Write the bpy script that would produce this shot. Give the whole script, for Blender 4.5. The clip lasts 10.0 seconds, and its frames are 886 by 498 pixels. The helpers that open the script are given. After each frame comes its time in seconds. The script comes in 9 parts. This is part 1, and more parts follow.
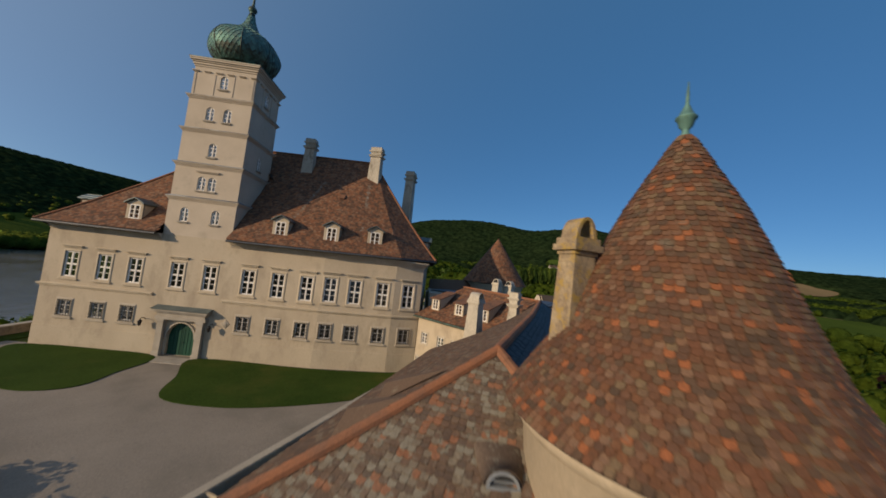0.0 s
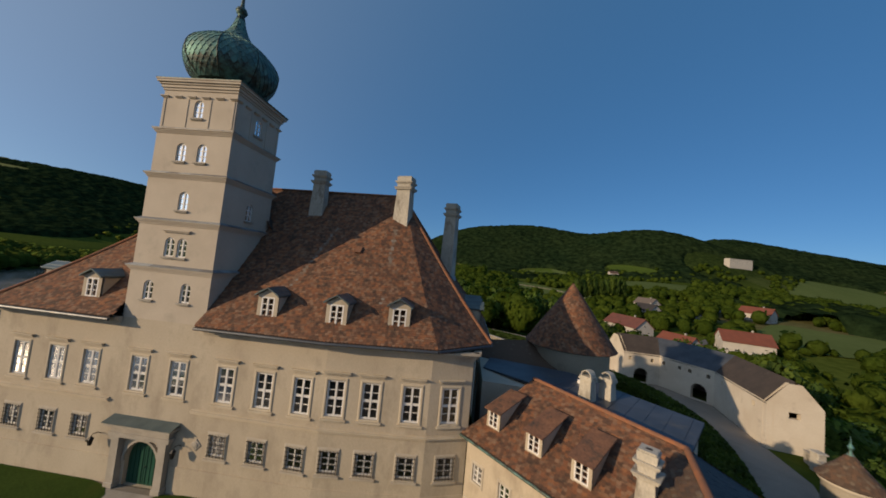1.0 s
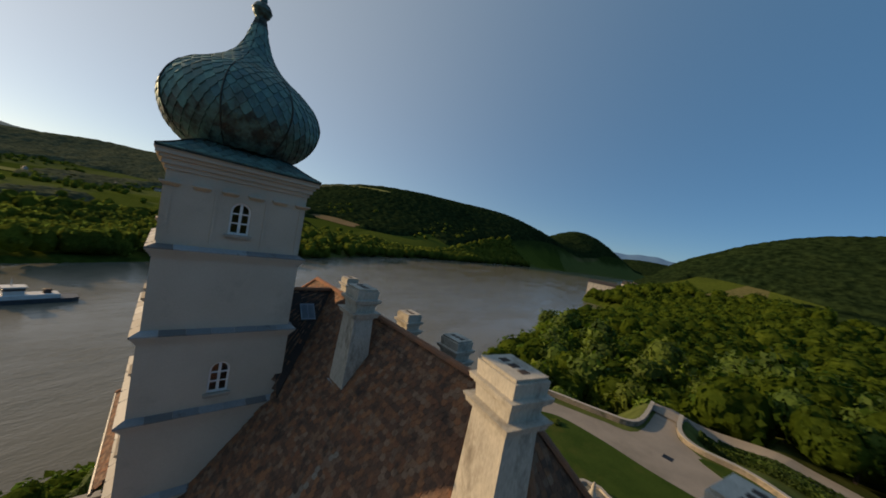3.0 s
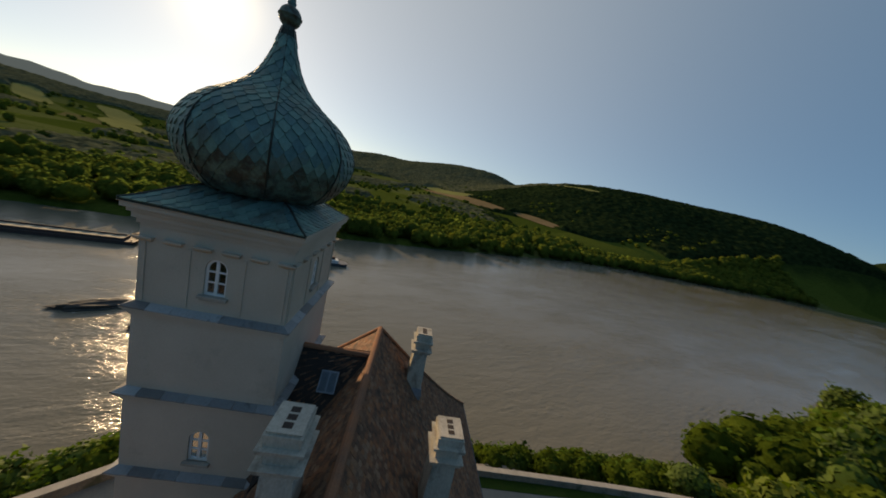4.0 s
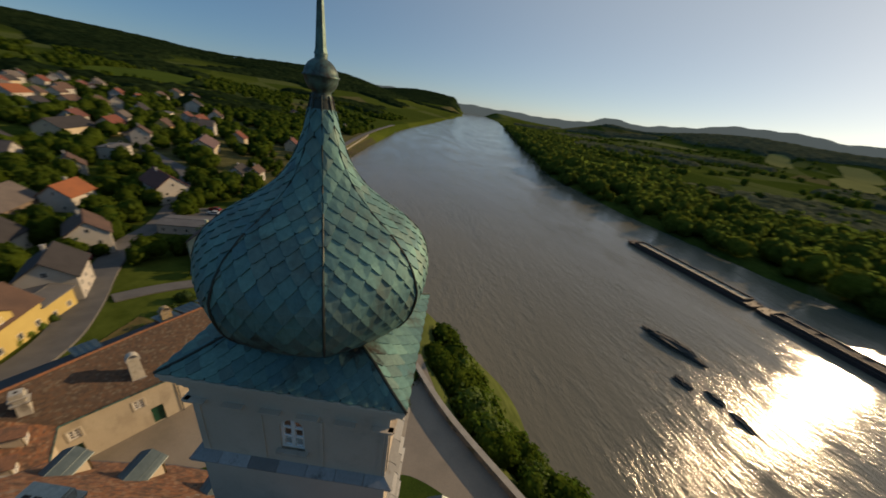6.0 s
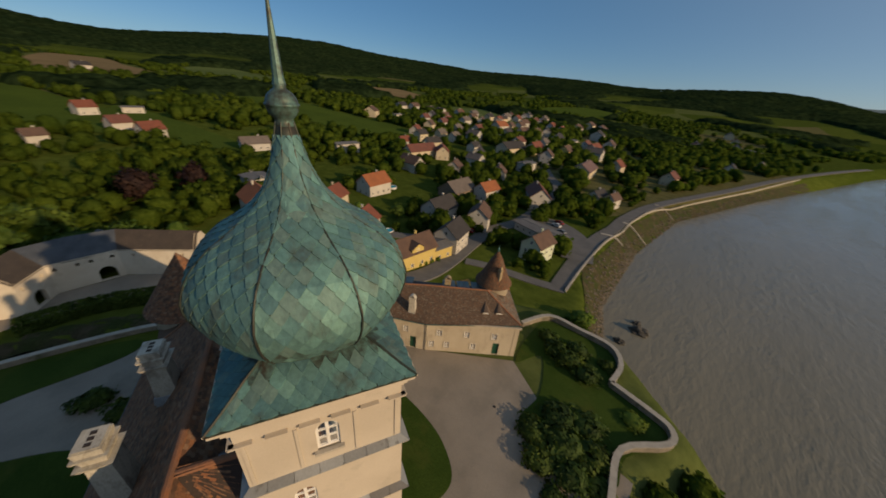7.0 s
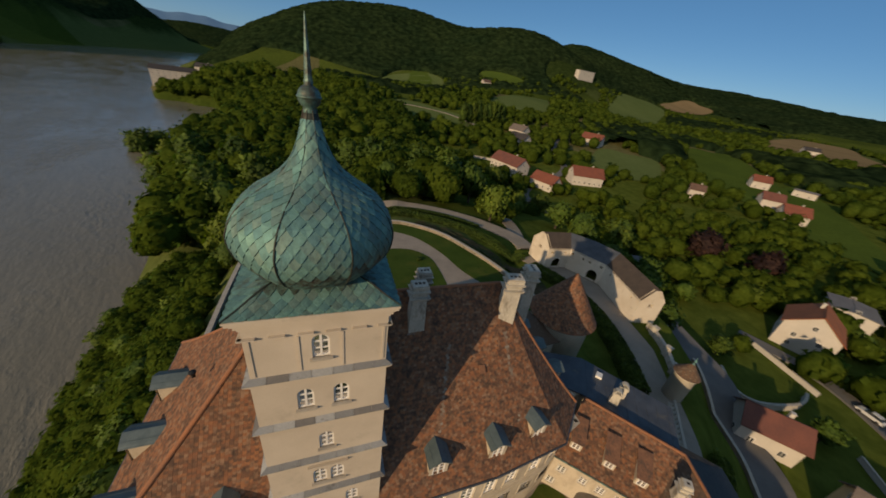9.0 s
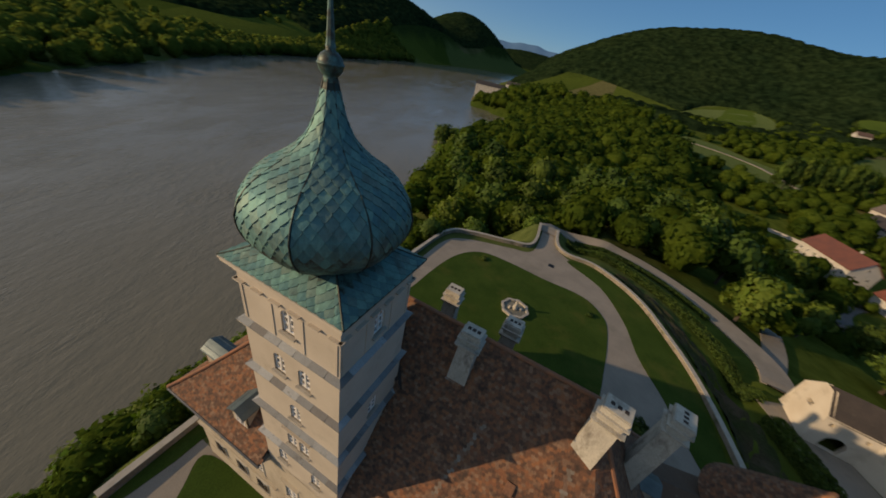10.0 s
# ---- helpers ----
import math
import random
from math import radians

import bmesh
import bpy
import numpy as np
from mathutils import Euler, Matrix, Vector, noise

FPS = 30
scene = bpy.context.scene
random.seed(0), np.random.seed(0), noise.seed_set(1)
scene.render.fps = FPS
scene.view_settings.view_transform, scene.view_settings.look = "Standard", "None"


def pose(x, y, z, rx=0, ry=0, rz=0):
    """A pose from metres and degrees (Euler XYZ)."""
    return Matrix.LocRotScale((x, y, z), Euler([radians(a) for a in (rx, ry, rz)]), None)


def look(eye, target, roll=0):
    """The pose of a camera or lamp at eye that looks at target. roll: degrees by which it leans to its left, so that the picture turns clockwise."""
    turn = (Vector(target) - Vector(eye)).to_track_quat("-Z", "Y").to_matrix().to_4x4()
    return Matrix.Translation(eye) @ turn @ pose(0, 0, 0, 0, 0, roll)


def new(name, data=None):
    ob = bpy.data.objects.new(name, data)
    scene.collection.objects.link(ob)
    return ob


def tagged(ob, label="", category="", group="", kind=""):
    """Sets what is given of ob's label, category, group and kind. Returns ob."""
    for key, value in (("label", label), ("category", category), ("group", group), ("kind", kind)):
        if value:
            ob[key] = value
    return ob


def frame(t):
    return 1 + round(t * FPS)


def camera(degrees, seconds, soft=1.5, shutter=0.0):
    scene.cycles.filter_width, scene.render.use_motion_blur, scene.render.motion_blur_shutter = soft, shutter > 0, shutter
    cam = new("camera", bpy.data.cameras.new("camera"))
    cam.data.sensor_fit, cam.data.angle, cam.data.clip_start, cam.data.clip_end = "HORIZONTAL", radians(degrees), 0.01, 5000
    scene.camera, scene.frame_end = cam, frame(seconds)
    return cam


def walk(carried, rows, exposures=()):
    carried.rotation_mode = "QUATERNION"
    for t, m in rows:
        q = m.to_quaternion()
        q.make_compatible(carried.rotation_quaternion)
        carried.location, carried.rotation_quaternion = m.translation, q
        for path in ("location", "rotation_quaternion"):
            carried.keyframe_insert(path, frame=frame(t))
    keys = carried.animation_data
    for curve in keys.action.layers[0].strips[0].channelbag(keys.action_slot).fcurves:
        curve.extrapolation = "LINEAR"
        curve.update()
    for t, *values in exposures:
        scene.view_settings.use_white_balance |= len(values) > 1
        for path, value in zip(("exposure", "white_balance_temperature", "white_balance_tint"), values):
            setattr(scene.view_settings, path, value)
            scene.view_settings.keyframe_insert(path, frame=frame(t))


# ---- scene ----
cam = camera(109.6, 10.0, 1.7, 0.15)
PATH = [
    (0, (18.713, -29.856, 9.538), (18.845, -27.864, 9.662), 6.5),
    (0.5, (18.457, -25.045, 11.998), (18.469, -23.05, 12.133), 5.9),
    (1, (18.287, -20.389, 14.643), (18.111, -18.401, 14.77), 5.6),
    (1.5, (17.953, -15.902, 17.09), (17.538, -13.949, 17.207), 5.7),
    (2, (17.776, -11.42, 19.637), (17.046, -9.559, 19.71), 6.8),
    (2.5, (17.301, -6.704, 22.072), (16.194, -5.038, 22.072), 8.5),
    (2.7, (16.969, -4.838, 22.832), (15.71, -3.285, 22.809), 9.2),
    (3.8, (13.47, 4.272, 26.879), (11.553, 4.759, 26.583), 13.3),
    (4, (12.429, 5.409, 27.45), (10.475, 5.66, 27.103), 13.7),
    (4.5, (9.183, 7.911, 28.939), (7.29, 7.503, 28.44), 13.9),
    (5, (5.271, 9.242, 30.123), (3.707, 8.167, 29.492), 12.9),
    (5.5, (0.957, 9.246, 31.034), (0.047, 7.627, 30.293), 11.0),
    (5.7, (-0.746, 8.834, 31.359), (-1.322, 7.084, 30.581), 10.2),
    (6.8, (-8.248, 1.692, 32.582), (-6.853, 0.595, 31.657), 5.8),
    (7, (-8.778, -0.159, 32.675), (-7.189, -0.941, 31.746), 5.2),
    (7.5, (-8.674, -4.835, 32.848), (-6.899, -4.788, 31.926), 4.8),
    (8, (-6.729, -8.802, 32.923), (-5.127, -8.022, 32.015), 5.8),
    (8.5, (-3.461, -11.104, 32.965), (-2.25, -9.801, 32.05), 7.3),
    (9, (0.468, -11.735, 33.053), (1.146, -10.109, 32.106), 9.1),
    (9.5, (4.262, -10.384, 33.265), (4.328, -8.663, 32.247), 11.7),
    (10, (7.482, -7.645, 32.975), (6.879, -6.066, 31.906), 12.9),
]
walk(cam, [(t, look(eye, target, roll)) for t, eye, target, roll in PATH],
     [(0.0, -0.1, 6550, 10), (0.8, -0.1, 6500, 10), (2.5, 0.05, 7300, 10), (4.3, 0.08, 8200, 10), (5.0, -0.08, 8100, 10), (5.5, -0.07, 7900, 10), (7.0, -0.18, 7400, 10), (9.0, -0.14, 7250, 10), (10.0, -0.1, 7200, 10)])

# ---- light ----
SUN_AZ, SUN_EL = radians(-148), radians(17)
world = bpy.data.worlds.new("sky")
scene.world = world
world.use_nodes = True
wn = world.node_tree
wn.nodes.clear()
sky = wn.nodes.new("ShaderNodeTexSky")
sky.sky_type = "NISHITA"
sky.sun_disc = False
sky.sun_elevation = SUN_EL
sky.sun_rotation = radians(90) - SUN_AZ
sky.altitude, sky.air_density, sky.dust_density, sky.ozone_density = 300, 0.7, 0.3, 3.5
wbg, wout = wn.nodes.new("ShaderNodeBackground"), wn.nodes.new("ShaderNodeOutputWorld")
wbg.inputs["Strength"].default_value = 0.055
hsv = wn.nodes.new("ShaderNodeHueSaturation")
hsv.inputs["Saturation"].default_value = 1.12
wn.links.new(sky.outputs[0], hsv.inputs["Color"])
wn.links.new(hsv.outputs[0], wbg.inputs[0])
# even blue veil of the clear evening air
veil, both = wn.nodes.new("ShaderNodeBackground"), wn.nodes.new("ShaderNodeAddShader")
veil.inputs["Color"].default_value, veil.inputs["Strength"].default_value = (0.12, 0.41, 0.84, 1), 0.25
# broad warm haze round the low sun
tc, dot, lobe, glow, hazy = (wn.nodes.new(k) for k in ("ShaderNodeTexCoord", "ShaderNodeVectorMath", "ShaderNodeMath", "ShaderNodeBackground", "ShaderNodeAddShader"))
dot.operation, lobe.operation, lobe.inputs[1].default_value = "DOT_PRODUCT", "POWER", 3.2
dot.inputs[1].default_value = [0.5 * v for v in (math.cos(SUN_AZ) * math.cos(SUN_EL), math.sin(SUN_AZ) * math.cos(SUN_EL), math.sin(SUN_EL))]
half = wn.nodes.new("ShaderNodeMath")
half.inputs[1].default_value = 0.5
glow.inputs["Color"].default_value = (0.34, 0.295, 0.19, 1)
wn.links.new(tc.outputs["Generated"], dot.inputs[0])
wn.links.new(dot.outputs["Value"], half.inputs[0])
wn.links.new(half.outputs[0], lobe.inputs[0])
# the bright aureole close to the sun
near, near_up, total_glow = (wn.nodes.new("ShaderNodeMath") for _ in range(3))
near.operation, near.inputs[1].default_value = "POWER", 800.0
near_up.operation, near_up.inputs[1].default_value = "MULTIPLY", 1.6
total_glow.operation = "ADD"
wn.links.new(half.outputs[0], near.inputs[0])
wn.links.new(near.outputs[0], near_up.inputs[0])
wn.links.new(lobe.outputs[0], total_glow.inputs[0])
wn.links.new(near_up.outputs[0], total_glow.inputs[1])
wn.links.new(total_glow.outputs[0], glow.inputs["Strength"])
wn.links.new(wbg.outputs[0], both.inputs[0])
wn.links.new(veil.outputs[0], both.inputs[1])
wn.links.new(both.outputs[0], hazy.inputs[0])
wn.links.new(glow.outputs[0], hazy.inputs[1])
wn.links.new(hazy.outputs[0], wout.inputs[0])
sun_data = bpy.data.lights.new("sun", "SUN")
sun_data.energy, sun_data.angle, sun_data.color = 4.1, radians(0.6), (1.0, 0.755, 0.495)
sun = new("sun", sun_data)
SUN_DIR = Vector((math.cos(SUN_AZ) * math.cos(SUN_EL), math.sin(SUN_AZ) * math.cos(SUN_EL), math.sin(SUN_EL)))
sun.matrix_world = look(SUN_DIR * 200, (0, 0, 0))


# ---- materials ----
def ramp_node(nt, stops, interpolation="LINEAR"):
    r = nt.nodes.new("ShaderNodeValToRGB")
    r.color_ramp.interpolation = interpolation
    els = r.color_ramp.elements
    while len(els) < len(stops):
        els.new(0.5)
    for e, (p, c) in zip(els, stops):
        e.position, e.color = p, (*c, 1)
    return r


def mix_node(nt, mode, fac, a, b):
    m = nt.nodes.new("ShaderNodeMix")
    m.data_type, m.blend_type = "RGBA", mode
    for sock, val in ((m.inputs[0], fac), (m.inputs[6], a), (m.inputs[7], b)):
        if hasattr(val, "is_linked"):
            nt.links.new(val, sock)
        elif isinstance(val, tuple):
            sock.default_value = (*val, 1)
        else:
            sock.default_value = val
    return m.outputs[2]


def noise_node(nt, pos, scale, detail=4.0, rough=0.55):
    n = nt.nodes.new("ShaderNodeTexNoise")
    n.inputs["Scale"].default_value, n.inputs["Detail"].default_value, n.inputs["Roughness"].default_value = scale, detail, rough
    nt.links.new(pos, n.inputs["Vector"])
    return n.outputs["Fac"]


def surface(name, base, other, scale=0.6, fine=14.0, rough=0.85, bump=0.02, metal=0.0, stain=None, stain_scale=0.25,
            stain_at=(0.55, 0.7), island=None, each=None, stretch=None, grain=0.25, spec=0.4, rough_var=0.12):
    """A procedural surface in metres: two colours in slow patches, fine grain, stains with a shape of their own, relief.
    island: colours picked per joined piece; each: colours picked per object."""
    m = bpy.data.materials.new(name)
    m.use_nodes = True
    nt = m.node_tree
    bsdf = nt.nodes["Principled BSDF"]
    geo = nt.nodes.new("ShaderNodeNewGeometry")
    pos = geo.outputs["Position"]
    if stretch:
        sc = nt.nodes.new("ShaderNodeVectorMath")
        sc.operation = "MULTIPLY"
        sc.inputs[1].default_value = stretch
        nt.links.new(pos, sc.inputs[0])
        pos = sc.outputs[0]
    slow = noise_node(nt, pos, scale)
    col = ramp_node(nt, [(0.35, base), (0.65, other)])
    nt.links.new(slow, col.inputs[0])
    colour = col.outputs[0]
    if island or each:
        if island:
            rnd = geo.outputs["Random Per Island"]
        else:
            rnd = nt.nodes.new("ShaderNodeObjectInfo").outputs["Random"]
        cs = island or each
        rr = ramp_node(nt, [(i / len(cs), c) for i, c in enumerate(cs)], "CONSTANT")
        nt.links.new(rnd, rr.inputs[0])
        colour = mix_node(nt, "MIX", 0.72, colour, rr.outputs[0])
    small = noise_node(nt, pos, fine, 5.0, 0.65)
    gr = ramp_node(nt, [(0.25, (1 - grain,) * 3), (0.75, (1 + grain,) * 3)])
    nt.links.new(small, gr.inputs[0])
    colour = mix_node(nt, "MULTIPLY", 1.0, colour, gr.outputs[0])
    if stain:
        st = noise_node(nt, pos, stain_scale, 7.0, 0.68)
        sr = ramp_node(nt, [(stain_at[0], (0, 0, 0)), (stain_at[1], (1, 1, 1))])
        nt.links.new(st, sr.inputs[0])
        colour = mix_node(nt, "MIX", sr.outputs[0], colour, stain)
    nt.links.new(colour, bsdf.inputs["Base Color"])
    bsdf.inputs["Metallic"].default_value = metal
    bsdf.inputs["Specular IOR Level"].default_value = spec
    rv = nt.nodes.new("ShaderNodeMapRange")
    rv.inputs[3].default_value, rv.inputs[4].default_value = max(0.02, rough - rough_var), min(1, rough + rough_var)
    nt.links.new(small, rv.inputs[0])
    nt.links.new(rv.outputs[0], bsdf.inputs["Roughness"])
    if bump:
        b = nt.nodes.new("ShaderNodeBump")
        b.inputs["Strength"].default_value, b.inputs["Distance"].default_value = 0.6, bump
        nt.links.new(small, b.inputs["Height"])
        nt.links.new(b.outputs[0], bsdf.inputs["Normal"])
    return m


TILES = [(0.125, 0.062, 0.038), (0.225, 0.10, 0.049), (0.17, 0.08, 0.045), (0.28, 0.115, 0.05), (0.16, 0.09, 0.056), (0.23, 0.088, 0.041),
         (0.27, 0.15, 0.085), (0.32, 0.135, 0.058), (0.09, 0.05, 0.033), (0.22, 0.14, 0.09), (0.07, 0.046, 0.034), (0.30, 0.19, 0.12)]
TILES = [tuple(0.78 * v + 0.22 * w for v, w in zip(c, (0.195, 0.094, 0.05))) for c in TILES]
M_PLASTER = surface("cream_plaster", (0.49, 0.424, 0.323), (0.43, 0.365, 0.275), 0.35, 18, 0.9, 0.008, stain=(0.315, 0.265, 0.20), stain_scale=0.62, stain_at=(0.50, 0.74), stretch=(1, 1, 0.5), grain=0.12, spec=0.2)
M_TOWER = surface("tower_plaster", (0.518, 0.452, 0.364), (0.458, 0.396, 0.316), 0.5, 22, 0.9, 0.006, stain=(0.361, 0.318, 0.258), stain_scale=0.7, stain_at=(0.58, 0.8), grain=0.06, spec=0.2)
M_WHITEWALL = surface("lime_washed_wall", (0.598, 0.537, 0.44), (0.528, 0.458, 0.361), 0.3, 12, 0.9, 0.01, stain=(0.37, 0.317, 0.246), stain_scale=0.4, stain_at=(0.58, 0.75), grain=0.09, spec=0.2)
M_TRIM = surface("cream_trim", (0.533, 0.464, 0.353), (0.473, 0.404, 0.301), 1.0, 20, 0.88, 0.006, stain=(0.344, 0.292, 0.224), stain_scale=1.2, stain_at=(0.6, 0.78), grain=0.08, spec=0.2)
M_LOWTRIM = surface("greyish_trim", (0.47, 0.42, 0.34), (0.40, 0.35, 0.28), 1.0, 20, 0.88, 0.006, grain=0.1, spec=0.2)
M_STONE = surface("grey_stone_trim", (0.40, 0.36, 0.30), (0.32, 0.29, 0.24), 1.2, 25, 0.85, 0.01, grain=0.14, stain=(0.2, 0.18, 0.15), stain_scale=1.1, stain_at=(0.6, 0.78))
M_CHIM = surface("weathered_chimney_render", (0.50, 0.46, 0.38), (0.40, 0.37, 0.31), 1.1, 16, 0.9, 0.02, stain=(0.19, 0.165, 0.13), stain_scale=1.7, stain_at=(0.51, 0.70), stretch=(1, 1, 0.5), grain=0.22)
M_LICHEN = surface("lichen_covered_chimney", (0.36, 0.29, 0.19), (0.21, 0.16, 0.11), 3.2, 16, 0.92, 0.04, stain=(0.36, 0.25, 0.07), stain_scale=4.0, stain_at=(0.52, 0.62), grain=0.36)
M_TILE = surface("clay_roof_tile", (0.185, 0.082, 0.042), (0.11, 0.056, 0.035), 0.4, 26, 0.88, 0.012, island=TILES, stain=(0.06, 0.038, 0.027), stain_scale=1.9, stain_at=(0.49, 0.66), grain=0.42)
M_TILE_EACH = surface("clay_roof_tile_single", (0.185, 0.082, 0.042), (0.11, 0.056, 0.035), 0.4, 26, 0.88, 0.012, each=TILES, stain=(0.06, 0.038, 0.027), stain_scale=1.9, stain_at=(0.49, 0.66), grain=0.42)
BROWN = [(0.105, 0.066, 0.042), (0.13, 0.075, 0.045), (0.08, 0.054, 0.038), (0.15, 0.085, 0.05), (0.115, 0.078, 0.054), (0.17, 0.13, 0.09), (0.095, 0.06, 0.04)]
M_BROWN = surface("dark_brown_roof_tile", (0.115, 0.07, 0.046), (0.08, 0.054, 0.038), 0.5, 26, 0.88, 0.012, island=BROWN, stain=(0.19, 0.165, 0.12), stain_scale=2.6, stain_at=(0.60, 0.70), grain=0.3)
M_GATEROOF = surface("dark_brown_gatehouse_tiles", (0.062, 0.048, 0.039), (0.046, 0.037, 0.031), 0.5, 9, 0.88, 0.02, stain=(0.085, 0.068, 0.052), stain_scale=1.4, stain_at=(0.56, 0.7), grain=0.3)
M_SLATE = surface("dark_slate_roof", (0.030, 0.033, 0.038), (0.022, 0.025, 0.029), 0.7, 14, 0.6, 0.008, island=[(0.034, 0.037, 0.042), (0.022, 0.025, 0.03), (0.042, 0.042, 0.043), (0.028, 0.029, 0.031)], grain=0.25)
M_TILE_PLAIN = surface("worn_tile_lean_to", (0.205, 0.098, 0.054), (0.14, 0.072, 0.045), 1.6, 9, 0.9, 0.02, stain=(0.055, 0.045, 0.036), stain_scale=1.5, stain_at=(0.53, 0.66), grain=0.4)
M_MOSSY = surface("mossy_old_tiles", (0.20, 0.17, 0.13), (0.13, 0.085, 0.06), 0.9, 18, 0.92, 0.02, island=[(0.14, 0.095, 0.062), (0.23, 0.21, 0.16), (0.11, 0.068, 0.044), (0.27, 0.11, 0.052), (0.085, 0.058, 0.042), (0.19, 0.16, 0.115), (0.13, 0.08, 0.052)], stain=(0.21, 0.195, 0.15), stain_scale=4.0, stain_at=(0.54, 0.64), grain=0.35)
CONE_TILES = [(0.30, 0.10, 0.036), (0.06, 0.042, 0.028), (0.16, 0.115, 0.065), (0.08, 0.052, 0.033), (0.13, 0.085, 0.05), (0.10, 0.066, 0.038)] + [tuple(v * k for v in c) for c, k in zip(TILES, (0.75, 0.55, 0.72, 0.42, 0.85, 0.6, 0.72, 0.5, 0.75, 0.85))]
M_TILE_CONE = surface("old_cone_roof_tile", (0.13, 0.066, 0.038), (0.085, 0.05, 0.034), 0.5, 26, 0.9, 0.012, island=CONE_TILES, stain=(0.13, 0.11, 0.08), stain_scale=3.0, stain_at=(0.60, 0.70), grain=0.35)
M_TILE_CONE_EACH = surface("old_cone_roof_tile_single", (0.13, 0.066, 0.038), (0.085, 0.05, 0.034), 0.5, 26, 0.9, 0.012, each=CONE_TILES, stain=(0.13, 0.11, 0.08), stain_scale=3.0, stain_at=(0.60, 0.70), grain=0.35)
M_RIDGE = surface("orange_ridge_tile", (0.30, 0.12, 0.055), (0.20, 0.10, 0.06), 1.3, 20, 0.88, 0.01, grain=0.25)
M_DECK = surface("roof_boarding", (0.05, 0.035, 0.028), (0.035, 0.026, 0.022), 1, 12, 0.95, 0.01)
M_LEAD = surface("grey_blue_lead_sheet", (0.28, 0.31, 0.34), (0.22, 0.25, 0.28), 1.6, 14, 0.5, 0.006, metal=0.25, stain=(0.36, 0.38, 0.38), stain_scale=1.8, stain_at=(0.55, 0.7), grain=0.12)
M_LEAD_EACH = surface("lead_ledge_sheet", (0.27, 0.275, 0.27), (0.19, 0.19, 0.185), 1.6, 14, 0.6, 0.006, metal=0.0, each=[(0.28, 0.29, 0.29), (0.18, 0.185, 0.185), (0.36, 0.37, 0.365), (0.12, 0.11, 0.10), (0.24, 0.25, 0.25)], stain=(0.11, 0.105, 0.095), stain_scale=1.8, stain_at=(0.58, 0.68), grain=0.14)
M_TIN = surface("dark_sheet_roof", (0.075, 0.085, 0.10), (0.05, 0.058, 0.07), 0.7, 12, 0.45, 0.006, metal=0.2, stain=(0.13, 0.12, 0.10), stain_scale=0.9, stain_at=(0.6, 0.75), grain=0.14)
M_DORMTIN = surface("grey_green_dormer_sheet", (0.12, 0.155, 0.155), (0.085, 0.115, 0.12), 1.4, 14, 0.4, 0.004, metal=0.3, grain=0.14)
COPPER = [(0.10, 0.22, 0.215), (0.125, 0.265, 0.25), (0.08, 0.185, 0.195), (0.20, 0.39, 0.34), (0.155, 0.205, 0.18), (0.13, 0.29, 0.275), (0.065, 0.165, 0.185), (0.18, 0.25, 0.215), (0.15, 0.335, 0.315), (0.10, 0.21, 0.205), (0.12, 0.175, 0.165), (0.075, 0.20, 0.235), (0.19, 0.36, 0.315), (0.06, 0.15, 0.19)]
COPPER = [(1.05 * (0.6 * r + 0.048), 0.97 * (0.6 * g + 0.098), 0.90 * (0.6 * b + 0.095)) for r, g, b in COPPER]
M_COPPER = surface("patinated_copper", (0.11, 0.235, 0.225), (0.08, 0.18, 0.185), 1.1, 9, 0.66, 0.010, metal=0.5, island=COPPER, stain=(0.085, 0.10, 0.08), stain_scale=1.1, stain_at=(0.54, 0.74), stretch=(1, 1, 0.45), grain=0.24, spec=0.4)
M_COPPER_EACH = surface("patinated_copper_plate", (0.11, 0.235, 0.225), (0.08, 0.18, 0.185), 1.1, 9, 0.66, 0.010, metal=0.5, each=COPPER, stain=(0.085, 0.10, 0.08), stain_scale=1.1, stain_at=(0.54, 0.74), stretch=(1, 1, 0.45), grain=0.24, spec=0.4)
M_COPPER_BROWN = surface("brown_oxidised_copper", (0.055, 0.045, 0.034), (0.04, 0.055, 0.046), 1.2, 16, 0.5, 0.008, metal=0.3, stain=(0.10, 0.19, 0.165), stain_scale=2.6, stain_at=(0.40, 0.60), grain=0.3)
M_COPPER_DARK = surface("dark_copper_seam", (0.035, 0.055, 0.045), (0.04, 0.036, 0.028), 1.5, 18, 0.55, 0.008, metal=0.4, grain=0.2)
M_WHITE = surface("white_painted_wood", (0.74, 0.72, 0.68), (0.66, 0.64, 0.60), 2.0, 30, 0.55, 0.002, grain=0.05)
M_GREEN = surface("dark_green_painted_wood", (0.012, 0.075, 0.045), (0.009, 0.055, 0.035), 1.5, 30, 0.5, 0.003, stretch=(1, 1, 0.1), grain=0.15)
M_GRAVEL = surface("pale_gravel", (0.277, 0.239, 0.193), (0.227, 0.197, 0.16), 0.25, 22, 0.95, 0.02, stain=(0.181, 0.16, 0.126), stain_scale=0.12, stain_at=(0.52, 0.7), grain=0.3)
M_LAWN = surface("mown_lawn", (0.0447, 0.0731, 0.0138), (0.031, 0.0568, 0.0103), 0.22, 9, 0.95, 0.05, stain=(0.0731, 0.0817, 0.0189), stain_scale=0.16, stain_at=(0.52, 0.72), grain=0.32, spec=0.03)
M_ASPHALT = surface("worn_asphalt", (0.13, 0.125, 0.12), (0.10, 0.098, 0.096), 0.3, 18, 0.92, 0.01, grain=0.16)
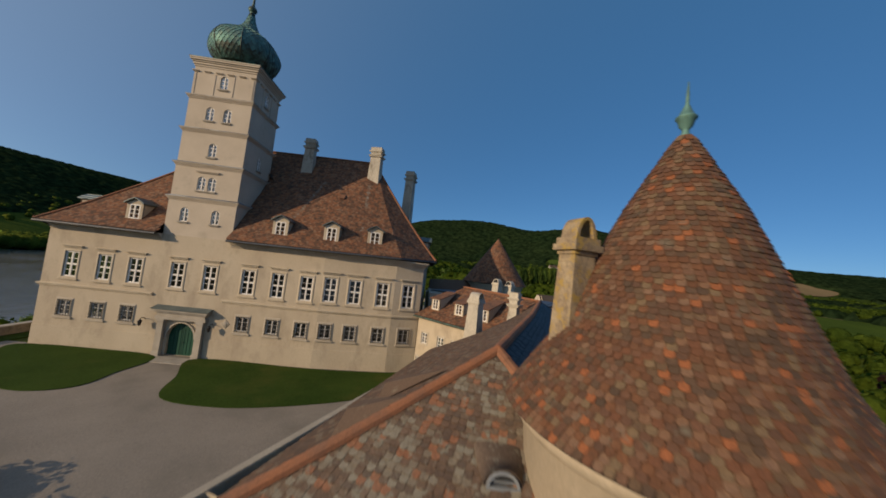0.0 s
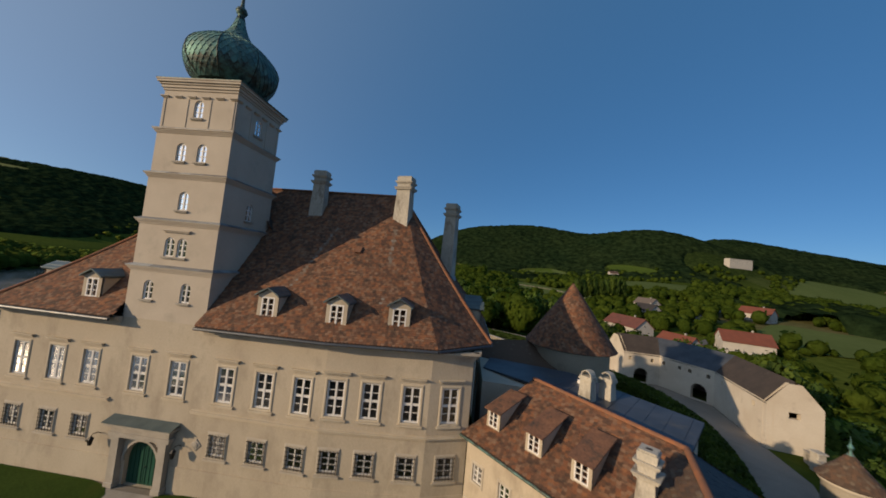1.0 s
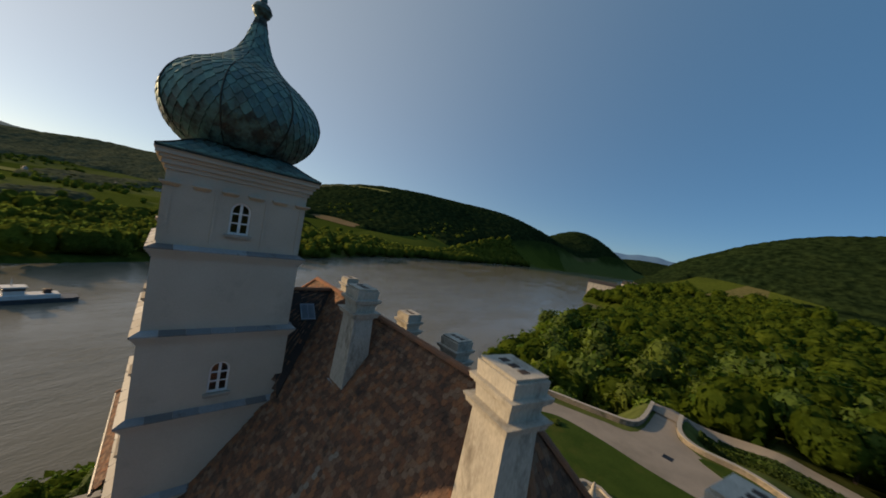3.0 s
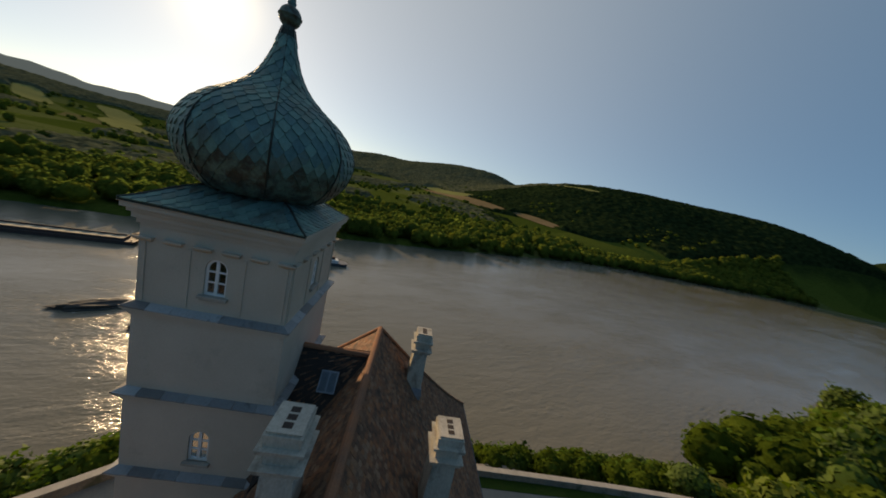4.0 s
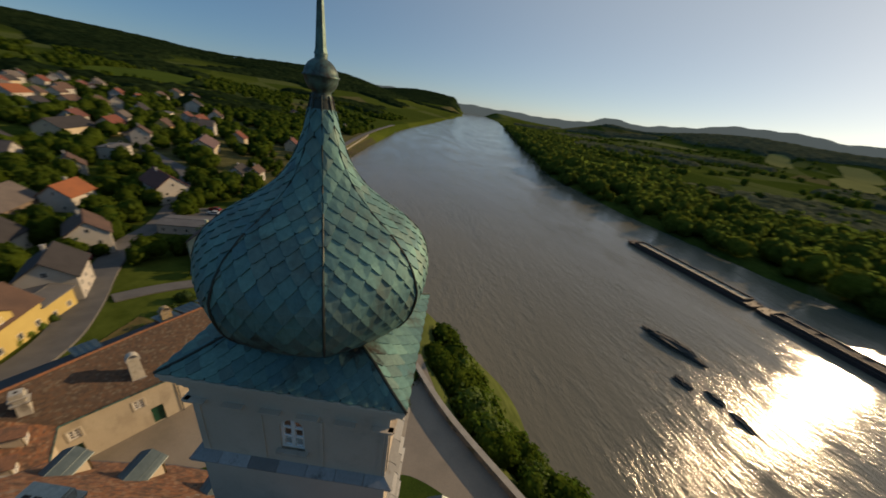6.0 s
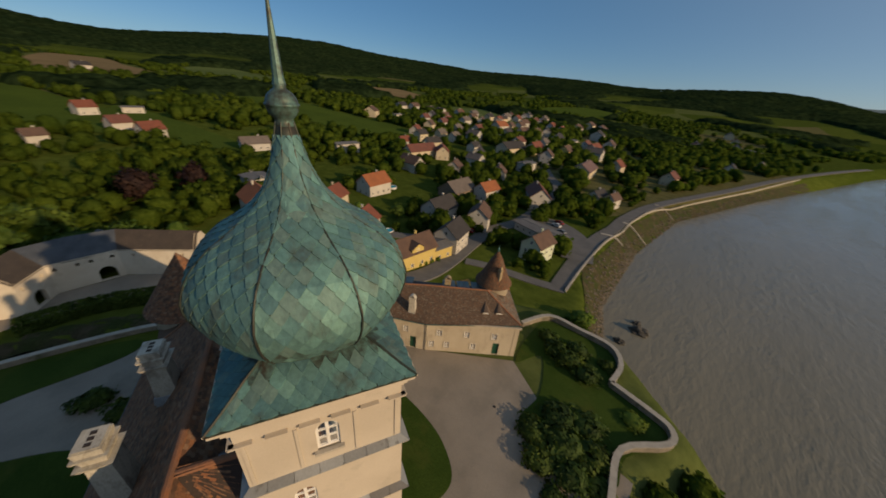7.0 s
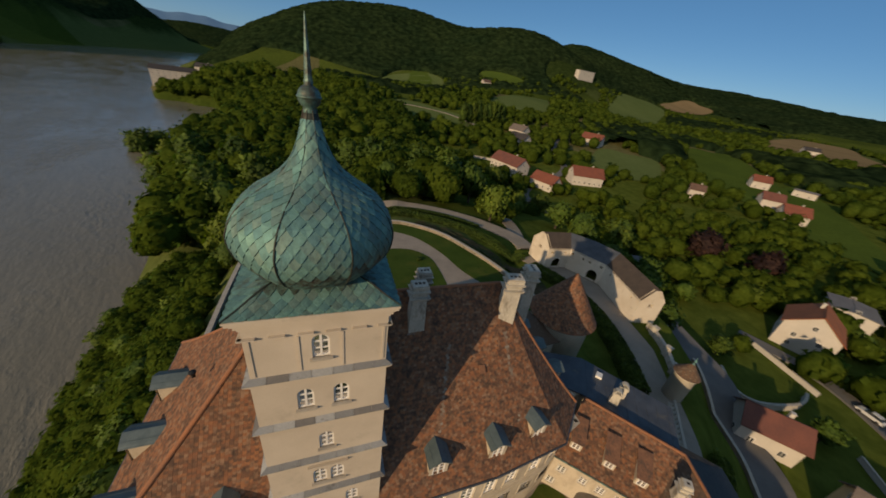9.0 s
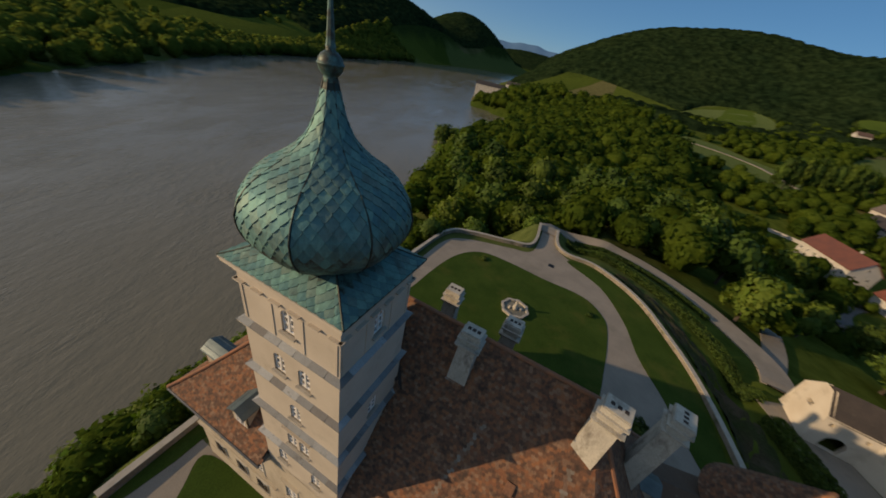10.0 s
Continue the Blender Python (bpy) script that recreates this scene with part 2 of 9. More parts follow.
M_RUBBLE = surface("rubble_stone_wall", (0.27, 0.225, 0.17), (0.18, 0.155, 0.12), 1.0, 7, 0.95, 0.08, stain=(0.08, 0.09, 0.04), stain_scale=0.5, stain_at=(0.55, 0.68), grain=0.35)
M_ROCK = surface("river_rock", (0.045, 0.042, 0.038), (0.075, 0.068, 0.058), 0.4, 4, 0.85, 0.12, grain=0.3)
M_SAND = surface("shore_rubble", (0.15, 0.125, 0.085), (0.085, 0.085, 0.045), 0.15, 4, 0.95, 0.1, grain=0.35)
M_BANK = surface("dry_bank_earth", (0.055, 0.046, 0.026), (0.036, 0.05, 0.015), 0.22, 3, 0.95, 0.12, stain=(0.08, 0.063, 0.04), stain_scale=0.35, stain_at=(0.52, 0.62), grain=0.4, spec=0.05)
M_RIPRAP = surface("riprap_stone", (0.13, 0.11, 0.085), (0.095, 0.08, 0.062), 0.6, 6, 0.92, 0.03, island=[(0.12, 0.10, 0.078), (0.075, 0.065, 0.05), (0.095, 0.075, 0.055), (0.055, 0.05, 0.04)], grain=0.25)
M_RUST = surface("rust_red_barge_hull", (0.075, 0.045, 0.038), (0.05, 0.035, 0.032), 0.3, 5, 0.7, 0.01, grain=0.2)
M_COAL = surface("dark_barge_cargo", (0.06, 0.05, 0.045), (0.045, 0.04, 0.035), 0.3, 4, 0.9, 0.1, grain=0.3)
M_SHIPWHITE = surface("ship_white_paint", (0.62, 0.62, 0.60), (0.55, 0.55, 0.54), 0.5, 6, 0.5, 0.0, grain=0.06)
M_BARK = surface("tree_bark", (0.075, 0.058, 0.042), (0.05, 0.04, 0.03), 2.0, 12, 0.95, 0.03, stretch=(1, 1, 0.3), grain=0.3)
M_DARKMETAL = surface("black_iron", (0.03, 0.03, 0.03), (0.02, 0.02, 0.02), 3, 20, 0.5, 0.002, metal=0.6)


def glass_material():
    m = bpy.data.materials.new("window_glass")
    m.use_nodes = True
    b = m.node_tree.nodes["Principled BSDF"]
    b.inputs["Base Color"].default_value = (0.55, 0.60, 0.64, 1)
    b.inputs["Roughness"].default_value = 0.1
    b.inputs["IOR"].default_value = 1.5
    b.inputs["Transmission Weight"].default_value = 1.0
    return m


def leaf_material(name, colours, scale=0.12):
    m = bpy.data.materials.new(name)
    m.use_nodes = True
    nt = m.node_tree
    b = nt.nodes["Principled BSDF"]
    geo = nt.nodes.new("ShaderNodeNewGeometry")
    r = ramp_node(nt, [(i / max(1, len(colours) - 1), c) for i, c in enumerate(colours)])
    nt.links.new(geo.outputs["Random Per Island"], r.inputs[0])
    n = noise_node(nt, geo.outputs["Position"], scale, 3.0)
    g = ramp_node(nt, [(0.3, (0.6, 0.62, 0.55)), (0.7, (1.45, 1.35, 1.1))])
    nt.links.new(n, g.inputs[0])
    info = nt.nodes.new("ShaderNodeObjectInfo")
    per = ramp_node(nt, [(0.0, (0.72, 0.80, 0.8)), (0.5, (1.0, 1.0, 1.0)), (1.0, (1.35, 1.15, 0.9))])
    nt.links.new(info.outputs["Random"], per.inputs[0])
    c = mix_node(nt, "MULTIPLY", 1.0, r.outputs[0], g.outputs[0])
    c = mix_node(nt, "MULTIPLY", 1.0, c, per.outputs[0])
    nt.links.new(c, b.inputs["Base Color"])
    b.inputs["Roughness"].default_value = 0.75
    b.inputs["Specular IOR Level"].default_value = 0.25
    tr = nt.nodes.new("ShaderNodeBsdfTranslucent")
    nt.links.new(mix_node(nt, "MULTIPLY", 1.0, c, (1.1, 1.3, 0.5)), tr.inputs[0])
    ms = nt.nodes.new("ShaderNodeMixShader")
    ms.inputs[0].default_value = 0.3
    nt.links.new(b.outputs[0], ms.inputs[1])
    nt.links.new(tr.outputs[0], ms.inputs[2])
    nt.links.new(ms.outputs[0], nt.nodes["Material Output"].inputs[0])
    return m


def canopy_material(name, a, b_, c_):
    """Closed crowns far off: leafy grain and strong relief."""
    m = bpy.data.materials.new(name)
    m.use_nodes = True
    nt = m.node_tree
    b = nt.nodes["Principled BSDF"]
    geo = nt.nodes.new("ShaderNodeNewGeometry")
    r = ramp_node(nt, [(0.0, a), (0.5, b_), (1.0, c_)])
    nt.links.new(geo.outputs["Random Per Island"], r.inputs[0])
    big = noise_node(nt, geo.outputs["Position"], 0.03, 6.0, 0.7)
    g1 = ramp_node(nt, [(0.32, (0.6, 0.68, 0.7)), (0.68, (1.4, 1.28, 1.0))])
    nt.links.new(big, g1.inputs[0])
    fine = noise_node(nt, geo.outputs["Position"], 0.9, 5.0, 0.7)
    g2 = ramp_node(nt, [(0.3, (0.6, 0.64, 0.6)), (0.72, (1.35, 1.32, 1.2))])
    nt.links.new(fine, g2.inputs[0])
    c = mix_node(nt, "MULTIPLY", 1.0, r.outputs[0], g1.outputs[0])
    c = mix_node(nt, "MULTIPLY", 1.0, c, g2.outputs[0])
    nt.links.new(c, b.inputs["Base Color"])
    b.inputs["Roughness"].default_value = 0.9
    b.inputs["Specular IOR Level"].default_value = 0.0
    bp = nt.nodes.new("ShaderNodeBump")
    bp.inputs["Strength"].default_value, bp.inputs["Distance"].default_value = 0.55, 0.8
    nt.links.new(fine, bp.inputs["Height"])
    nt.links.new(bp.outputs[0], b.inputs["Normal"])
    tr = nt.nodes.new("ShaderNodeBsdfTranslucent")
    nt.links.new(mix_node(nt, "MULTIPLY", 1.0, c, (1.5, 1.85, 2.2)), tr.inputs[0])
    ms = nt.nodes.new("ShaderNodeMixShader")
    ms.inputs[0].default_value = 0.42
    nt.links.new(b.outputs[0], ms.inputs[1])
    nt.links.new(tr.outputs[0], ms.inputs[2])
    nt.links.new(ms.outputs[0], nt.nodes["Material Output"].inputs[0])
    return m


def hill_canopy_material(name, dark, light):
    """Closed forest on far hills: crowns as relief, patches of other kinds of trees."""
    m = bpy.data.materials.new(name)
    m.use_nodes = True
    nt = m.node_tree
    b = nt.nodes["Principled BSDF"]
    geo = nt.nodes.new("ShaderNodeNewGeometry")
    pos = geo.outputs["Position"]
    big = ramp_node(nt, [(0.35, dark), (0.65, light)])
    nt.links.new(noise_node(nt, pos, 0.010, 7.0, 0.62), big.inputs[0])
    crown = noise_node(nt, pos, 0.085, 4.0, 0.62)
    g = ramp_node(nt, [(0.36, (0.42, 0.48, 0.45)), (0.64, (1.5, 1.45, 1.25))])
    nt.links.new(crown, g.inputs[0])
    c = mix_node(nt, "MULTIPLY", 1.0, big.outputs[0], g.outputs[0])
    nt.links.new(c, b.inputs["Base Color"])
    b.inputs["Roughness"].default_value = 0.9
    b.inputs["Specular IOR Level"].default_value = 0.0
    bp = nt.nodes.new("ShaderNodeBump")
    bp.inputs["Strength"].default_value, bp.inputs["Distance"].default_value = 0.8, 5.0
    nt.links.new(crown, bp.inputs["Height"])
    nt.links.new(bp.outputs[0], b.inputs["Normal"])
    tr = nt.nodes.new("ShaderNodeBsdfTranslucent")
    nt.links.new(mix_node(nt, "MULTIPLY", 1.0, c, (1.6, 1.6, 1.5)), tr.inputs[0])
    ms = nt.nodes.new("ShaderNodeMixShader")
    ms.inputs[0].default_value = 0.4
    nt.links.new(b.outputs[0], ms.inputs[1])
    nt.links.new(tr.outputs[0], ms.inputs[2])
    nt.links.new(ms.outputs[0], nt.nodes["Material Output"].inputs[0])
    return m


def country_material():
    """The ground: meadows and tilled fields in patches far off, rough grass near by."""
    m = bpy.data.materials.new("meadow_and_fields")
    m.use_nodes = True
    nt = m.node_tree
    b = nt.nodes["Principled BSDF"]
    geo = nt.nodes.new("ShaderNodeNewGeometry")
    pos = geo.outputs["Position"]
    v = nt.nodes.new("ShaderNodeTexVoronoi")
    v.inputs["Scale"].default_value = 0.0065
    warp = nt.nodes.new("ShaderNodeVectorMath")
    warp.operation = "MULTIPLY"
    warp.inputs[1].default_value = (1.0, 0.55, 0.0)
    nt.links.new(pos, warp.inputs[0])
    nt.links.new(warp.outputs[0], v.inputs["Vector"])
    sep = nt.nodes.new("ShaderNodeSeparateColor")
    nt.links.new(v.outputs["Color"], sep.inputs[0])
    r = ramp_node(nt, [(0.0, (0.054, 0.075, 0.015)), (0.3, (0.068, 0.09, 0.018)), (0.52, (0.046, 0.068, 0.013)), (0.7, (0.08, 0.10, 0.033)), (0.86, (0.105, 0.10, 0.045)), (0.93, (0.06, 0.082, 0.017))], "CONSTANT")
    nt.links.new(sep.outputs[0], r.inputs[0])
    n = noise_node(nt, pos, 0.25, 6.0, 0.65)
    g = ramp_node(nt, [(0.3, (0.65, 0.7, 0.6)), (0.7, (1.35, 1.3, 1.25))])
    nt.links.new(n, g.inputs[0])
    c = mix_node(nt, "MULTIPLY", 1.0, r.outputs[0], g.outputs[0])
    # undergrowth and brush on the hillsides
    xyz = nt.nodes.new("ShaderNodeSeparateXYZ")
    nt.links.new(pos, xyz.inputs[0])
    brush = noise_node(nt, pos, 0.011, 6.0, 0.6)
    add = nt.nodes.new("ShaderNodeMath")
    add.operation = "MULTIPLY_ADD"
    add.inputs[1].default_value, add.inputs[2].default_value = 90.0, -45.0
    nt.links.new(brush, add.inputs[0])
    up = nt.nodes.new("ShaderNodeMath")
    up.operation = "ADD"
    nt.links.new(add.outputs[0], up.inputs[0])
    nt.links.new(xyz.outputs[2], up.inputs[1])
    hill = nt.nodes.new("ShaderNodeMapRange")
    hill.inputs[1].default_value, hill.inputs[2].default_value = 28.0, 60.0
    nt.links.new(up.outputs[0], hill.inputs[0])
    leaf = noise_node(nt, pos, 0.16, 4.0, 0.7)
    under = ramp_node(nt, [(0.35, (0.012, 0.022, 0.006)), (0.68, (0.042, 0.062, 0.016))])
    nt.links.new(leaf, under.inputs[0])
    c = mix_node(nt, "MIX", hill.outputs[0], c, under.outputs[0])
    nt.links.new(c, b.inputs["Base Color"])
    b.inputs["Roughness"].default_value = 0.95
    b.inputs["Specular IOR Level"].default_value = 0.0
    bp = nt.nodes.new("ShaderNodeBump")
    bp.inputs["Strength"].default_value, bp.inputs["Distance"].default_value = 0.7, 0.3
    nt.links.new(n, bp.inputs["Height"])
    nt.links.new(bp.outputs[0], b.inputs["Normal"])
    return m


def water_material():
    """Silty river: ripples drawn out along the current, smoother and rougher streaks."""
    m = bpy.data.materials.new("silty_river_water")
    m.use_nodes = True
    nt = m.node_tree
    b = nt.nodes["Principled BSDF"]
    geo = nt.nodes.new("ShaderNodeNewGeometry")
    turn = nt.nodes.new("ShaderNodeMapping")
    turn.inputs["Rotation"].default_value = (0, 0, radians(-109))
    nt.links.new(geo.outputs["Position"], turn.inputs["Vector"])
    pull = nt.nodes.new("ShaderNodeVectorMath")
    pull.operation = "MULTIPLY"
    pull.inputs[1].default_value = (0.42, 1.0, 1.0)
    nt.links.new(turn.outputs[0], pull.inputs[0])
    pos = pull.outputs[0]
    n0 = noise_node(nt, pos, 0.012, 5.0, 0.6)
    r = ramp_node(nt, [(0.3, (0.150, 0.138, 0.102)), (0.7, (0.190, 0.174, 0.130))])
    nt.links.new(n0, r.inputs[0])
    nt.links.new(r.outputs[0], b.inputs["Base Color"])
    b.inputs["IOR"].default_value = 1.33
    streak = noise_node(nt, pos, 0.035, 6.0, 0.7)
    rr = nt.nodes.new("ShaderNodeMapRange")
    rr.inputs[1].default_value, rr.inputs[2].default_value, rr.inputs[3].default_value, rr.inputs[4].default_value = 0.35, 0.65, 0.06, 0.17
    nt.links.new(streak, rr.inputs[0])
    nt.links.new(rr.outputs[0], b.inputs["Roughness"])
    swirl = noise_node(nt, pos, 0.06, 7.0, 0.72)
    rip = noise_node(nt, pos, 0.45, 5.0, 0.66)
    b1 = nt.nodes.new("ShaderNodeBump")
    b1.inputs["Strength"].default_value, b1.inputs["Distance"].default_value = 0.7, 0.65
    nt.links.new(swirl, b1.inputs["Height"])
    b2 = nt.nodes.new("ShaderNodeBump")
    b2.inputs["Distance"].default_value = 0.45
    calm = nt.nodes.new("ShaderNodeMapRange")
    calm.inputs[1].default_value, calm.inputs[2].default_value, calm.inputs[3].default_value, calm.inputs[4].default_value = 0.38, 0.62, 0.12, 1.0
    nt.links.new(streak, calm.inputs[0])
    nt.links.new(calm.outputs[0], b2.inputs["Strength"])
    nt.links.new(rip, b2.inputs["Height"])
    nt.links.new(b1.outputs[0], b2.inputs["Normal"])
    nt.links.new(b2.outputs[0], b.inputs["Normal"])
    return m


M_GLASS = glass_material()
M_LEAF = leaf_material("broad_leaves", [(0.044, 0.080, 0.013), (0.062, 0.110, 0.018), (0.085, 0.135, 0.022)])
M_LEAF_LIGHT = leaf_material("light_green_leaves", [(0.06, 0.112, 0.018), (0.08, 0.138, 0.022), (0.105, 0.16, 0.03)])
M_LEAF_PURPLE = leaf_material("copper_beech_leaves", [(0.020, 0.010, 0.012), (0.034, 0.016, 0.016), (0.05, 0.024, 0.02)])
M_LEAF_HEDGE = leaf_material("clipped_hedge_leaves", [(0.030, 0.060, 0.014), (0.045, 0.082, 0.016), (0.06, 0.10, 0.02)], 0.5)
M_CANOPY = canopy_material("woodland_canopy", (0.044, 0.068, 0.011), (0.058, 0.090, 0.016), (0.076, 0.112, 0.022))
M_CANOPY_LIGHT = canopy_material("willow_canopy", (0.082, 0.108, 0.022), (0.108, 0.136, 0.028), (0.132, 0.158, 0.035))
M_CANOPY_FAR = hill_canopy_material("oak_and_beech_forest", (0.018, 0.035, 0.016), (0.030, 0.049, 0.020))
# Across the river the air's haze is mixed into the forest's base colour.
M_CANOPY_HAZED = hill_canopy_material("haze_paled_forest", (0.10, 0.118, 0.08), (0.135, 0.15, 0.10))
M_FIELD_PALE = surface("young_crop_field", (0.0978, 0.128, 0.0442), (0.0808, 0.111, 0.0357), 0.02, 0.5, 0.95, 0.1, stretch=(1, 0.35, 1), grain=0.16, spec=0.0)
M_FIELD_TAN = surface("stubble_field", (0.212, 0.153, 0.0808), (0.17, 0.128, 0.068), 0.02, 0.5, 0.95, 0.1, stretch=(1, 0.35, 1), grain=0.16, spec=0.0)
M_FIELD_GREEN = surface("bright_meadow", (0.0648, 0.0972, 0.018), (0.0522, 0.081, 0.0162), 0.03, 0.6, 0.95, 0.1, grain=0.2, spec=0.0)
M_FIELD_YELLOW = surface("yellow_green_field", (0.20, 0.205, 0.075), (0.165, 0.175, 0.065), 0.01, 0.3, 0.95, 0.1, grain=0.16, spec=0.0)
M_COUNTRY = country_material()
M_WATER = water_material()
# Far backdrop: the air's haze is put into base colour and a faint emission.
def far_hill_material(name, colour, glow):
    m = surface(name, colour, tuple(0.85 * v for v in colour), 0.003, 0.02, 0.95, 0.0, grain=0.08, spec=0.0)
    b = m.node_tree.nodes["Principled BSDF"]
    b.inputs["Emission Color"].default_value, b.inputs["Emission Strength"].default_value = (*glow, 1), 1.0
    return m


M_RIDGE_FAR = far_hill_material("painted_haze_blue_hills", (0.07, 0.12, 0.18), (0.03, 0.06, 0.11))
M_RIDGE_HAZE = far_hill_material("painted_haze_far_hills", (0.05, 0.065, 0.07), (0.075, 0.092, 0.096))
HW_DARK = surface("dark_roof_window", (0.03, 0.033, 0.036), (0.045, 0.048, 0.052), 0.5, 4, 0.15, 0.0, grain=0.1, spec=0.5)
M_INSIDE = surface("dim_room_wall", (0.34, 0.31, 0.27), (0.28, 0.26, 0.23), 0.5, 6, 0.9, 0.0)


# ---- building helpers ----
class Shape:
    """Vertices and faces of one mesh, gathered piece by piece."""

    def __init__(self):
        self.v, self.f = [], []

    def add(self, verts, faces, m=None):
        n = len(self.v)
        self.v += [tuple(m @ Vector(p)) if m is not None else tuple(p) for p in verts]
        self.f += [tuple(i + n for i in f) for f in faces]
        return self

    def box(self, x0, x1, y0, y1, z0, z1, m=None, cut=0.0):
        """A box; cut chamfers its four upright and its top edges."""
        if not cut:
            v = [(x, y, z) for z in (z0, z1) for x, y in ((x0, y0), (x1, y0), (x1, y1), (x0, y1))]
            return self.add(v, [(3, 2, 1, 0), (4, 5, 6, 7), (0, 1, 5, 4), (1, 2, 6, 5), (2, 3, 7, 6), (3, 0, 4, 7)], m)
        c = cut
        ring = [(x0 + c, y0), (x1 - c, y0), (x1, y0 + c), (x1, y1 - c), (x1 - c, y1), (x0 + c, y1), (x0, y1 - c), (x0, y0 + c)]
        top = [(min(max(x, x0 + c), x1 - c), min(max(y, y0 + c), y1 - c)) for x, y in ring]
        return self.loops([[(x, y, z0) for x, y in ring], [(x, y, z1 - c) for x, y in ring], [(x, y, z1) for x, y in top]], m)

    def loops(self, rings, m=None, closed=True, cap=True):
        """Skin between rings of equal length, bottom ring first and counter-clockwise from above."""
        k = len(rings[0])
        v = [p for r in rings for p in r]
        f = []
        for a in range(len(rings) - 1):
            for i in range(k if closed else k - 1):
                j = (i + 1) % k
                f.append((a * k + i, a * k + j, (a + 1) * k + j, (a + 1) * k + i))
        if cap:
            f += [tuple(reversed(range(k))), tuple((len(rings) - 1) * k + i for i in range(k))]
        return self.add(v, f, m)

    def prism(self, poly, z0, z1, m=None):
        return self.loops([[(x, y, z0) for x, y in poly], [(x, y, z1) for x, y in poly]], m)

    def lathe(self, profile, n=24, m=None, phase=0.0, cap=True):
        """profile: (radius, z), bottom first."""
        return self.loops([[(r * math.cos(phase + 2 * math.pi * i / n), r * math.sin(phase + 2 * math.pi * i / n), z) for i in range(n)] for r, z in profile], m, cap=cap)

    def tube(self, pts, r, n=8, m=None):
        """A round bar along points; r may be a list."""
        rings = []
        for i, p in enumerate(pts):
            p = Vector(p)
            d = (Vector(pts[min(i + 1, len(pts) - 1)]) - Vector(pts[max(i - 1, 0)])).normalized()
            a = d.orthogonal().normalized()
            b = d.cross(a)
            rad = r[i] if isinstance(r, (list, tuple)) else r
            rings.append([tuple(p + rad * (math.cos(2 * math.pi * k / n) * a + math.sin(2 * math.pi * k / n) * b)) for k in range(n)])
        return self.loops(rings, m)

    def mesh(self, name, mat, smooth=False):
        me = bpy.data.meshes.new(name)
        seen, index, verts = {}, [], []
        for p in self.v:
            key = (round(p[0], 4), round(p[1], 4), round(p[2], 4))
            if key not in seen:
                seen[key] = len(verts)
                verts.append(p)
            index.append(seen[key])
        faces = []
        for f in self.f:
            g = []
            for i in f:
                if not g or g[-1] != index[i]:
                    g.append(index[i])
            if len(g) > 1 and g[0] == g[-1]:
                g.pop()
            if len(g) > 2 and len(set(g)) == len(g):
                faces.append(g)
        me.from_pydata(verts, [], faces)
        me.materials.append(mat)
        if smooth:
            me.polygons.foreach_set("use_smooth", [True] * len(me.polygons))
        me.update()
        return me


def thing(name, label, category, group="", kind="", at=None):
    ob = new(name)
    ob.empty_display_size = 0.5
    if at is not None:
        ob.matrix_basis = at
    return tagged(ob, label, category, group, kind)


def put(name, mesh, parent=None, m=None, label="", kind=""):
    """One object on a mesh, under a thing or a part; m is in the parent's space."""
    ob = new(name, mesh)
    ob.parent = parent
    if m is not None:
        ob.matrix_basis = m
    return tagged(ob, label=label, kind=kind)


def part(name, shape, mat, parent=None, label="", smooth=False, kind=""):
    return put(name, shape.mesh(name, mat, smooth), parent, None, label, kind)


def array_mesh(name, verts, faces, mat, smooth=False, normals=None):
    """A big mesh from numpy arrays; all faces have the same corner count. normals: one for each vertex, for soft leaf masses."""
    me = bpy.data.meshes.new(name)
    k = faces.shape[1]
    me.vertices.add(len(verts))
    me.vertices.foreach_set("co", np.ascontiguousarray(verts, np.float32).ravel())
    me.loops.add(faces.size)
    me.loops.foreach_set("vertex_index", np.ascontiguousarray(faces, np.int32).ravel())
    me.polygons.add(len(faces))
    me.polygons.foreach_set("loop_start", np.arange(0, faces.size, k, dtype=np.int32))
    me.polygons.foreach_set("loop_total", np.full(len(faces), k, np.int32))
    if smooth:
        me.polygons.foreach_set("use_smooth", np.ones(len(faces), bool))
    me.materials.append(mat)
    me.update(calc_edges=True)
    me.validate()
    if normals is not None:
        me.polygons.foreach_set("use_smooth", np.ones(len(faces), bool))
        me.normals_split_custom_set_from_vertices(np.ascontiguousarray(normals, np.float32))
    return me


def at_wall(a, b, u, z, out=0.0):
    """The pose on the outside of a wall from a to b (outside is to the right of the way): x along it, -y outwards."""
    d = Vector((b[0] - a[0], b[1] - a[1])).normalized()
    return pose(a[0] + d.x * u + d.y * out, a[1] + d.y * u - d.x * out, z, 0, 0, math.degrees(math.atan2(d.y, d.x)))


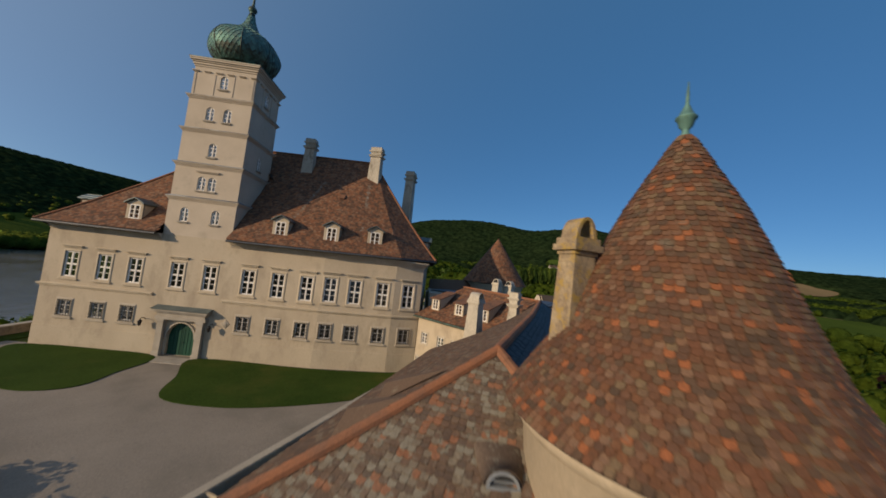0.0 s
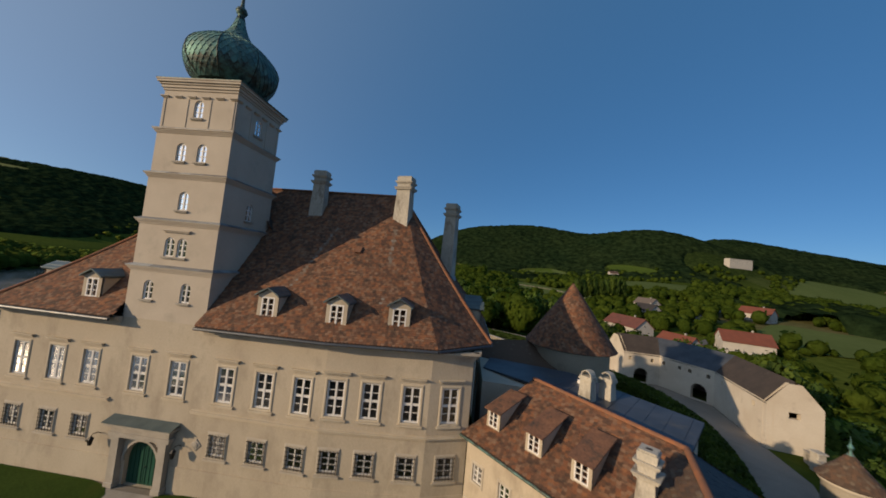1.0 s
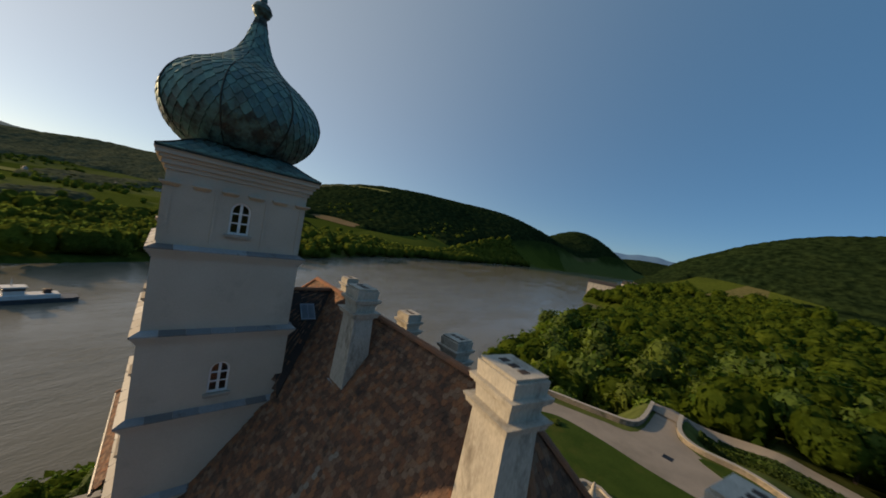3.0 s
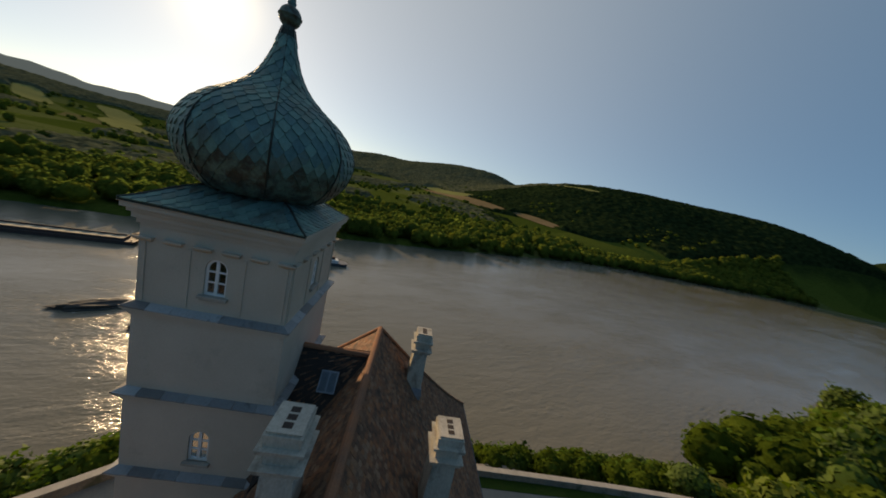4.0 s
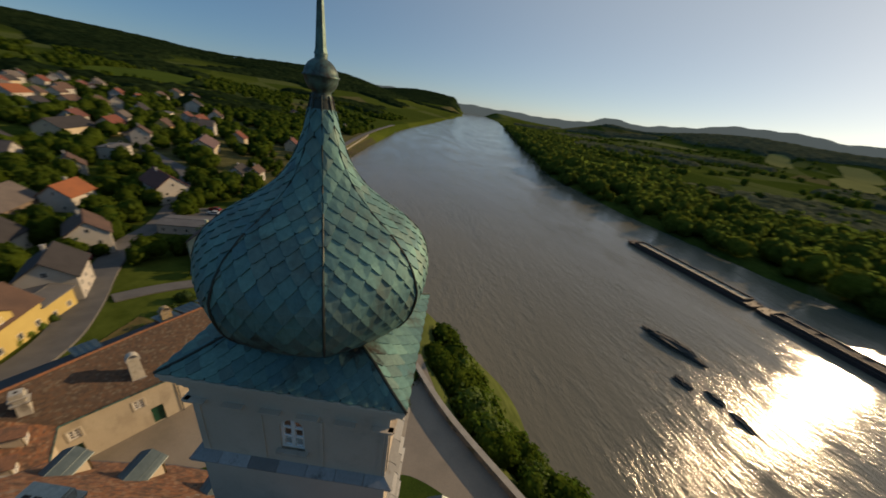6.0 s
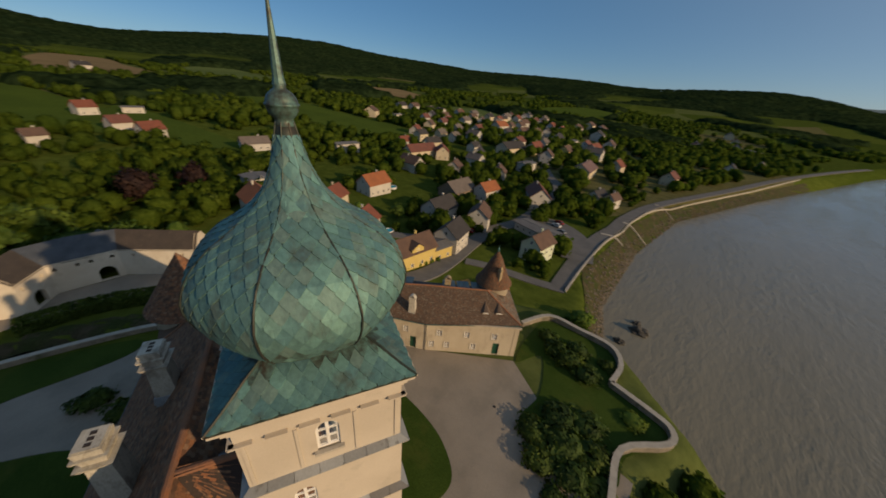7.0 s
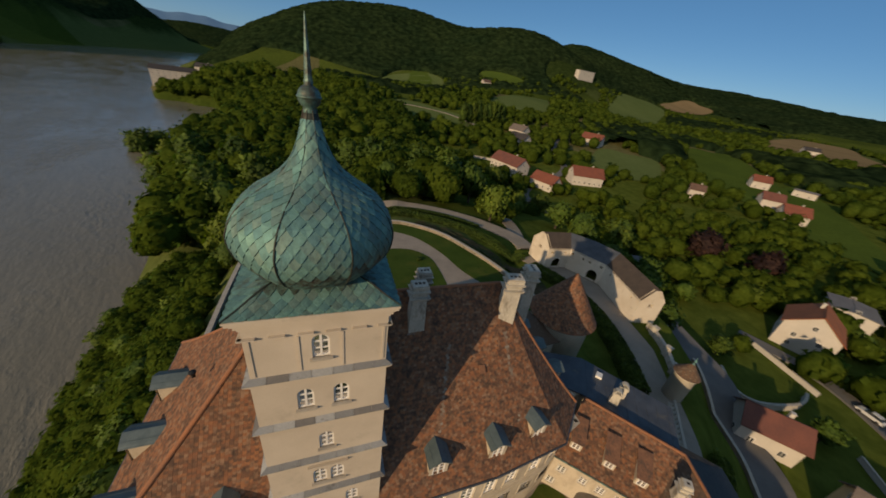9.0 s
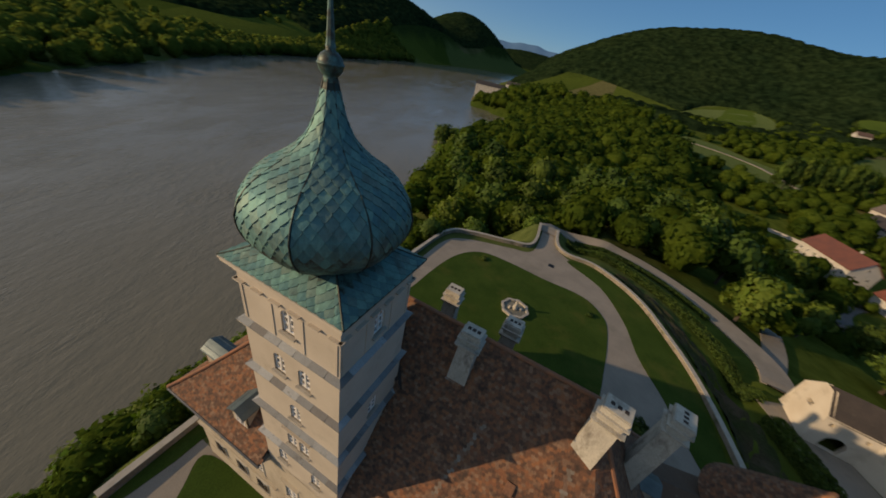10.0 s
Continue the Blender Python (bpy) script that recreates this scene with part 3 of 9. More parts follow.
def wall_shape(s, a, b, z0, z1, thick, holes=(), ext=(0, 0)):
    """A wall from a to b with through openings (u0, u1, v0, v1, arched)."""
    length = math.dist(a, b)
    m = at_wall(a, b, 0, 0)
    us = sorted({-ext[0], length + ext[1]} | {round(u, 4) for h in holes for u in h[:2]})
    vs = sorted({z0, z1} | {round(v, 4) for h in holes for v in h[2:4]})
    for u0, u1 in zip(us, us[1:]):
        for v0, v1 in zip(vs, vs[1:]):
            um, vm = (u0 + u1) / 2, (v0 + v1) / 2
            if any(h[0] < um < h[1] and h[2] < vm < h[3] for h in holes):
                continue
            s.add([(u0, 0, v0), (u1, 0, v0), (u1, 0, v1), (u0, 0, v1)], [(0, 1, 2, 3)], m)
            s.add([(u0, thick, v0), (u1, thick, v0), (u1, thick, v1), (u0, thick, v1)], [(3, 2, 1, 0)], m)
    for h in holes:
        u0, u1, v0, v1 = h[:4]
        s.add([(u0, 0, v0), (u1, 0, v0), (u1, thick, v0), (u0, thick, v0)], [(0, 1, 2, 3)], m)
        if len(h) > 4 and h[4]:
            r, c, spring = (u1 - u0) / 2, (u0 + u1) / 2, v1 - h[4]
            arc = [(c - r * math.cos(math.pi * k / 10), spring + h[4] * math.sin(math.pi * k / 10)) for k in range(11)]
            for (p, q), (p2, q2) in zip(arc, arc[1:]):
                s.add([(p, 0, q), (p2, 0, q2), (p2, 0, v1), (p, 0, v1)], [(0, 1, 2, 3)], m)
                s.add([(p, 0, q), (p2, 0, q2), (p2, thick, q2), (p, thick, q)], [(3, 2, 1, 0)], m)
            v1 = spring
        else:
            s.add([(u0, 0, v1), (u1, 0, v1), (u1, thick, v1), (u0, thick, v1)], [(3, 2, 1, 0)], m)
        s.add([(u0, 0, v0), (u0, thick, v0), (u0, thick, v1), (u0, 0, v1)], [(0, 1, 2, 3)], m)
        s.add([(u1, 0, v0), (u1, thick, v0), (u1, thick, v1), (u1, 0, v1)], [(3, 2, 1, 0)], m)
    return s


def window_kit(key, w, h, arch=0.0, rows=4, bar=0.035, frame=0.075, surround=0.0, hood=False, sill=True, trim=None, depth=0.16, frame_mat=None):
    """The shared meshes of one kind of window: origin at the sill's middle on the wall's face, -y outwards."""
    kit = {}
    s = Shape()
    y0, y1 = depth - 0.05, depth + 0.02

    def edge(u):
        """The opening's top at u, for flat or arched heads."""
        if not arch:
            return h
        return h - arch + arch * math.sqrt(max(0.0, 1 - (2 * u / w) ** 2))

    s.box(-w / 2, -w / 2 + frame, y0, y1, 0, h - arch)
    s.box(w / 2 - frame, w / 2, y0, y1, 0, h - arch)
    s.box(-w / 2 + frame, w / 2 - frame, y0, y1, 0, frame)
    if arch:
        n = 10
        for k in range(n):
            a0, a1 = math.pi * k / n, math.pi * (k + 1) / n
            q = [(-w / 2 * math.cos(a), h - arch + arch * math.sin(a)) for a in (a0, a1)]
            i = [(-(w / 2 - frame) * math.cos(a), h - arch + (arch - frame) * math.sin(a)) for a in (a0, a1)]
            pts = [q[0], q[1], i[1], i[0]]
            s.add([(x, y0, z) for x, z in pts] + [(x, y1, z) for x, z in pts], [(0, 3, 2, 1), (4, 5, 6, 7), (2, 3, 7, 6), (0, 1, 5, 4)])
    else:
        s.box(-w / 2 + frame, w / 2 - frame, y0, y1, h - frame, h)
    s.box(-frame * 0.6, frame * 0.6, y0 - 0.012, y1, frame, edge(0) - frame)
    for r in range(1, rows):
        z = frame + (h - 2 * frame) * r / rows
        t = frame * 0.7 if rows >= 4 and r == rows // 2 else bar / 2
        half = w / 2 - frame
        if arch and z > h - arch:
            half = max(0.05, w / 2 * math.sqrt(max(0, 1 - ((z - h + arch) / arch) ** 2)) - frame * 0.6)
        s.box(-half, half, y0 + 0.008, y1 - 0.008, z - t, z + t)
    kit["window"] = s.mesh(key + "_frame", frame_mat or M_WHITE)
    p = Shape()
    if arch:
        outline = [(-w / 2 + frame / 2, frame / 2), (w / 2 - frame / 2, frame / 2)] + [((w / 2 - frame / 2) * math.cos(math.pi * k / 10), h - arch + (arch - frame / 2) * math.sin(math.pi * k / 10)) for k in range(11)]
    else:
        outline = [(-w / 2 + frame / 2, frame / 2), (w / 2 - frame / 2, frame / 2), (w / 2 - frame / 2, h - frame / 2), (-w / 2 + frame / 2, h - frame / 2)]
    p.loops([[(x, depth - 0.016, z) for x, z in outline], [(x, depth - 0.010, z) for x, z in outline]])
    kit["pane"] = p.mesh(key + "_pane", M_GLASS)
    if surround:
        g, q = surround, Shape()
        rings = []
        for e, y in ((0.0, 0.03), (0.0, -0.03), (g * 0.2, -0.05), (g * 0.9, -0.05), (g, -0.03), (g * 1.3, -0.015), (g * 1.3, 0.03)):
            rings.append([(-w / 2 - e, y, -e), (w / 2 + e, y, -e), (w / 2 + e, y, h + e), (-w / 2 - e, y, h + e)])
        q.loops(rings, cap=False)
        kit["surround"] = q.mesh(key + "_surround", trim or M_STONE)
    if sill:
        q = Shape()
        g = surround
        q.box(-w / 2 - g - 0.1, w / 2 + g + 0.1, -0.13, 0.05, -g - 0.09, -g)
        q.box(-w / 2 - g - 0.05, w / 2 + g + 0.05, -0.08, 0.05, -g - 0.15, -g - 0.09)
        kit["sill"] = q.mesh(key + "_sill", trim or M_STONE)
    if hood:
        q = Shape()
        g = surround
        e = w / 2 + g + 0.16
        q.box(-e + 0.08, e - 0.08, -0.08, 0.05, h + g + 0.19, h + g + 0.27)
        q.box(-e + 0.03, e - 0.03, -0.15, 0.05, h + g + 0.27, h + g + 0.33)
        q.box(-e, e, -0.2, 0.05, h + g + 0.33, h + g + 0.38)
        kit["hood"] = q.mesh(key + "_hood", trim or M_STONE)
    return kit


def place_window(kit, parent, m, label=""):
    w = put("window", kit["window"], parent, m, label)
    for key in ("pane", "surround", "sill", "hood"):
        if key in kit:
            put(key, kit[key], w)
    return w


# Tiles: rows of small plates laid over a surface given as point(u, v).
TILE_V = np.array([(-0.5, -0.36, 0.030), (-0.27, -0.5, 0.034), (0.27, -0.5, 0.034), (0.5, -0.36, 0.030), (0.5, 0.5, 0.004), (-0.5, 0.5, 0.004),
                   (-0.5, -0.36, 0.006), (-0.27, -0.5, 0.006), (0.27, -0.5, 0.006), (0.5, -0.36, 0.006)])
TILE_F = [(0, 1, 2, 3, 4, 5), (6, 7, 1, 0), (7, 8, 2, 1), (8, 9, 3, 2), (9, 4, 3), (6, 0, 5)]


def lay(point, rise, wide, shown, cover=1.75, jitter=0.02, seed=0, vmin=0.0, vmax=1.0, lift=0.0):
    """Poses of tiles on point(u, v), u and v from 0 to 1: rows a tile's shown height apart, every other row shifted by half."""
    rng = random.Random(seed)
    rows = max(1, round(rise * (vmax - vmin) / shown))
    out = []
    for r in range(rows):
        v = vmin + (vmax - vmin) * (r + 0.5) / rows
        p0, p1 = point(0.0, v), point(1.0, v)
        n = sum(((point((k + 1) / 6, v) - point(k / 6, v)).length for k in range(6)))
        count = max(1, round(n / wide))
        for i in range(count + r % 2):
            lo, hi = max(0.0, (i - 0.5 * (r % 2)) / count), min(1.0, (i + 1 - 0.5 * (r % 2)) / count)
            u = (lo + hi) / 2
            c = point(u, v)
            du = point(min(1, u + 0.01), v) - point(max(0, u - 0.01), v)
            dv = point(u, min(1, v + 0.01)) - point(u, max(0, v - 0.01))
            x = du.normalized()
            z = x.cross(dv).normalized()
            y = z.cross(x)
            w = n * (hi - lo)
            lng = shown * cover
            turn = rng.gauss(0, jitter)
            x, y = x * math.cos(turn) + y * math.sin(turn), y * math.cos(turn) - x * math.sin(turn)
            c = c + y * (0.5 * lng - 0.5 * shown) + z * (lift + rng.uniform(0, 0.012))
            tilt = rng.gauss(0, 0.012)
            y = (y + z * tilt).normalized()
            m = Matrix(((x.x * w * 0.97, y.x * lng, z.x, c.x), (x.y * w * 0.97, y.y * lng, z.y, c.y), (x.z * w * 0.97, y.z * lng, z.z, c.z), (0, 0, 0, 1)))
            out.append(m)
    return out


SCALE_EDGE = [(-0.5, 1.0), (-0.5, 0.10), (-0.12, -0.44), (0.0, -0.5), (0.12, -0.44), (0.5, 0.10), (0.5, 1.0)]


def scales(point, half, rise, wide, shown, vmin=0.0, vmax=1.0, seed=0):
    """Overlapping copper scales with blunt tips on point(u, v); half(v) is the face's half width. Gives each scale's rim, middle and normal."""
    rng = random.Random(seed)
    out = []
    for r in range(int((vmax - vmin) * rise / shown) + 2):
        h = vmin * rise + r * shown
        n = int(max(half(min(1, max(0, q / rise))) for q in (h - shown / 2, h, h + shown / 2)) / wide) + 2
        for i in range(-n, n + 1):
            s0 = (i + 0.5 * (r % 2)) * wide + rng.uniform(-0.012, 0.012)
            gap, drop = 0.965 + rng.uniform(-0.02, 0.015), rng.uniform(-0.014, 0.014)
            rim = []
            for ds, dh in SCALE_EDGE:
                v = min(vmax, max(vmin, (h + drop + dh * shown * 1.28) / rise))
                w = half(v)
                rim.append((min(w, max(-w, s0 + ds * gap * wide)), v, 0.042 - 0.027 * (dh + 0.5)))
            if max(c[0] for c in rim) - min(c[0] for c in rim) < 0.06 or max(c[1] for c in rim) - min(c[1] for c in rim) < 0.06 / rise:
                continue
            pts, up = [], rng.uniform(0, 0.005)
            for s1, v, lift in rim:
                u = 0.5 + 0.5 * s1 / half(v)
                p = point(u, v)
                du = point(min(1, u + 0.02), v) - point(max(0, u - 0.02), v)
                dv = point(u, min(1, v + 0.01)) - point(u, max(0, v - 0.01))
                pts.append(p + du.cross(dv).normalized() * (lift + up))
            nrm = (pts[5] - pts[1]).cross(pts[0] - pts[3]).normalized()
            mid = sum(pts, Vector()) / len(pts) + nrm * 0.006
            out.append((pts, mid, nrm))
    return out


def plate_shape(plates):
    """Scales with a slightly domed middle and a rim below their free edges."""
    s = Shape()
    for pts, mid, nrm in plates:
        n = len(pts)
        low = [p - nrm * 0.03 for p in pts[1:6]]
        s.add([*pts, mid, *low], [(k, (k + 1) % n, n) for k in range(n)] + [(n + 1 + k, n + 2 + k, k + 2, k + 1) for k in range(4)])
    return s


def joined(name, poses, verts, faces, mat, parent, label=""):
    """Many plates as one mesh."""
    if not poses:
        return None
    n = len(verts)
    ms = np.array([[list(r) for r in m] for m in poses])
    v = np.einsum("kij,nj->kni", ms[:, :3, :3], verts) + ms[:, None, :3, 3]
    me = bpy.data.meshes.new(name)
    me.from_pydata(v.reshape(-1, 3).tolist(), [], [tuple(i + k * n for i in f) for k in range(len(poses)) for f in faces])
    me.materials.append(mat)
    me.update()
    return put(name, me, parent, None, label, "stuff")


def singly(name, poses, verts, faces, mat, parent):
    """Plates as objects of their own on one mesh."""
    me = bpy.data.meshes.new(name)
    me.from_pydata([tuple(map(float, p)) for p in verts], [], faces)
    me.materials.append(mat)
    me.update()
    for m in poses:
        put(name, me, parent, m)


def slope(a, b, c, d, kick=0.035):
    """A roof face: eave from a to b (left to right seen from outside), ridge from d to c, a little hollow towards the eave."""
    a, b, c, d = (Vector(p) for p in (a, b, c, d))

    def point(u, v):
        p = a.lerp(b, u).lerp(d.lerp(c, u), v)
        p.z -= (c.z - a.z) * kick * 4 * v * (1 - v) * (1.3 - 0.6 * v)
        return p

    return point


def cone_face(cx, cy, profile):
    """A round roof: profile is (radius, z), eave first; u goes round."""
    zs = [p[1] for p in profile]
    rs = [p[0] for p in profile]

    def point(u, v):
        z = zs[0] + (zs[-1] - zs[0]) * v
        r = float(np.interp(z, zs, rs))
        t = 2 * math.pi * u
        return Vector((cx + r * math.cos(t), cy + r * math.sin(t), z))

    return point


def deck(s, point, nu=12, nv=10, sink=0.02, under=0.16):
    """The boarding below the tiles, a thick sheet along point(u, v)."""
    grid = [[point(i / nu, j / nv) for i in range(nu + 1)] for j in range(nv + 1)]
    for off, flip in ((-sink, False), (-under, True)):
        v = [(p.x, p.y, p.z + off) for row in grid for p in row]
        f = []
        for j in range(nv):
            for i in range(nu):
                q = (j * (nu + 1) + i, j * (nu + 1) + i + 1, (j + 1) * (nu + 1) + i + 1, (j + 1) * (nu + 1) + i)
                f.append(tuple(reversed(q)) if flip else q)
        s.add(v, f)
    for row in (grid[0],):
        for p, q in zip(row, row[1:]):
            s.add([(p.x, p.y, p.z - under), (q.x, q.y, q.z - under), (q.x, q.y, q.z - sink), (p.x, p.y, p.z - sink)], [(0, 1, 2, 3)])
    return s


def deck_round(s, point, keep, side, nu=64, nv=44, sink=0.02, under=0.16):
    """Boarding that leaves out an opening: keep(p) tells which cells stay, side(p) moves border points onto its edge."""
    grid = [[side(point(i / nu, j / nv)) for i in range(nu + 1)] for j in range(nv + 1)]
    for off, flip in ((-sink, False), (-under, True)):
        v = [(p.x, p.y, p.z + off) for row in grid for p in row]
        f = []
        for j in range(nv):
            for i in range(nu):
                mid = (grid[j][i] + grid[j + 1][i + 1]) / 2
                if not keep(mid):
                    continue
                q = (j * (nu + 1) + i, j * (nu + 1) + i + 1, (j + 1) * (nu + 1) + i + 1, (j + 1) * (nu + 1) + i)
                f.append(tuple(reversed(q)) if flip else q)
        s.add(v, f)
    for p, q in zip(grid[0], grid[0][1:]):
        if keep((p + q) / 2):
            s.add([(p.x, p.y, p.z - under), (q.x, q.y, q.z - under), (q.x, q.y, q.z - sink), (p.x, p.y, p.z - sink)], [(0, 1, 2, 3)])
    return s


def ridge_caps(s, p, q, step=0.4, r=0.13):
    """Half-round cap tiles from p to q, each a little over the last."""
    p, q = Vector(p), Vector(q)
    n = max(1, round((q - p).length / step))
    d = (q - p) / n
    side = d.cross(Vector((0, 0, 1))).normalized()
    up = side.cross(d).normalized()
    for k in range(n):
        rings = []
        for e, rad in ((0.0, r * 1.08), (1.12, r * 0.95)):
            c = p + d * (k + e)
            rings.append([tuple(c + side * rad * math.cos(math.pi * i / 5) * 1.1 + up * rad * math.sin(math.pi * i / 5)) for i in range(6)])
        s.loops(rings, closed=False, cap=False)
    return s


# ---- the land ----
def smooth(a, b, v):
    s = np.clip((v - a) / (b - a), 0, 1)
    return s * s * (3 - 2 * s)


def near_bank(y):
    """x of the castle's bank of the river."""
    return np.interp(y, (-2600, -640, -320, -200, -135, -86, -60, -30, 0, 52, 92, 141, 205, 250, 360, 416, 440, 530, 600, 1000, 2000, 4000), (10, 120, 100, 88, 66, 42, 18, -16, -38, -47, -54, -65, -84, -74, -82, -116, -172, -206, -226, -320, -480, 600))


def far_bank(y):
    return np.interp(y, (-2600, -1150, -380, -250, -150, -60, 60, 270, 400, 900, 1500, 2200, 4000), (-260, -170, -115, -142, -180, -232, -300, -440, -490, -610, -650, -600, 400))


HILLS = [(-2278, 320, 219, 420), (-1299, 750, 188, 330), (-1047, 1340, 181, 300), (-972, 2085, 228, 220), (-919, 3687, 158, 500), (-73, 1047, 44, 150),
         (120, 1144, 167, 210), (270, 1085, 30, 90), (860, 1180, 34, 90), (2080, -250, 22, 200), (-2480, -300, 28, 150), (-2105, 540, 34, 170), (479, 1316, 32, 200), (525, 909, 141, 170), (964, 1149, 148, 220), (1575, 1062, 118, 320), (2095, 146, 136, 420),
         (2187, -711, 100, 380), (1709, -1539, 96, 450), (824, -2040, 93, 330), (-974, -2411, 66, 160), (-1601, -2049, 112, 380), (-2338, -1350, 112, 420),
         (0, 450, 25, 120), (276, 441, 25, 150), (-2600, -560, 125, 380), (380, -4100, 150, 560)]
PLATEAU = [(-15, -9), (-15, 36), (-14, 48), (3, 58), (2, 70), (7, 70), (9, 62), (18, 59), (26, 53), (31, 44), (35, 35), (37, 22), (35, 8), (33, -4), (27.5, -20), (27, -29), (21, -36),
           (11, -39.5), (-2, -35.5), (-2, -27), (-7, -16)]
YARD = [(36, -4), (43, -1.5), (49.5, 4.5), (55, 15), (59, 15.5), (63.5, 30.5), (61, 39), (55.5, 44.5), (45, 45.5), (41, 38)]


def outline_distance(poly, x, y):
    """Signed distance to a polygon, inside negative."""
    d = np.full(np.shape(x), 1e9)
    inside = np.zeros(np.shape(x), bool)
    for (ax, ay), (bx, by) in zip(poly, poly[1:] + poly[:1]):
        ex, ey = bx - ax, by - ay
        s = np.clip(((x - ax) * ex + (y - ay) * ey) / (ex * ex + ey * ey), 0, 1)
        d = np.minimum(d, np.hypot(x - ax - s * ex, y - ay - s * ey))
        inside ^= ((ay > y) != (by > y)) & (x < (y - ay) * ex / (ey if ey else 1e-9) + ax)
    return np.where(inside, -d, d)


def height(x, y):
    """The ground's height: castle rock, yard, village terrace, flood plain and hills."""
    x, y = np.asarray(x, float), np.asarray(y, float)
    east, west = x - near_bank(y), far_bank(y) - x
    land = -30 + 10.5 * smooth(-3, 14, east) + 5 * smooth(10, 60, east) * smooth(-90, 10, y) + 0.045 * np.clip(x - 110, 0, 700)
    other = -30 + 5 * smooth(-3, 10, west) + 0.012 * np.clip(west - 150, 0, 1500)
    z = np.where(east > -3, land, np.where(west > -3, other, -34))
    for hx, hy, h, s in HILLS:
        z = z + h * np.exp(-((x - hx) ** 2 + (y - hy) ** 2) / (2 * s * s)) * np.where(east > 0, smooth(0, 140, east), smooth(0, 140, west))
    roll = 3.0 * np.sin(x * 0.011 + 1.3) * np.sin(y * 0.009) * smooth(150, 600, np.hypot(x, y)) * (z > -27)
    z = z + roll
    d = outline_distance(PLATEAU, x, y)
    fall = 1.15 - 1.0 * smooth(25, 50, y) * smooth(0, 20, x)
    z = np.where(d < 60, np.maximum(np.where(d < 0.4, -0.03, -0.03 - (d - 0.4) * fall), z), z)
    d2 = outline_distance(YARD, x, y)
    return np.where((d2 < 60) & (d > 0), np.maximum(np.where(d2 < 0.6, -1.4, -1.4 - (d2 - 0.6) * 0.95), z), z)


def spread(core0, core1, step, end, grow=1.055):
    xs = list(np.arange(core0, core1 + 1e-6, step))
    for sign in (1, -1):
        s, p = step, xs[-1] if sign > 0 else xs[0]
        while abs(p) < end:
            s *= grow
            p += sign * s
            xs = xs + [p] if sign > 0 else [p] + xs
    return np.array(xs)


gx, gy = spread(-60, 110, 1.25, 4300), spread(-110, 100, 1.25, 4300)
GX, GY = np.meshgrid(gx, gy)
verts = np.stack([GX, GY, height(GX, GY)], -1).reshape(-1, 3)
nx, ny = len(gx), len(gy)
idx = np.arange(nx * ny).reshape(ny, nx)
faces = np.stack([idx[:-1, :-1], idx[:-1, 1:], idx[1:, 1:], idx[1:, :-1]], -1).reshape(-1, 4)
tagged(put("ground", array_mesh("ground", verts, faces, M_COUNTRY, True)), "rolling green valley ground of meadows and fields", "ground", kind="structure")

# far ridges with painted, glowing haze at the valley's ends and across the river
def far_ridge(crest, far, mat, label, seed):
    """A ridge on the horizon: crest is a row of (bearing, elevation in degrees)."""
    v, f = [], []
    n = 90
    for i in range(n + 1):
        a = crest[0][0] + (crest[-1][0] - crest[0][0]) * i / n
        e = float(np.interp(-a, [-c[0] for c in crest], [c[1] for c in crest]))
        top = 30 + far * math.tan(radians(e)) + 7 * math.sin(0.9 * a + seed) + 4 * math.sin(2.3 * a + 2 * seed)
        for d, z in ((far - 180, -60), (far - 100, top - 45), (far, top)):
            v.append((d * math.cos(radians(a)), d * math.sin(radians(a)), z))
    for i in range(n):
        for k in range(2):
            f.append((3 * i + k, 3 * i + k + 1, 3 * i + 4 + k, 3 * i + 3 + k))
    tagged(put("backdrop", array_mesh("backdrop", np.array(v), np.array(f), mat, True)), label, "hills", kind="structure")


far_ridge([(124, 1.0), (116, 2.6), (108, 2.5), (104, 2.7), (99, 2.2), (92, 1.2)], 4700, M_RIDGE_FAR, "forested ridge painted in blue haze at the end of the gorge", 1.0)
far_ridge([(-62, 0.6), (-74, 1.3), (-83, 1.45), (-88, 0.6), (-96, 0.6), (-105, 0.5), (-112, 0.9)], 4700, M_RIDGE_HAZE, "far hills painted in pale haze up the river valley", 2.0)
far_ridge([(-106, 0.3), (-110, 1.1), (-112, 1.8), (-117, 1.5), (-121, 1.8), (-126, 2.7), (-131, 3.1), (-137, 2.6), (-144, 2.7), (-151, 3.35), (-158, 3.7), (-165, 3.6), (-172, 2.6)], 3500, M_RIDGE_HAZE, "grey-green ridge with painted haze across the river", 3.0)

wx = spread(-300, 100, 25, 4300, 1.2)
WX, WY = np.meshgrid(wx, wx)
wv = np.stack([WX, WY, np.full(WX.shape, -28.0)], -1).reshape(-1, 3)
n = len(wx)
idx = np.arange(n * n).reshape(n, n)
tagged(put("water", array_mesh("water", wv, np.stack([idx[:-1, :-1], idx[:-1, 1:], idx[1:, 1:], idx[1:, :-1]], -1).reshape(-1, 4), M_WATER, True)), "wide silty brown river with glittering ripples", "river", kind="structure")


def sheet(name, poly, z, mat, label, category, thick=0.03, kind="structure"):
    """A level surface with an outline."""
    s = Shape()
    s.prism(poly, z - thick, z)
    return tagged(part(name, s, mat), label, category, kind=kind)


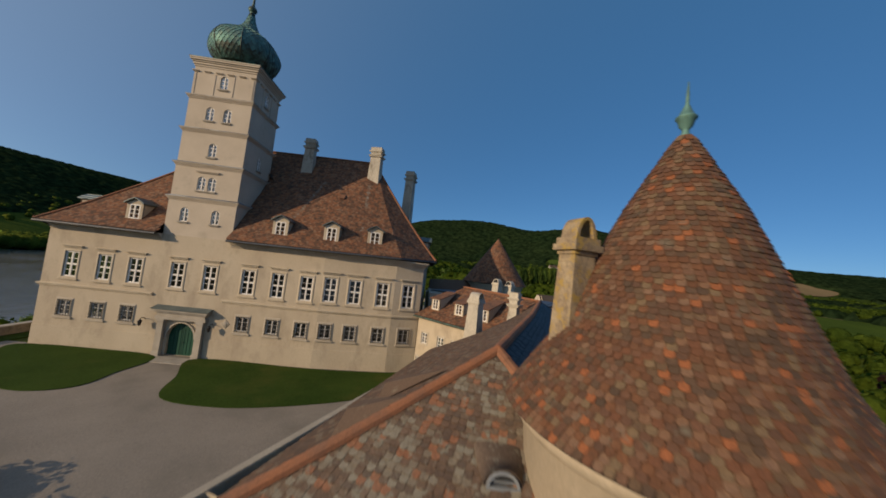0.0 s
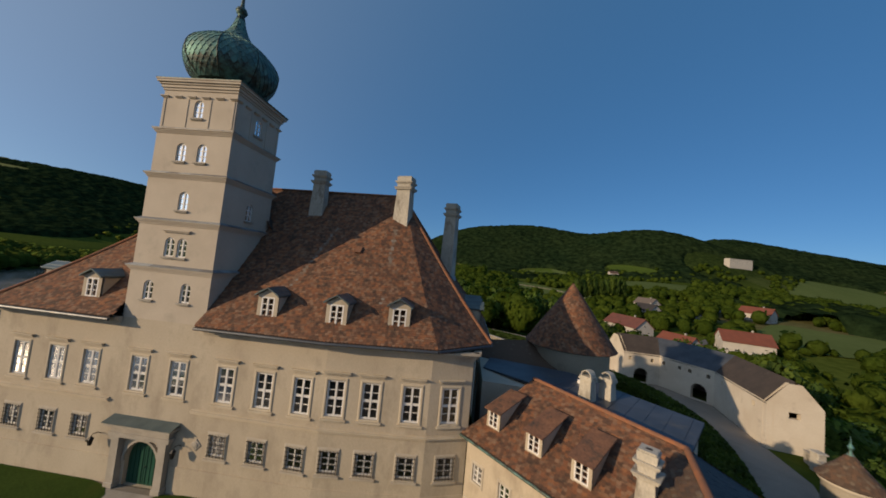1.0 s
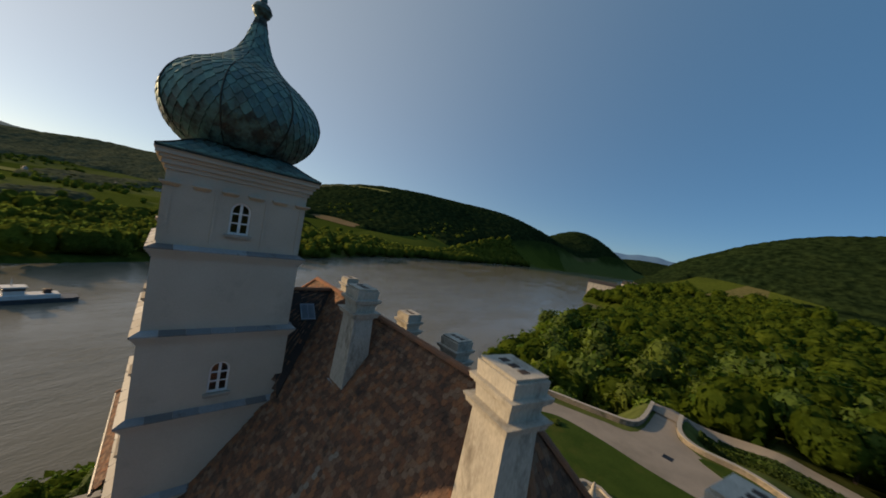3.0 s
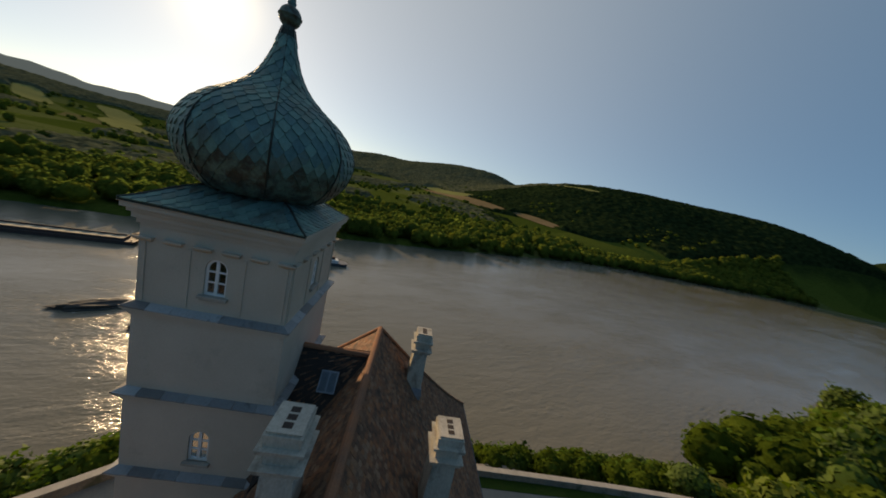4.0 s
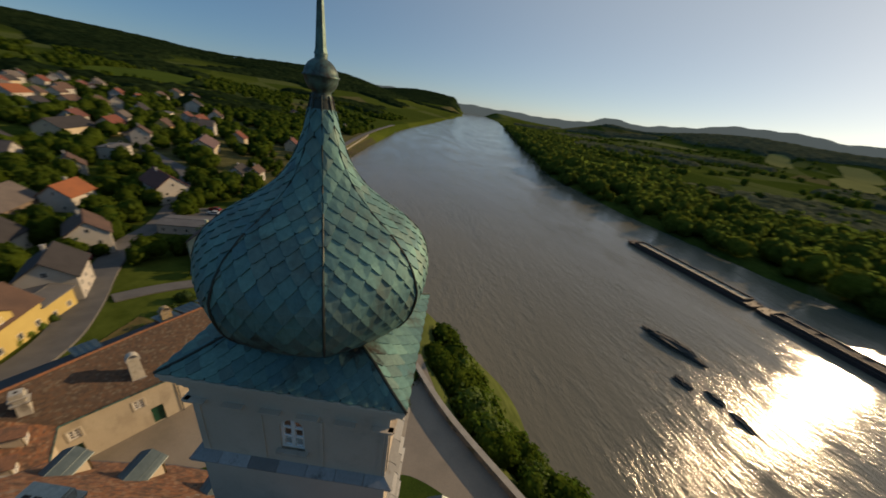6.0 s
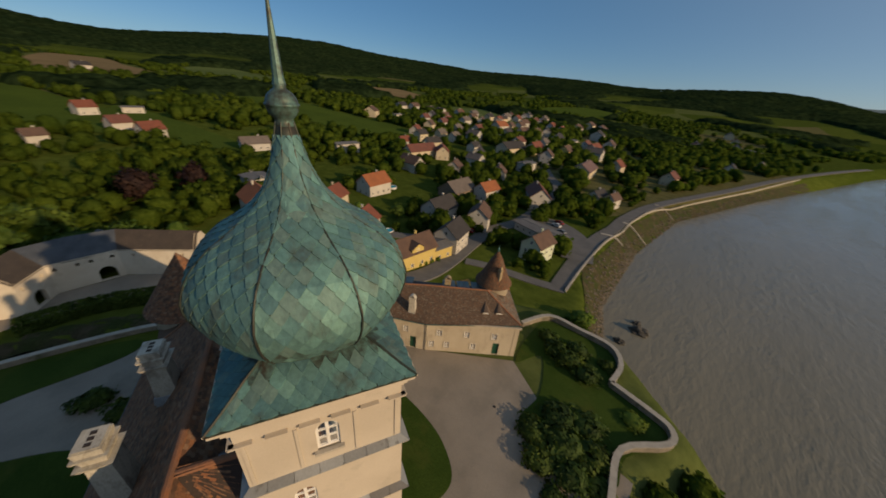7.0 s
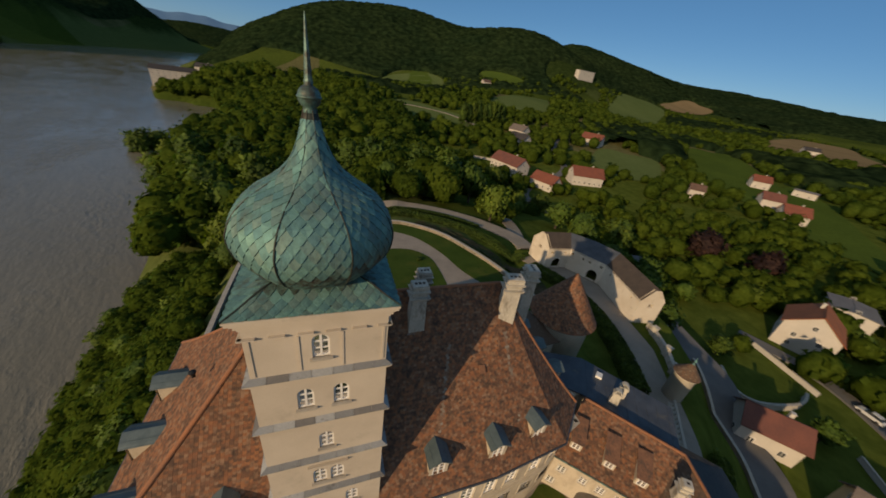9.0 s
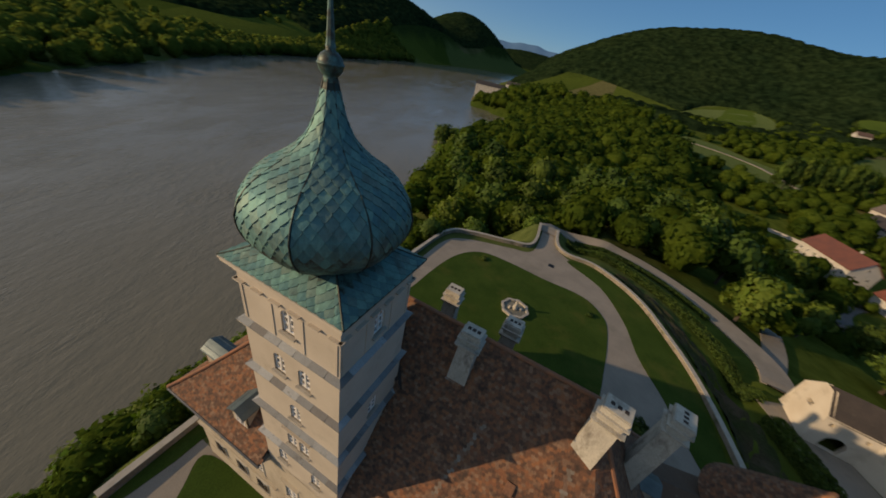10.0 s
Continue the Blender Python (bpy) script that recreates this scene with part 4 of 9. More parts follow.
def curve(points, n=8, closed=False):
    """A smooth line through plan points."""
    p = [Vector((*q, 0)) if len(q) == 2 else Vector(q) for q in points]
    k = len(p)
    out = []
    for i in range(k if closed else k - 1):
        a, b = p[i], p[(i + 1) % k]
        pa = p[(i - 1) % k] if closed or i > 0 else a
        pb = p[(i + 2) % k] if closed or i < k - 2 else b
        for j in range(n):
            t = j / n
            out.append(0.5 * ((2 * a) + (b - pa) * t + (2 * pa - 5 * a + 4 * b - pb) * t * t + (3 * a - pa - 3 * b + pb) * t ** 3))
    if not closed:
        out.append(p[-1])
    return [(v.x, v.y) if len(points[0]) == 2 else (v.x, v.y, v.z) for v in out]


def ribbon(name, points, width, mat, label, category, lift=0.06, across=3, n=10):
    """A road draped over the ground."""
    pts = curve(points, n)
    v, f = [], []
    for i, p in enumerate(pts):
        q, r = pts[max(0, i - 1)], pts[min(len(pts) - 1, i + 1)]
        d = Vector((r[0] - q[0], r[1] - q[1])).normalized()
        for k in range(across + 1):
            o = (k / across - 0.5) * width
            x, y = p[0] + d.y * o, p[1] - d.x * o
            v.append((x, y))
    hs = height([a[0] for a in v], [a[1] for a in v])
    mid = [max(hs[i * (across + 1):(i + 1) * (across + 1)]) for i in range(len(pts))]
    vv = [(x, y, float(mid[i // (across + 1)]) + lift) for i, (x, y) in enumerate(v)]
    w = across + 1
    for i in range(len(pts) - 1):
        for k in range(across):
            f.append((i * w + k, (i + 1) * w + k, (i + 1) * w + k + 1, i * w + k + 1))
    s = Shape().add(vv, [tuple(reversed(q)) for q in f])
    for i in range(len(pts) - 1):
        for e in (0, across):
            a, b = vv[i * w + e], vv[(i + 1) * w + e]
            s.add([a, b, (b[0], b[1], b[2] - 0.5), (a[0], a[1], a[2] - 0.5)], [(0, 1, 2, 3) if e else (3, 2, 1, 0)])
    return tagged(part(name, s, mat), label, category, kind="structure")


def low_wall(name, points, h, thick, mat, label, cap=None, base=None, n=6, z=None):
    """A parapet along a plan line, with a coping; base is how far it reaches below."""
    pts = curve(points, n)
    s, c = Shape(), Shape()
    zs = [z if z is not None else float(v) for v in height([p[0] for p in pts], [p[1] for p in pts])] if z is None else [z] * len(pts)
    rows = []
    for i, p in enumerate(pts):
        q, r = pts[max(0, i - 1)], pts[min(len(pts) - 1, i + 1)]
        d = Vector((r[0] - q[0], r[1] - q[1])).normalized()
        rows.append((p, Vector((d.y, -d.x)), zs[i]))
    for half, lo, hi, sh in ((thick / 2, -(base or 0.3), h, s), (thick / 2 + 0.05, h, h + 0.09, c)):
        rings = []
        for p, o, zz in rows:
            rings.append([(p[0] + o.x * half, p[1] + o.y * half, zz + lo), (p[0] + o.x * half, p[1] + o.y * half, zz + hi), (p[0] - o.x * half, p[1] - o.y * half, zz + hi), (p[0] - o.x * half, p[1] - o.y * half, zz + lo)])
        sh.loops(rings)
    ob = thing(name, label, "wall", kind="structure")
    part("wall_body", s, mat, ob)
    part("coping", c, cap or M_STONE, ob)
    return ob


# castle terrace: courtyard, lawns, paths
sheet("courtyard", [(-14.5, -9), (-7, -16), (-2.5, -26), (7.5, -23), (14.4, -23.8), (20.4, -13), (24.7, -6.6), (29, -2), (24, 3), (19, -0.8), (10.6, -2.4), (-14.5, -2.4)], 0.02, M_GRAVEL, "pale gravel courtyard before the castle", "courtyard", 0.04)
sheet("lawn", curve([(1.75, -2.75), (2.9, -6.6), (4.2, -9.6), (7.2, -10.3), (10.5, -9.8), (15, -8.0), (18.6, -5.4), (20.8, -3.3), (19.15, -1.25), (16.7, -2.05), (10.6, -2.75)], 5, True), 0.07, M_LAWN, "mown green lawn below the facade", "lawn", 0.1)
sheet("lawn", curve([(-1.75, -2.75), (-0.9, -6.8), (-1.0, -9.3), (-3.5, -10.2), (-8.0, -8.4), (-10.6, -5.2), (-11.0, -2.75)], 5, True), 0.07, M_LAWN, "mown green lawn beside the castle door path", "lawn", 0.1)
sheet("lawn", curve([(14.2, -24.0), (13.8, -28.2), (9.0, -24.0), (7.3, -19.6), (4.8, -18.6), (1.0, -19.2), (-2.2, -23.5), (-0.5, -27.5), (-1.2, -33.8), (2, -34.6), (6.5, -33.6), (10.5, -38.3), (19, -34.6), (18, -29.5)], 4, True), 0.07, M_LAWN, "garden lawn on the bastion with clipped bushes", "lawn", 0.1)
sheet("lawn", curve([(-14.2, -8.5), (-14.3, 10), (-14.2, 30), (-13.2, 30), (-13.1, 10), (-12.9, -4.5)], 3, True), 0.07, M_LAWN, "narrow grass strip inside the parapet", "lawn", 0.1)
sheet("garden_path", curve([(-12.9, 14.2), (-12.8, 34.5), (-12.2, 44.6), (-8.5, 48.6), (-0.5, 52), (4.2, 55), (3.8, 69), (6.2, 69), (8, 61.0), (10.5, 58), (18.5, 52), (24, 44), (26, 37), (28.5, 30), (33, 20), (33, 14.2)], 5, True), 0.02, M_GRAVEL, "pale gravel path round the garden lawn", "path", 0.04)
sheet("lawn", curve([(-9.2, 15.2), (-9.6, 28.5), (-8.4, 40), (-4.8, 45.6), (1.2, 46.4), (8.3, 45.8), (15.8, 45.6), (19.6, 42.4), (20.6, 38.4), (20.5, 30.5), (19.5, 22), (15, 16), (6, 14.9)], 5, True), 0.07, M_LAWN, "mown garden lawn round the fountain", "lawn", 0.1)
sheet("lawn", curve([(11.4, 56.2), (18.6, 51.3), (23, 43.5), (25.2, 36), (28.2, 30), (31.5, 22), (34.4, 22), (33.2, 34.5), (29.6, 43.6), (24.6, 52), (17, 57.6)], 5, True), 0.07, M_LAWN, "strip of lawn along the garden wall", "lawn", 0.1)
low_wall("garden_wall", [(2.6, 69), (3.4, 57), (-1.2, 53.8), (-8.6, 51.2), (-13.2, 47.6), (-14.4, 36), (-14.6, 10), (-14.6, -8.6)], 0.75, 0.5, M_RUBBLE, "long low stone parapet above the river slope", base=4.0, z=0.0)
low_wall("garden_wall", [(7.0, 69), (8.2, 61.5), (11, 58.6), (17.2, 58.4), (25, 52.6), (29.8, 44.2), (33.4, 35), (36, 22), (35.4, 15)], 0.65, 0.55, M_RUBBLE, "curved stone retaining wall of the castle garden", base=4.0, z=0.0)
low_wall("bastion_wall", [(-14.4, -8.8), (-7.2, -16.2), (-2.6, -22.5), (0.1, -27.2), (-1.5, -32.6), (-0.4, -34.6), (2.2, -34.4), (6.6, -33.4)], 0.8, 0.55, M_RUBBLE, "rubble stone bastion parapet above the river", base=5.0, z=0.0, n=4)
low_wall("bastion_wall", [(6.6, -33.4), (8.2, -37.2), (11.3, -38.9), (15.7, -37.0), (19.8, -34.7), (19.9, -29.2)], 0.8, 0.55, M_RUBBLE, "rubble stone bastion parapet with an inner corner", base=5.0, z=0.0, n=4)


# ---- the castle's main house ----
K_UP = window_kit("tall_window", 1.02, 2.05, rows=4, bar=0.035, surround=0.12, hood=True, frame=0.10, depth=0.10, trim=M_TRIM)
K_LOW = window_kit("ground_window", 0.92, 1.18, rows=3, bar=0.035, surround=0.15, frame=0.08, trim=M_LOWTRIM, depth=0.10)
K_TOWER = window_kit("arched_window", 0.66, 1.2, arch=0.33, rows=3, frame=0.075, bar=0.05, depth=0.12, sill=True)
K_SMALL = window_kit("wing_window", 0.68, 0.95, rows=3, bar=0.035, surround=0.11, frame=0.07, sill=False, depth=0.10, trim=M_LOWTRIM)
K_DORMER = window_kit("dormer_window", 0.66, 0.9, rows=3, frame=0.07, sill=True, depth=0.05)

s = Shape()
for k in range(6):
    s.box(-0.5 + 0.2 * k - 0.011, -0.5 + 0.2 * k + 0.011, -0.10, -0.078, -0.06, 1.24)
    s.box(-0.56, 0.56, -0.105, -0.083, 0.02 + 0.228 * k - 0.011, 0.02 + 0.228 * k + 0.011)
for sx in (-1, 1):
    s.box(sx * 0.57 - 0.012, sx * 0.57 + 0.012, -0.1, 0.0, 0.0, 0.025)
    s.box(sx * 0.57 - 0.012, sx * 0.57 + 0.012, -0.1, 0.0, 1.15, 1.175)
GRILLE = s.mesh("window_grille", M_DARKMETAL)


def low_window(parent, m):
    w = place_window(K_LOW, parent, m)
    put("grille", GRILLE, w, None, "black wrought iron window grille")


castle = thing("castle_house", "cream plastered castle house with steep tiled roof", "castle")
W0, K1, K2, K3, E1, R0 = (-11.3, -2.45), (10.6, -2.45), (16.7, -1.75), (19.1, -0.95), (19.7, 12.9), (-11.3, 12.9)
front = [-9.3, -6.76, -4.4, -1.1, 1.48, 4.57, 7.0, 9.35]
low_front = [-9.2, -6.73, -4.45, 4.6, 7.0, 9.35]
second, third = [0.72, 2.75, 5.12], [1.28]
holes = [(x - W0[0] - 0.51, x - W0[0] + 0.51, 5.5, 7.55) for x in front] + [(x - W0[0] - 0.46, x - W0[0] + 0.46, 2.45, 3.63) for x in low_front] + [(10.2, 12.36, 0.02, 2.7, 1.25)]
s = wall_shape(Shape(), W0, K1, -0.4, 9.8, 0.6, holes)
for a, b, us in ((K1, K2, second), (K2, K3, third)):
    wall_shape(s, a, b, -0.4, 9.8, 0.6, [(u - 0.51, u + 0.51, 5.6, 7.65) for u in us] + [(u - 0.46, u + 0.46, 2.5, 3.68) for u in us], ext=(0, 0.0))
wall_shape(s, K3, E1, -0.4, 9.8, 0.6)
wall_shape(s, E1, R0, -0.4, 9.8, 0.6)
wall_shape(s, R0, W0, -0.4, 9.8, 0.6)
part("wall", s, M_PLASTER, castle)
s = Shape().prism([(-10.6, -1.8), (10.5, -1.8), (18.3, -0.3), (18.9, 12.2), (-10.6, 12.2)], 4.55, 4.75)
part("inner_floor", s, M_INSIDE, castle)
s = Shape().prism([(-10.6, 1.6), (18.5, 1.6), (18.5, 1.8), (-10.6, 1.8)], 0.0, 9.5)
part("inner_wall", s, M_INSIDE, castle)

for x in front:
    place_window(K_UP, castle, at_wall(W0, K1, x - W0[0], 5.5))
for x in low_front:
    low_window(castle, at_wall(W0, K1, x - W0[0], 2.45))
for a, b, us in ((K1, K2, second), (K2, K3, third)):
    for u in us:
        place_window(K_UP, castle, at_wall(a, b, u, 5.6))
        low_window(castle, at_wall(a, b, u, 2.5))


def moulding(s, a, b, rows, e0=0.0, e1=0.0):
    """Steps of (reach, z0, z1) along the outside of a wall."""
    length = math.dist(a, b)
    m = at_wall(a, b, 0, 0)
    for out, z0, z1 in rows:
        s.box(-e0 * out, length + e1 * out, -out, 0.02, z0, z1, m)


for a, b, e0, e1 in ((W0, (-2.72, -2.45), 1, 0), ((2.72, -2.45), K1, 0, 0.05), (K1, K2, 0.05, 0.1), (K2, K3, 0.1, 0.6)):
    s = Shape()
    moulding(s, a, b, [(0.06, 4.66, 4.73), (0.12, 4.73, 4.80), (0.17, 4.80, 4.88), (0.06, 4.88, 4.93)], e0, e1)
    part("string_course", s, M_TRIM, castle)
s = Shape()
for a, b, e0, e1 in ((W0, (-2.72, -2.45), 1, 0), ((2.72, -2.45), K1, 0, 0.05), (K1, K2, 0.05, 0.1), (K2, K3, 0.1, 0.6), (K3, E1, 0.5, 1), (E1, R0, 1, 1), (R0, W0, 1, 1)):
    moulding(s, a, b, [(0.06, 9.3, 9.42), (0.16, 9.42, 9.55), (0.30, 9.55, 9.68), (0.42, 9.68, 9.8)], e0, e1)
part("cornice", s, M_PLASTER, castle)
# plinth and quoin strips
for a, b, e1 in ((W0, (-1.95, -2.45), 0), ((1.85, -2.45), K1, 0.0), (K1, K2, 0.1), (K2, K3, 0.6)):
    s = Shape()
    moulding(s, a, b, [(0.05, -0.3, 1.55)], 0, e1)
    part("plinth", s, M_PLASTER, castle)

# portal with pilasters, entablature and arched door
portal = at_wall(W0, K1, 11.28, 0)
s = Shape()
for sx in (-1, 1):
    x0, x1 = sorted((sx * 1.22, sx * 1.82))
    s.box(x0, x1, -0.42, 0.02, 0.0, 0.35, cut=0.03)
    s.box(x0 + 0.06, x1 - 0.06, -0.36, 0.02, 0.35, 2.75)
    s.box(x0, x1, -0.42, 0.02, 2.75, 2.95)
s.box(-1.95, 1.95, -0.42, 0.02, 2.95, 3.2)
s.box(-1.86, 1.86, -0.36, 0.02, 3.2, 3.5)
s.box(-2.0, 2.0, -0.5, 0.02, 3.5, 3.62)
s.box(-2.12, 2.12, -0.62, 0.02, 3.62, 3.76)
o = put("portal", s.mesh("portal", M_STONE), castle, portal, "grey stone door surround with a cornice")
s = Shape()
s.add([(-2.2, -0.7, 3.77), (2.2, -0.7, 3.77), (2.2, 0, 3.98), (-2.2, 0, 3.98), (-2.2, -0.7, 3.8), (2.2, -0.7, 3.8), (2.2, 0, 4.02), (-2.2, 0, 4.02)], [(3, 2, 1, 0), (4, 5, 6, 7), (0, 1, 5, 4), (1, 2, 6, 5), (3, 0, 4, 7)])
put("cover_sheet", s.mesh("cover_sheet", M_DORMTIN), o, None, "green-grey sheet metal cover")
s = Shape()
for k in range(12):
    a0, a1 = math.pi * k / 12, math.pi * (k + 1) / 12
    q = [(1.22 * math.cos(a), 1.45 + 1.38 * math.sin(a)) for a in (a0, a1)] + [(1.08 * math.cos(a), 1.45 + 1.25 * math.sin(a)) for a in (a1, a0)]
    s.add([(x, -0.12, z) for x, z in q] + [(x, 0.05, z) for x, z in q], [(0, 1, 2, 3), (7, 6, 5, 4), (0, 4, 5, 1), (2, 6, 7, 3)])
put("arch_ring", s.mesh("arch_ring", M_STONE), o)
for sx in (-1, 1):
    s = Shape()
    pts = [(0.012 * sx, 0.03)] + [(sx * 1.07, 0.03)] + [(sx * 1.07 * math.cos(math.pi / 2 * k / 8), 1.45 + 1.24 * math.sin(math.pi / 2 * k / 8)) for k in range(8)] + [(0.012 * sx, 2.69)]
    if sx < 0:
        pts = pts[::-1]
    s.loops([[(x, 0.30, z) for x, z in pts], [(x, 0.24, z) for x, z in pts]])
    for k in range(4):
        x = sx * (0.14 + 0.26 * k)
        s.box(x - 0.012, x + 0.012, 0.215, 0.24, 0.1, 2.25)
    d = put("door", s.mesh("door", M_GREEN), castle, portal, "dark green leaf of the round-arched double door")
s = Shape().lathe([(0.035, 0), (0.05, 0.03), (0.02, 0.06)], 10, pose(0.12, 0.2, 1.1, 90))
put("handle", s.mesh("handle", M_DARKMETAL), d)
# door step slab
tagged(part("door_step", Shape().box(-1.6, 1.6, -4.3, -2.9, -0.02, 0.06, cut=0.02), M_STONE), "worn grey stone slab before the castle door", "step")
# wall lanterns and the stone coat of arms
for x in (-2.95, 2.35):
    lamp = thing("wall_lantern", "black wrought iron wall lantern beside the castle door", "lantern", "lanterns at the door", at=pose(x, -2.45, 2.75))
    s = Shape().tube([(0, 0, 0), (0, -0.15, 0.12), (0, -0.4, 0.16), (0, -0.5, 0.05)], 0.025, 6)
    part("bracket", s, M_DARKMETAL, lamp)
    s = Shape().lathe([(0.09, -0.45), (0.15, -0.12), (0.17, -0.1), (0.03, 0.06)], 6, pose(0, -0.5, 0))
    part("lamp_housing", s, M_DARKMETAL, lamp)
s = Shape()
s.add([(0, -0.05, -0.32), (0.3, -0.05, 0), (0, -0.05, 0.32), (-0.3, -0.05, 0), (0, 0, -0.36), (0.34, 0, 0), (0, 0, 0.36), (-0.34, 0, 0)], [(0, 1, 2, 3), (0, 4, 5, 1), (1, 5, 6, 2), (2, 6, 7, 3), (3, 7, 4, 0)])
s.lathe([(0.18, 0.0), (0.14, 0.05), (0.02, 0.07)], 8, pose(0, -0.04, 0, 90))
put("stone_relief", s.mesh("stone_relief", M_STONE), castle, pose(3.3, -2.45, 2.95), "weathered grey star-shaped stone relief")

# roof
A, B, C0, C, D, E = (-11.9, -3.15, 9.85), (10.7, -3.15, 9.95), (17.0, -2.45, 10.05), (20.15, 0.3, 10.15), (20.3, 13.5, 9.85), (-11.9, 13.5, 9.85)
RW, RE = (-2.6, 5.2, 20.05), (12.4, 4.9, 20.25)
MAIN_FACES = [slope(A, B, RE, RW), slope(B, C0, RE, RE), slope(C0, C, RE, RE), slope(C, D, RE, RE), slope(D, E, RW, RE), slope(E, A, RW, RW)]
SADDLE = [slope((0.15, 5.1, 19.9), (3.25, 2.1, 16.35), (0, 2.1, 20.0), (0, 5.1, 20.0), 0.0), slope((-3.25, 2.1, 16.35), (-0.15, 5.1, 19.9), (0, 5.1, 20.0), (0, 2.1, 20.0), 0.0)]


def beside_tower(p):
    """The front slope stops at the tower, whose wall runs on into the facade."""
    return abs(p.x) > 2.75 or p.y > 1.6


def to_tower(p):
    return Vector((math.copysign(2.76, p.x), p.y, p.z)) if p.y < 1.8 and 2.50 < abs(p.x) < 2.94 else p


main_slopes = []
for k, p in enumerate(MAIN_FACES):
    s = deck_round(Shape(), p, beside_tower, to_tower) if k == 0 else deck(Shape(), p)
    main_slopes.append(part("roof_slope", s, M_DECK, castle, "steep roof slope of mottled brown and orange clay tiles"))
saddle_slopes = [part("roof_slope", deck(Shape(), p), M_DECK, castle, "small saddle roof slope behind the tower") for p in SADDLE]
main_roof = main_slopes[0]
s = Shape()
ridge_caps(s, RW, RE)
ridge_caps(s, (0, 2.1, 20.0), (0, 5.1, 20.02))
for p, (u0, u1) in ((MAIN_FACES[3], (0, 0)), (MAIN_FACES[4], (0, 0)), (MAIN_FACES[5], (0, 0)), (MAIN_FACES[0], (0, 0))):
    for k in range(14):
        ridge_caps(s, p(u0, k / 14), p(u1, (k + 1) / 14))
put("ridge_tiles", s.mesh("ridge_tiles", M_RIDGE), main_roof, None, "orange half-round ridge tiles", "stuff")
s = Shape()
for a, b in ((A, (-2.75, -3.15, 9.85)), ((2.75, -3.15, 9.9), B), (B, C0), (C0, C), (C, D), (D, E), (E, A)):
    a, b = Vector(a), Vector(b)
    out = (b - a).cross(Vector((0, 0, 1))).normalized()
    s.tube([a + out * 0.06 - Vector((0, 0, 0.12)), b + out * 0.06 - Vector((0, 0, 0.12))], 0.085, 8)
put("gutter", s.mesh("gutter", M_TIN), castle, None, "dark sheet metal gutter")


# ---- the tower ----
tower = thing("castle_tower", "tall cream castle tower with lead-covered ledges and copper onion dome", "tower")
LEVELS = [(8.6, 12.95, 2.74, 2.43), (13.15, 15.9, 2.70, 2.38), (16.1, 18.9, 2.66, 2.33), (19.1, 21.85, 2.62, 2.28), (22.05, 24.9, 2.58, 2.22)]
# openings of each storey: front (-y), east (+x), rear (+y), west (-x): along the face from its middle, sill height
OPENINGS = [
    {"front": [(-1.35, 11.0), (1.15, 11.0)]},
    {"front": [(-0.42, 13.75), (0.42, 13.75)], "west": [(-0.6, 13.9)]},
    {"front": [(0.0, 16.7)], "east": [(0.1, 16.6)], "west": [(0.0, 16.7)]},
    {"front": [(-0.72, 19.85), (0.72, 19.85)], "west": [(-0.9, 19.9)]},
    {"front": [(0.0, 22.75)], "east": [(0.0, 22.65)], "rear": [(0.0, 22.65)], "west": [(0.0, 22.7)]},
]
SIDES = {"front": lambda hx, hy: ((-hx, -hy), (hx, -hy)), "east": lambda hx, hy: ((hx, -hy), (hx, hy)), "rear": lambda hx, hy: ((hx, hy), (-hx, hy)), "west": lambda hx, hy: ((-hx, hy), (-hx, -hy))}
for (z0, z1, hx, hy), opens in zip(LEVELS, OPENINGS):
    s = Shape()
    for side, ends in SIDES.items():
        a, b = ends(hx, hy)
        half = math.dist(a, b) / 2
        wall_shape(s, a, b, z0 - 0.2, z1 + 0.2, 0.5, [(half + u - 0.33, half + u + 0.33, z, z + 1.2, 0.33) for u, z in opens.get(side, [])])
    storey = part("storey", s, M_TOWER, tower)
    part("inner_floor", Shape().box(-hx + 0.5, hx - 0.5, -hy + 0.5, hy - 0.5, z0 - 0.2, z0 - 0.1), M_INSIDE, storey)
    for side, ends in SIDES.items():
        a, b = ends(hx, hy)
        half = math.dist(a, b) / 2
        for u, z in opens.get(side, []):
            place_window(K_TOWER, storey, at_wall(a, b, half + u, z))
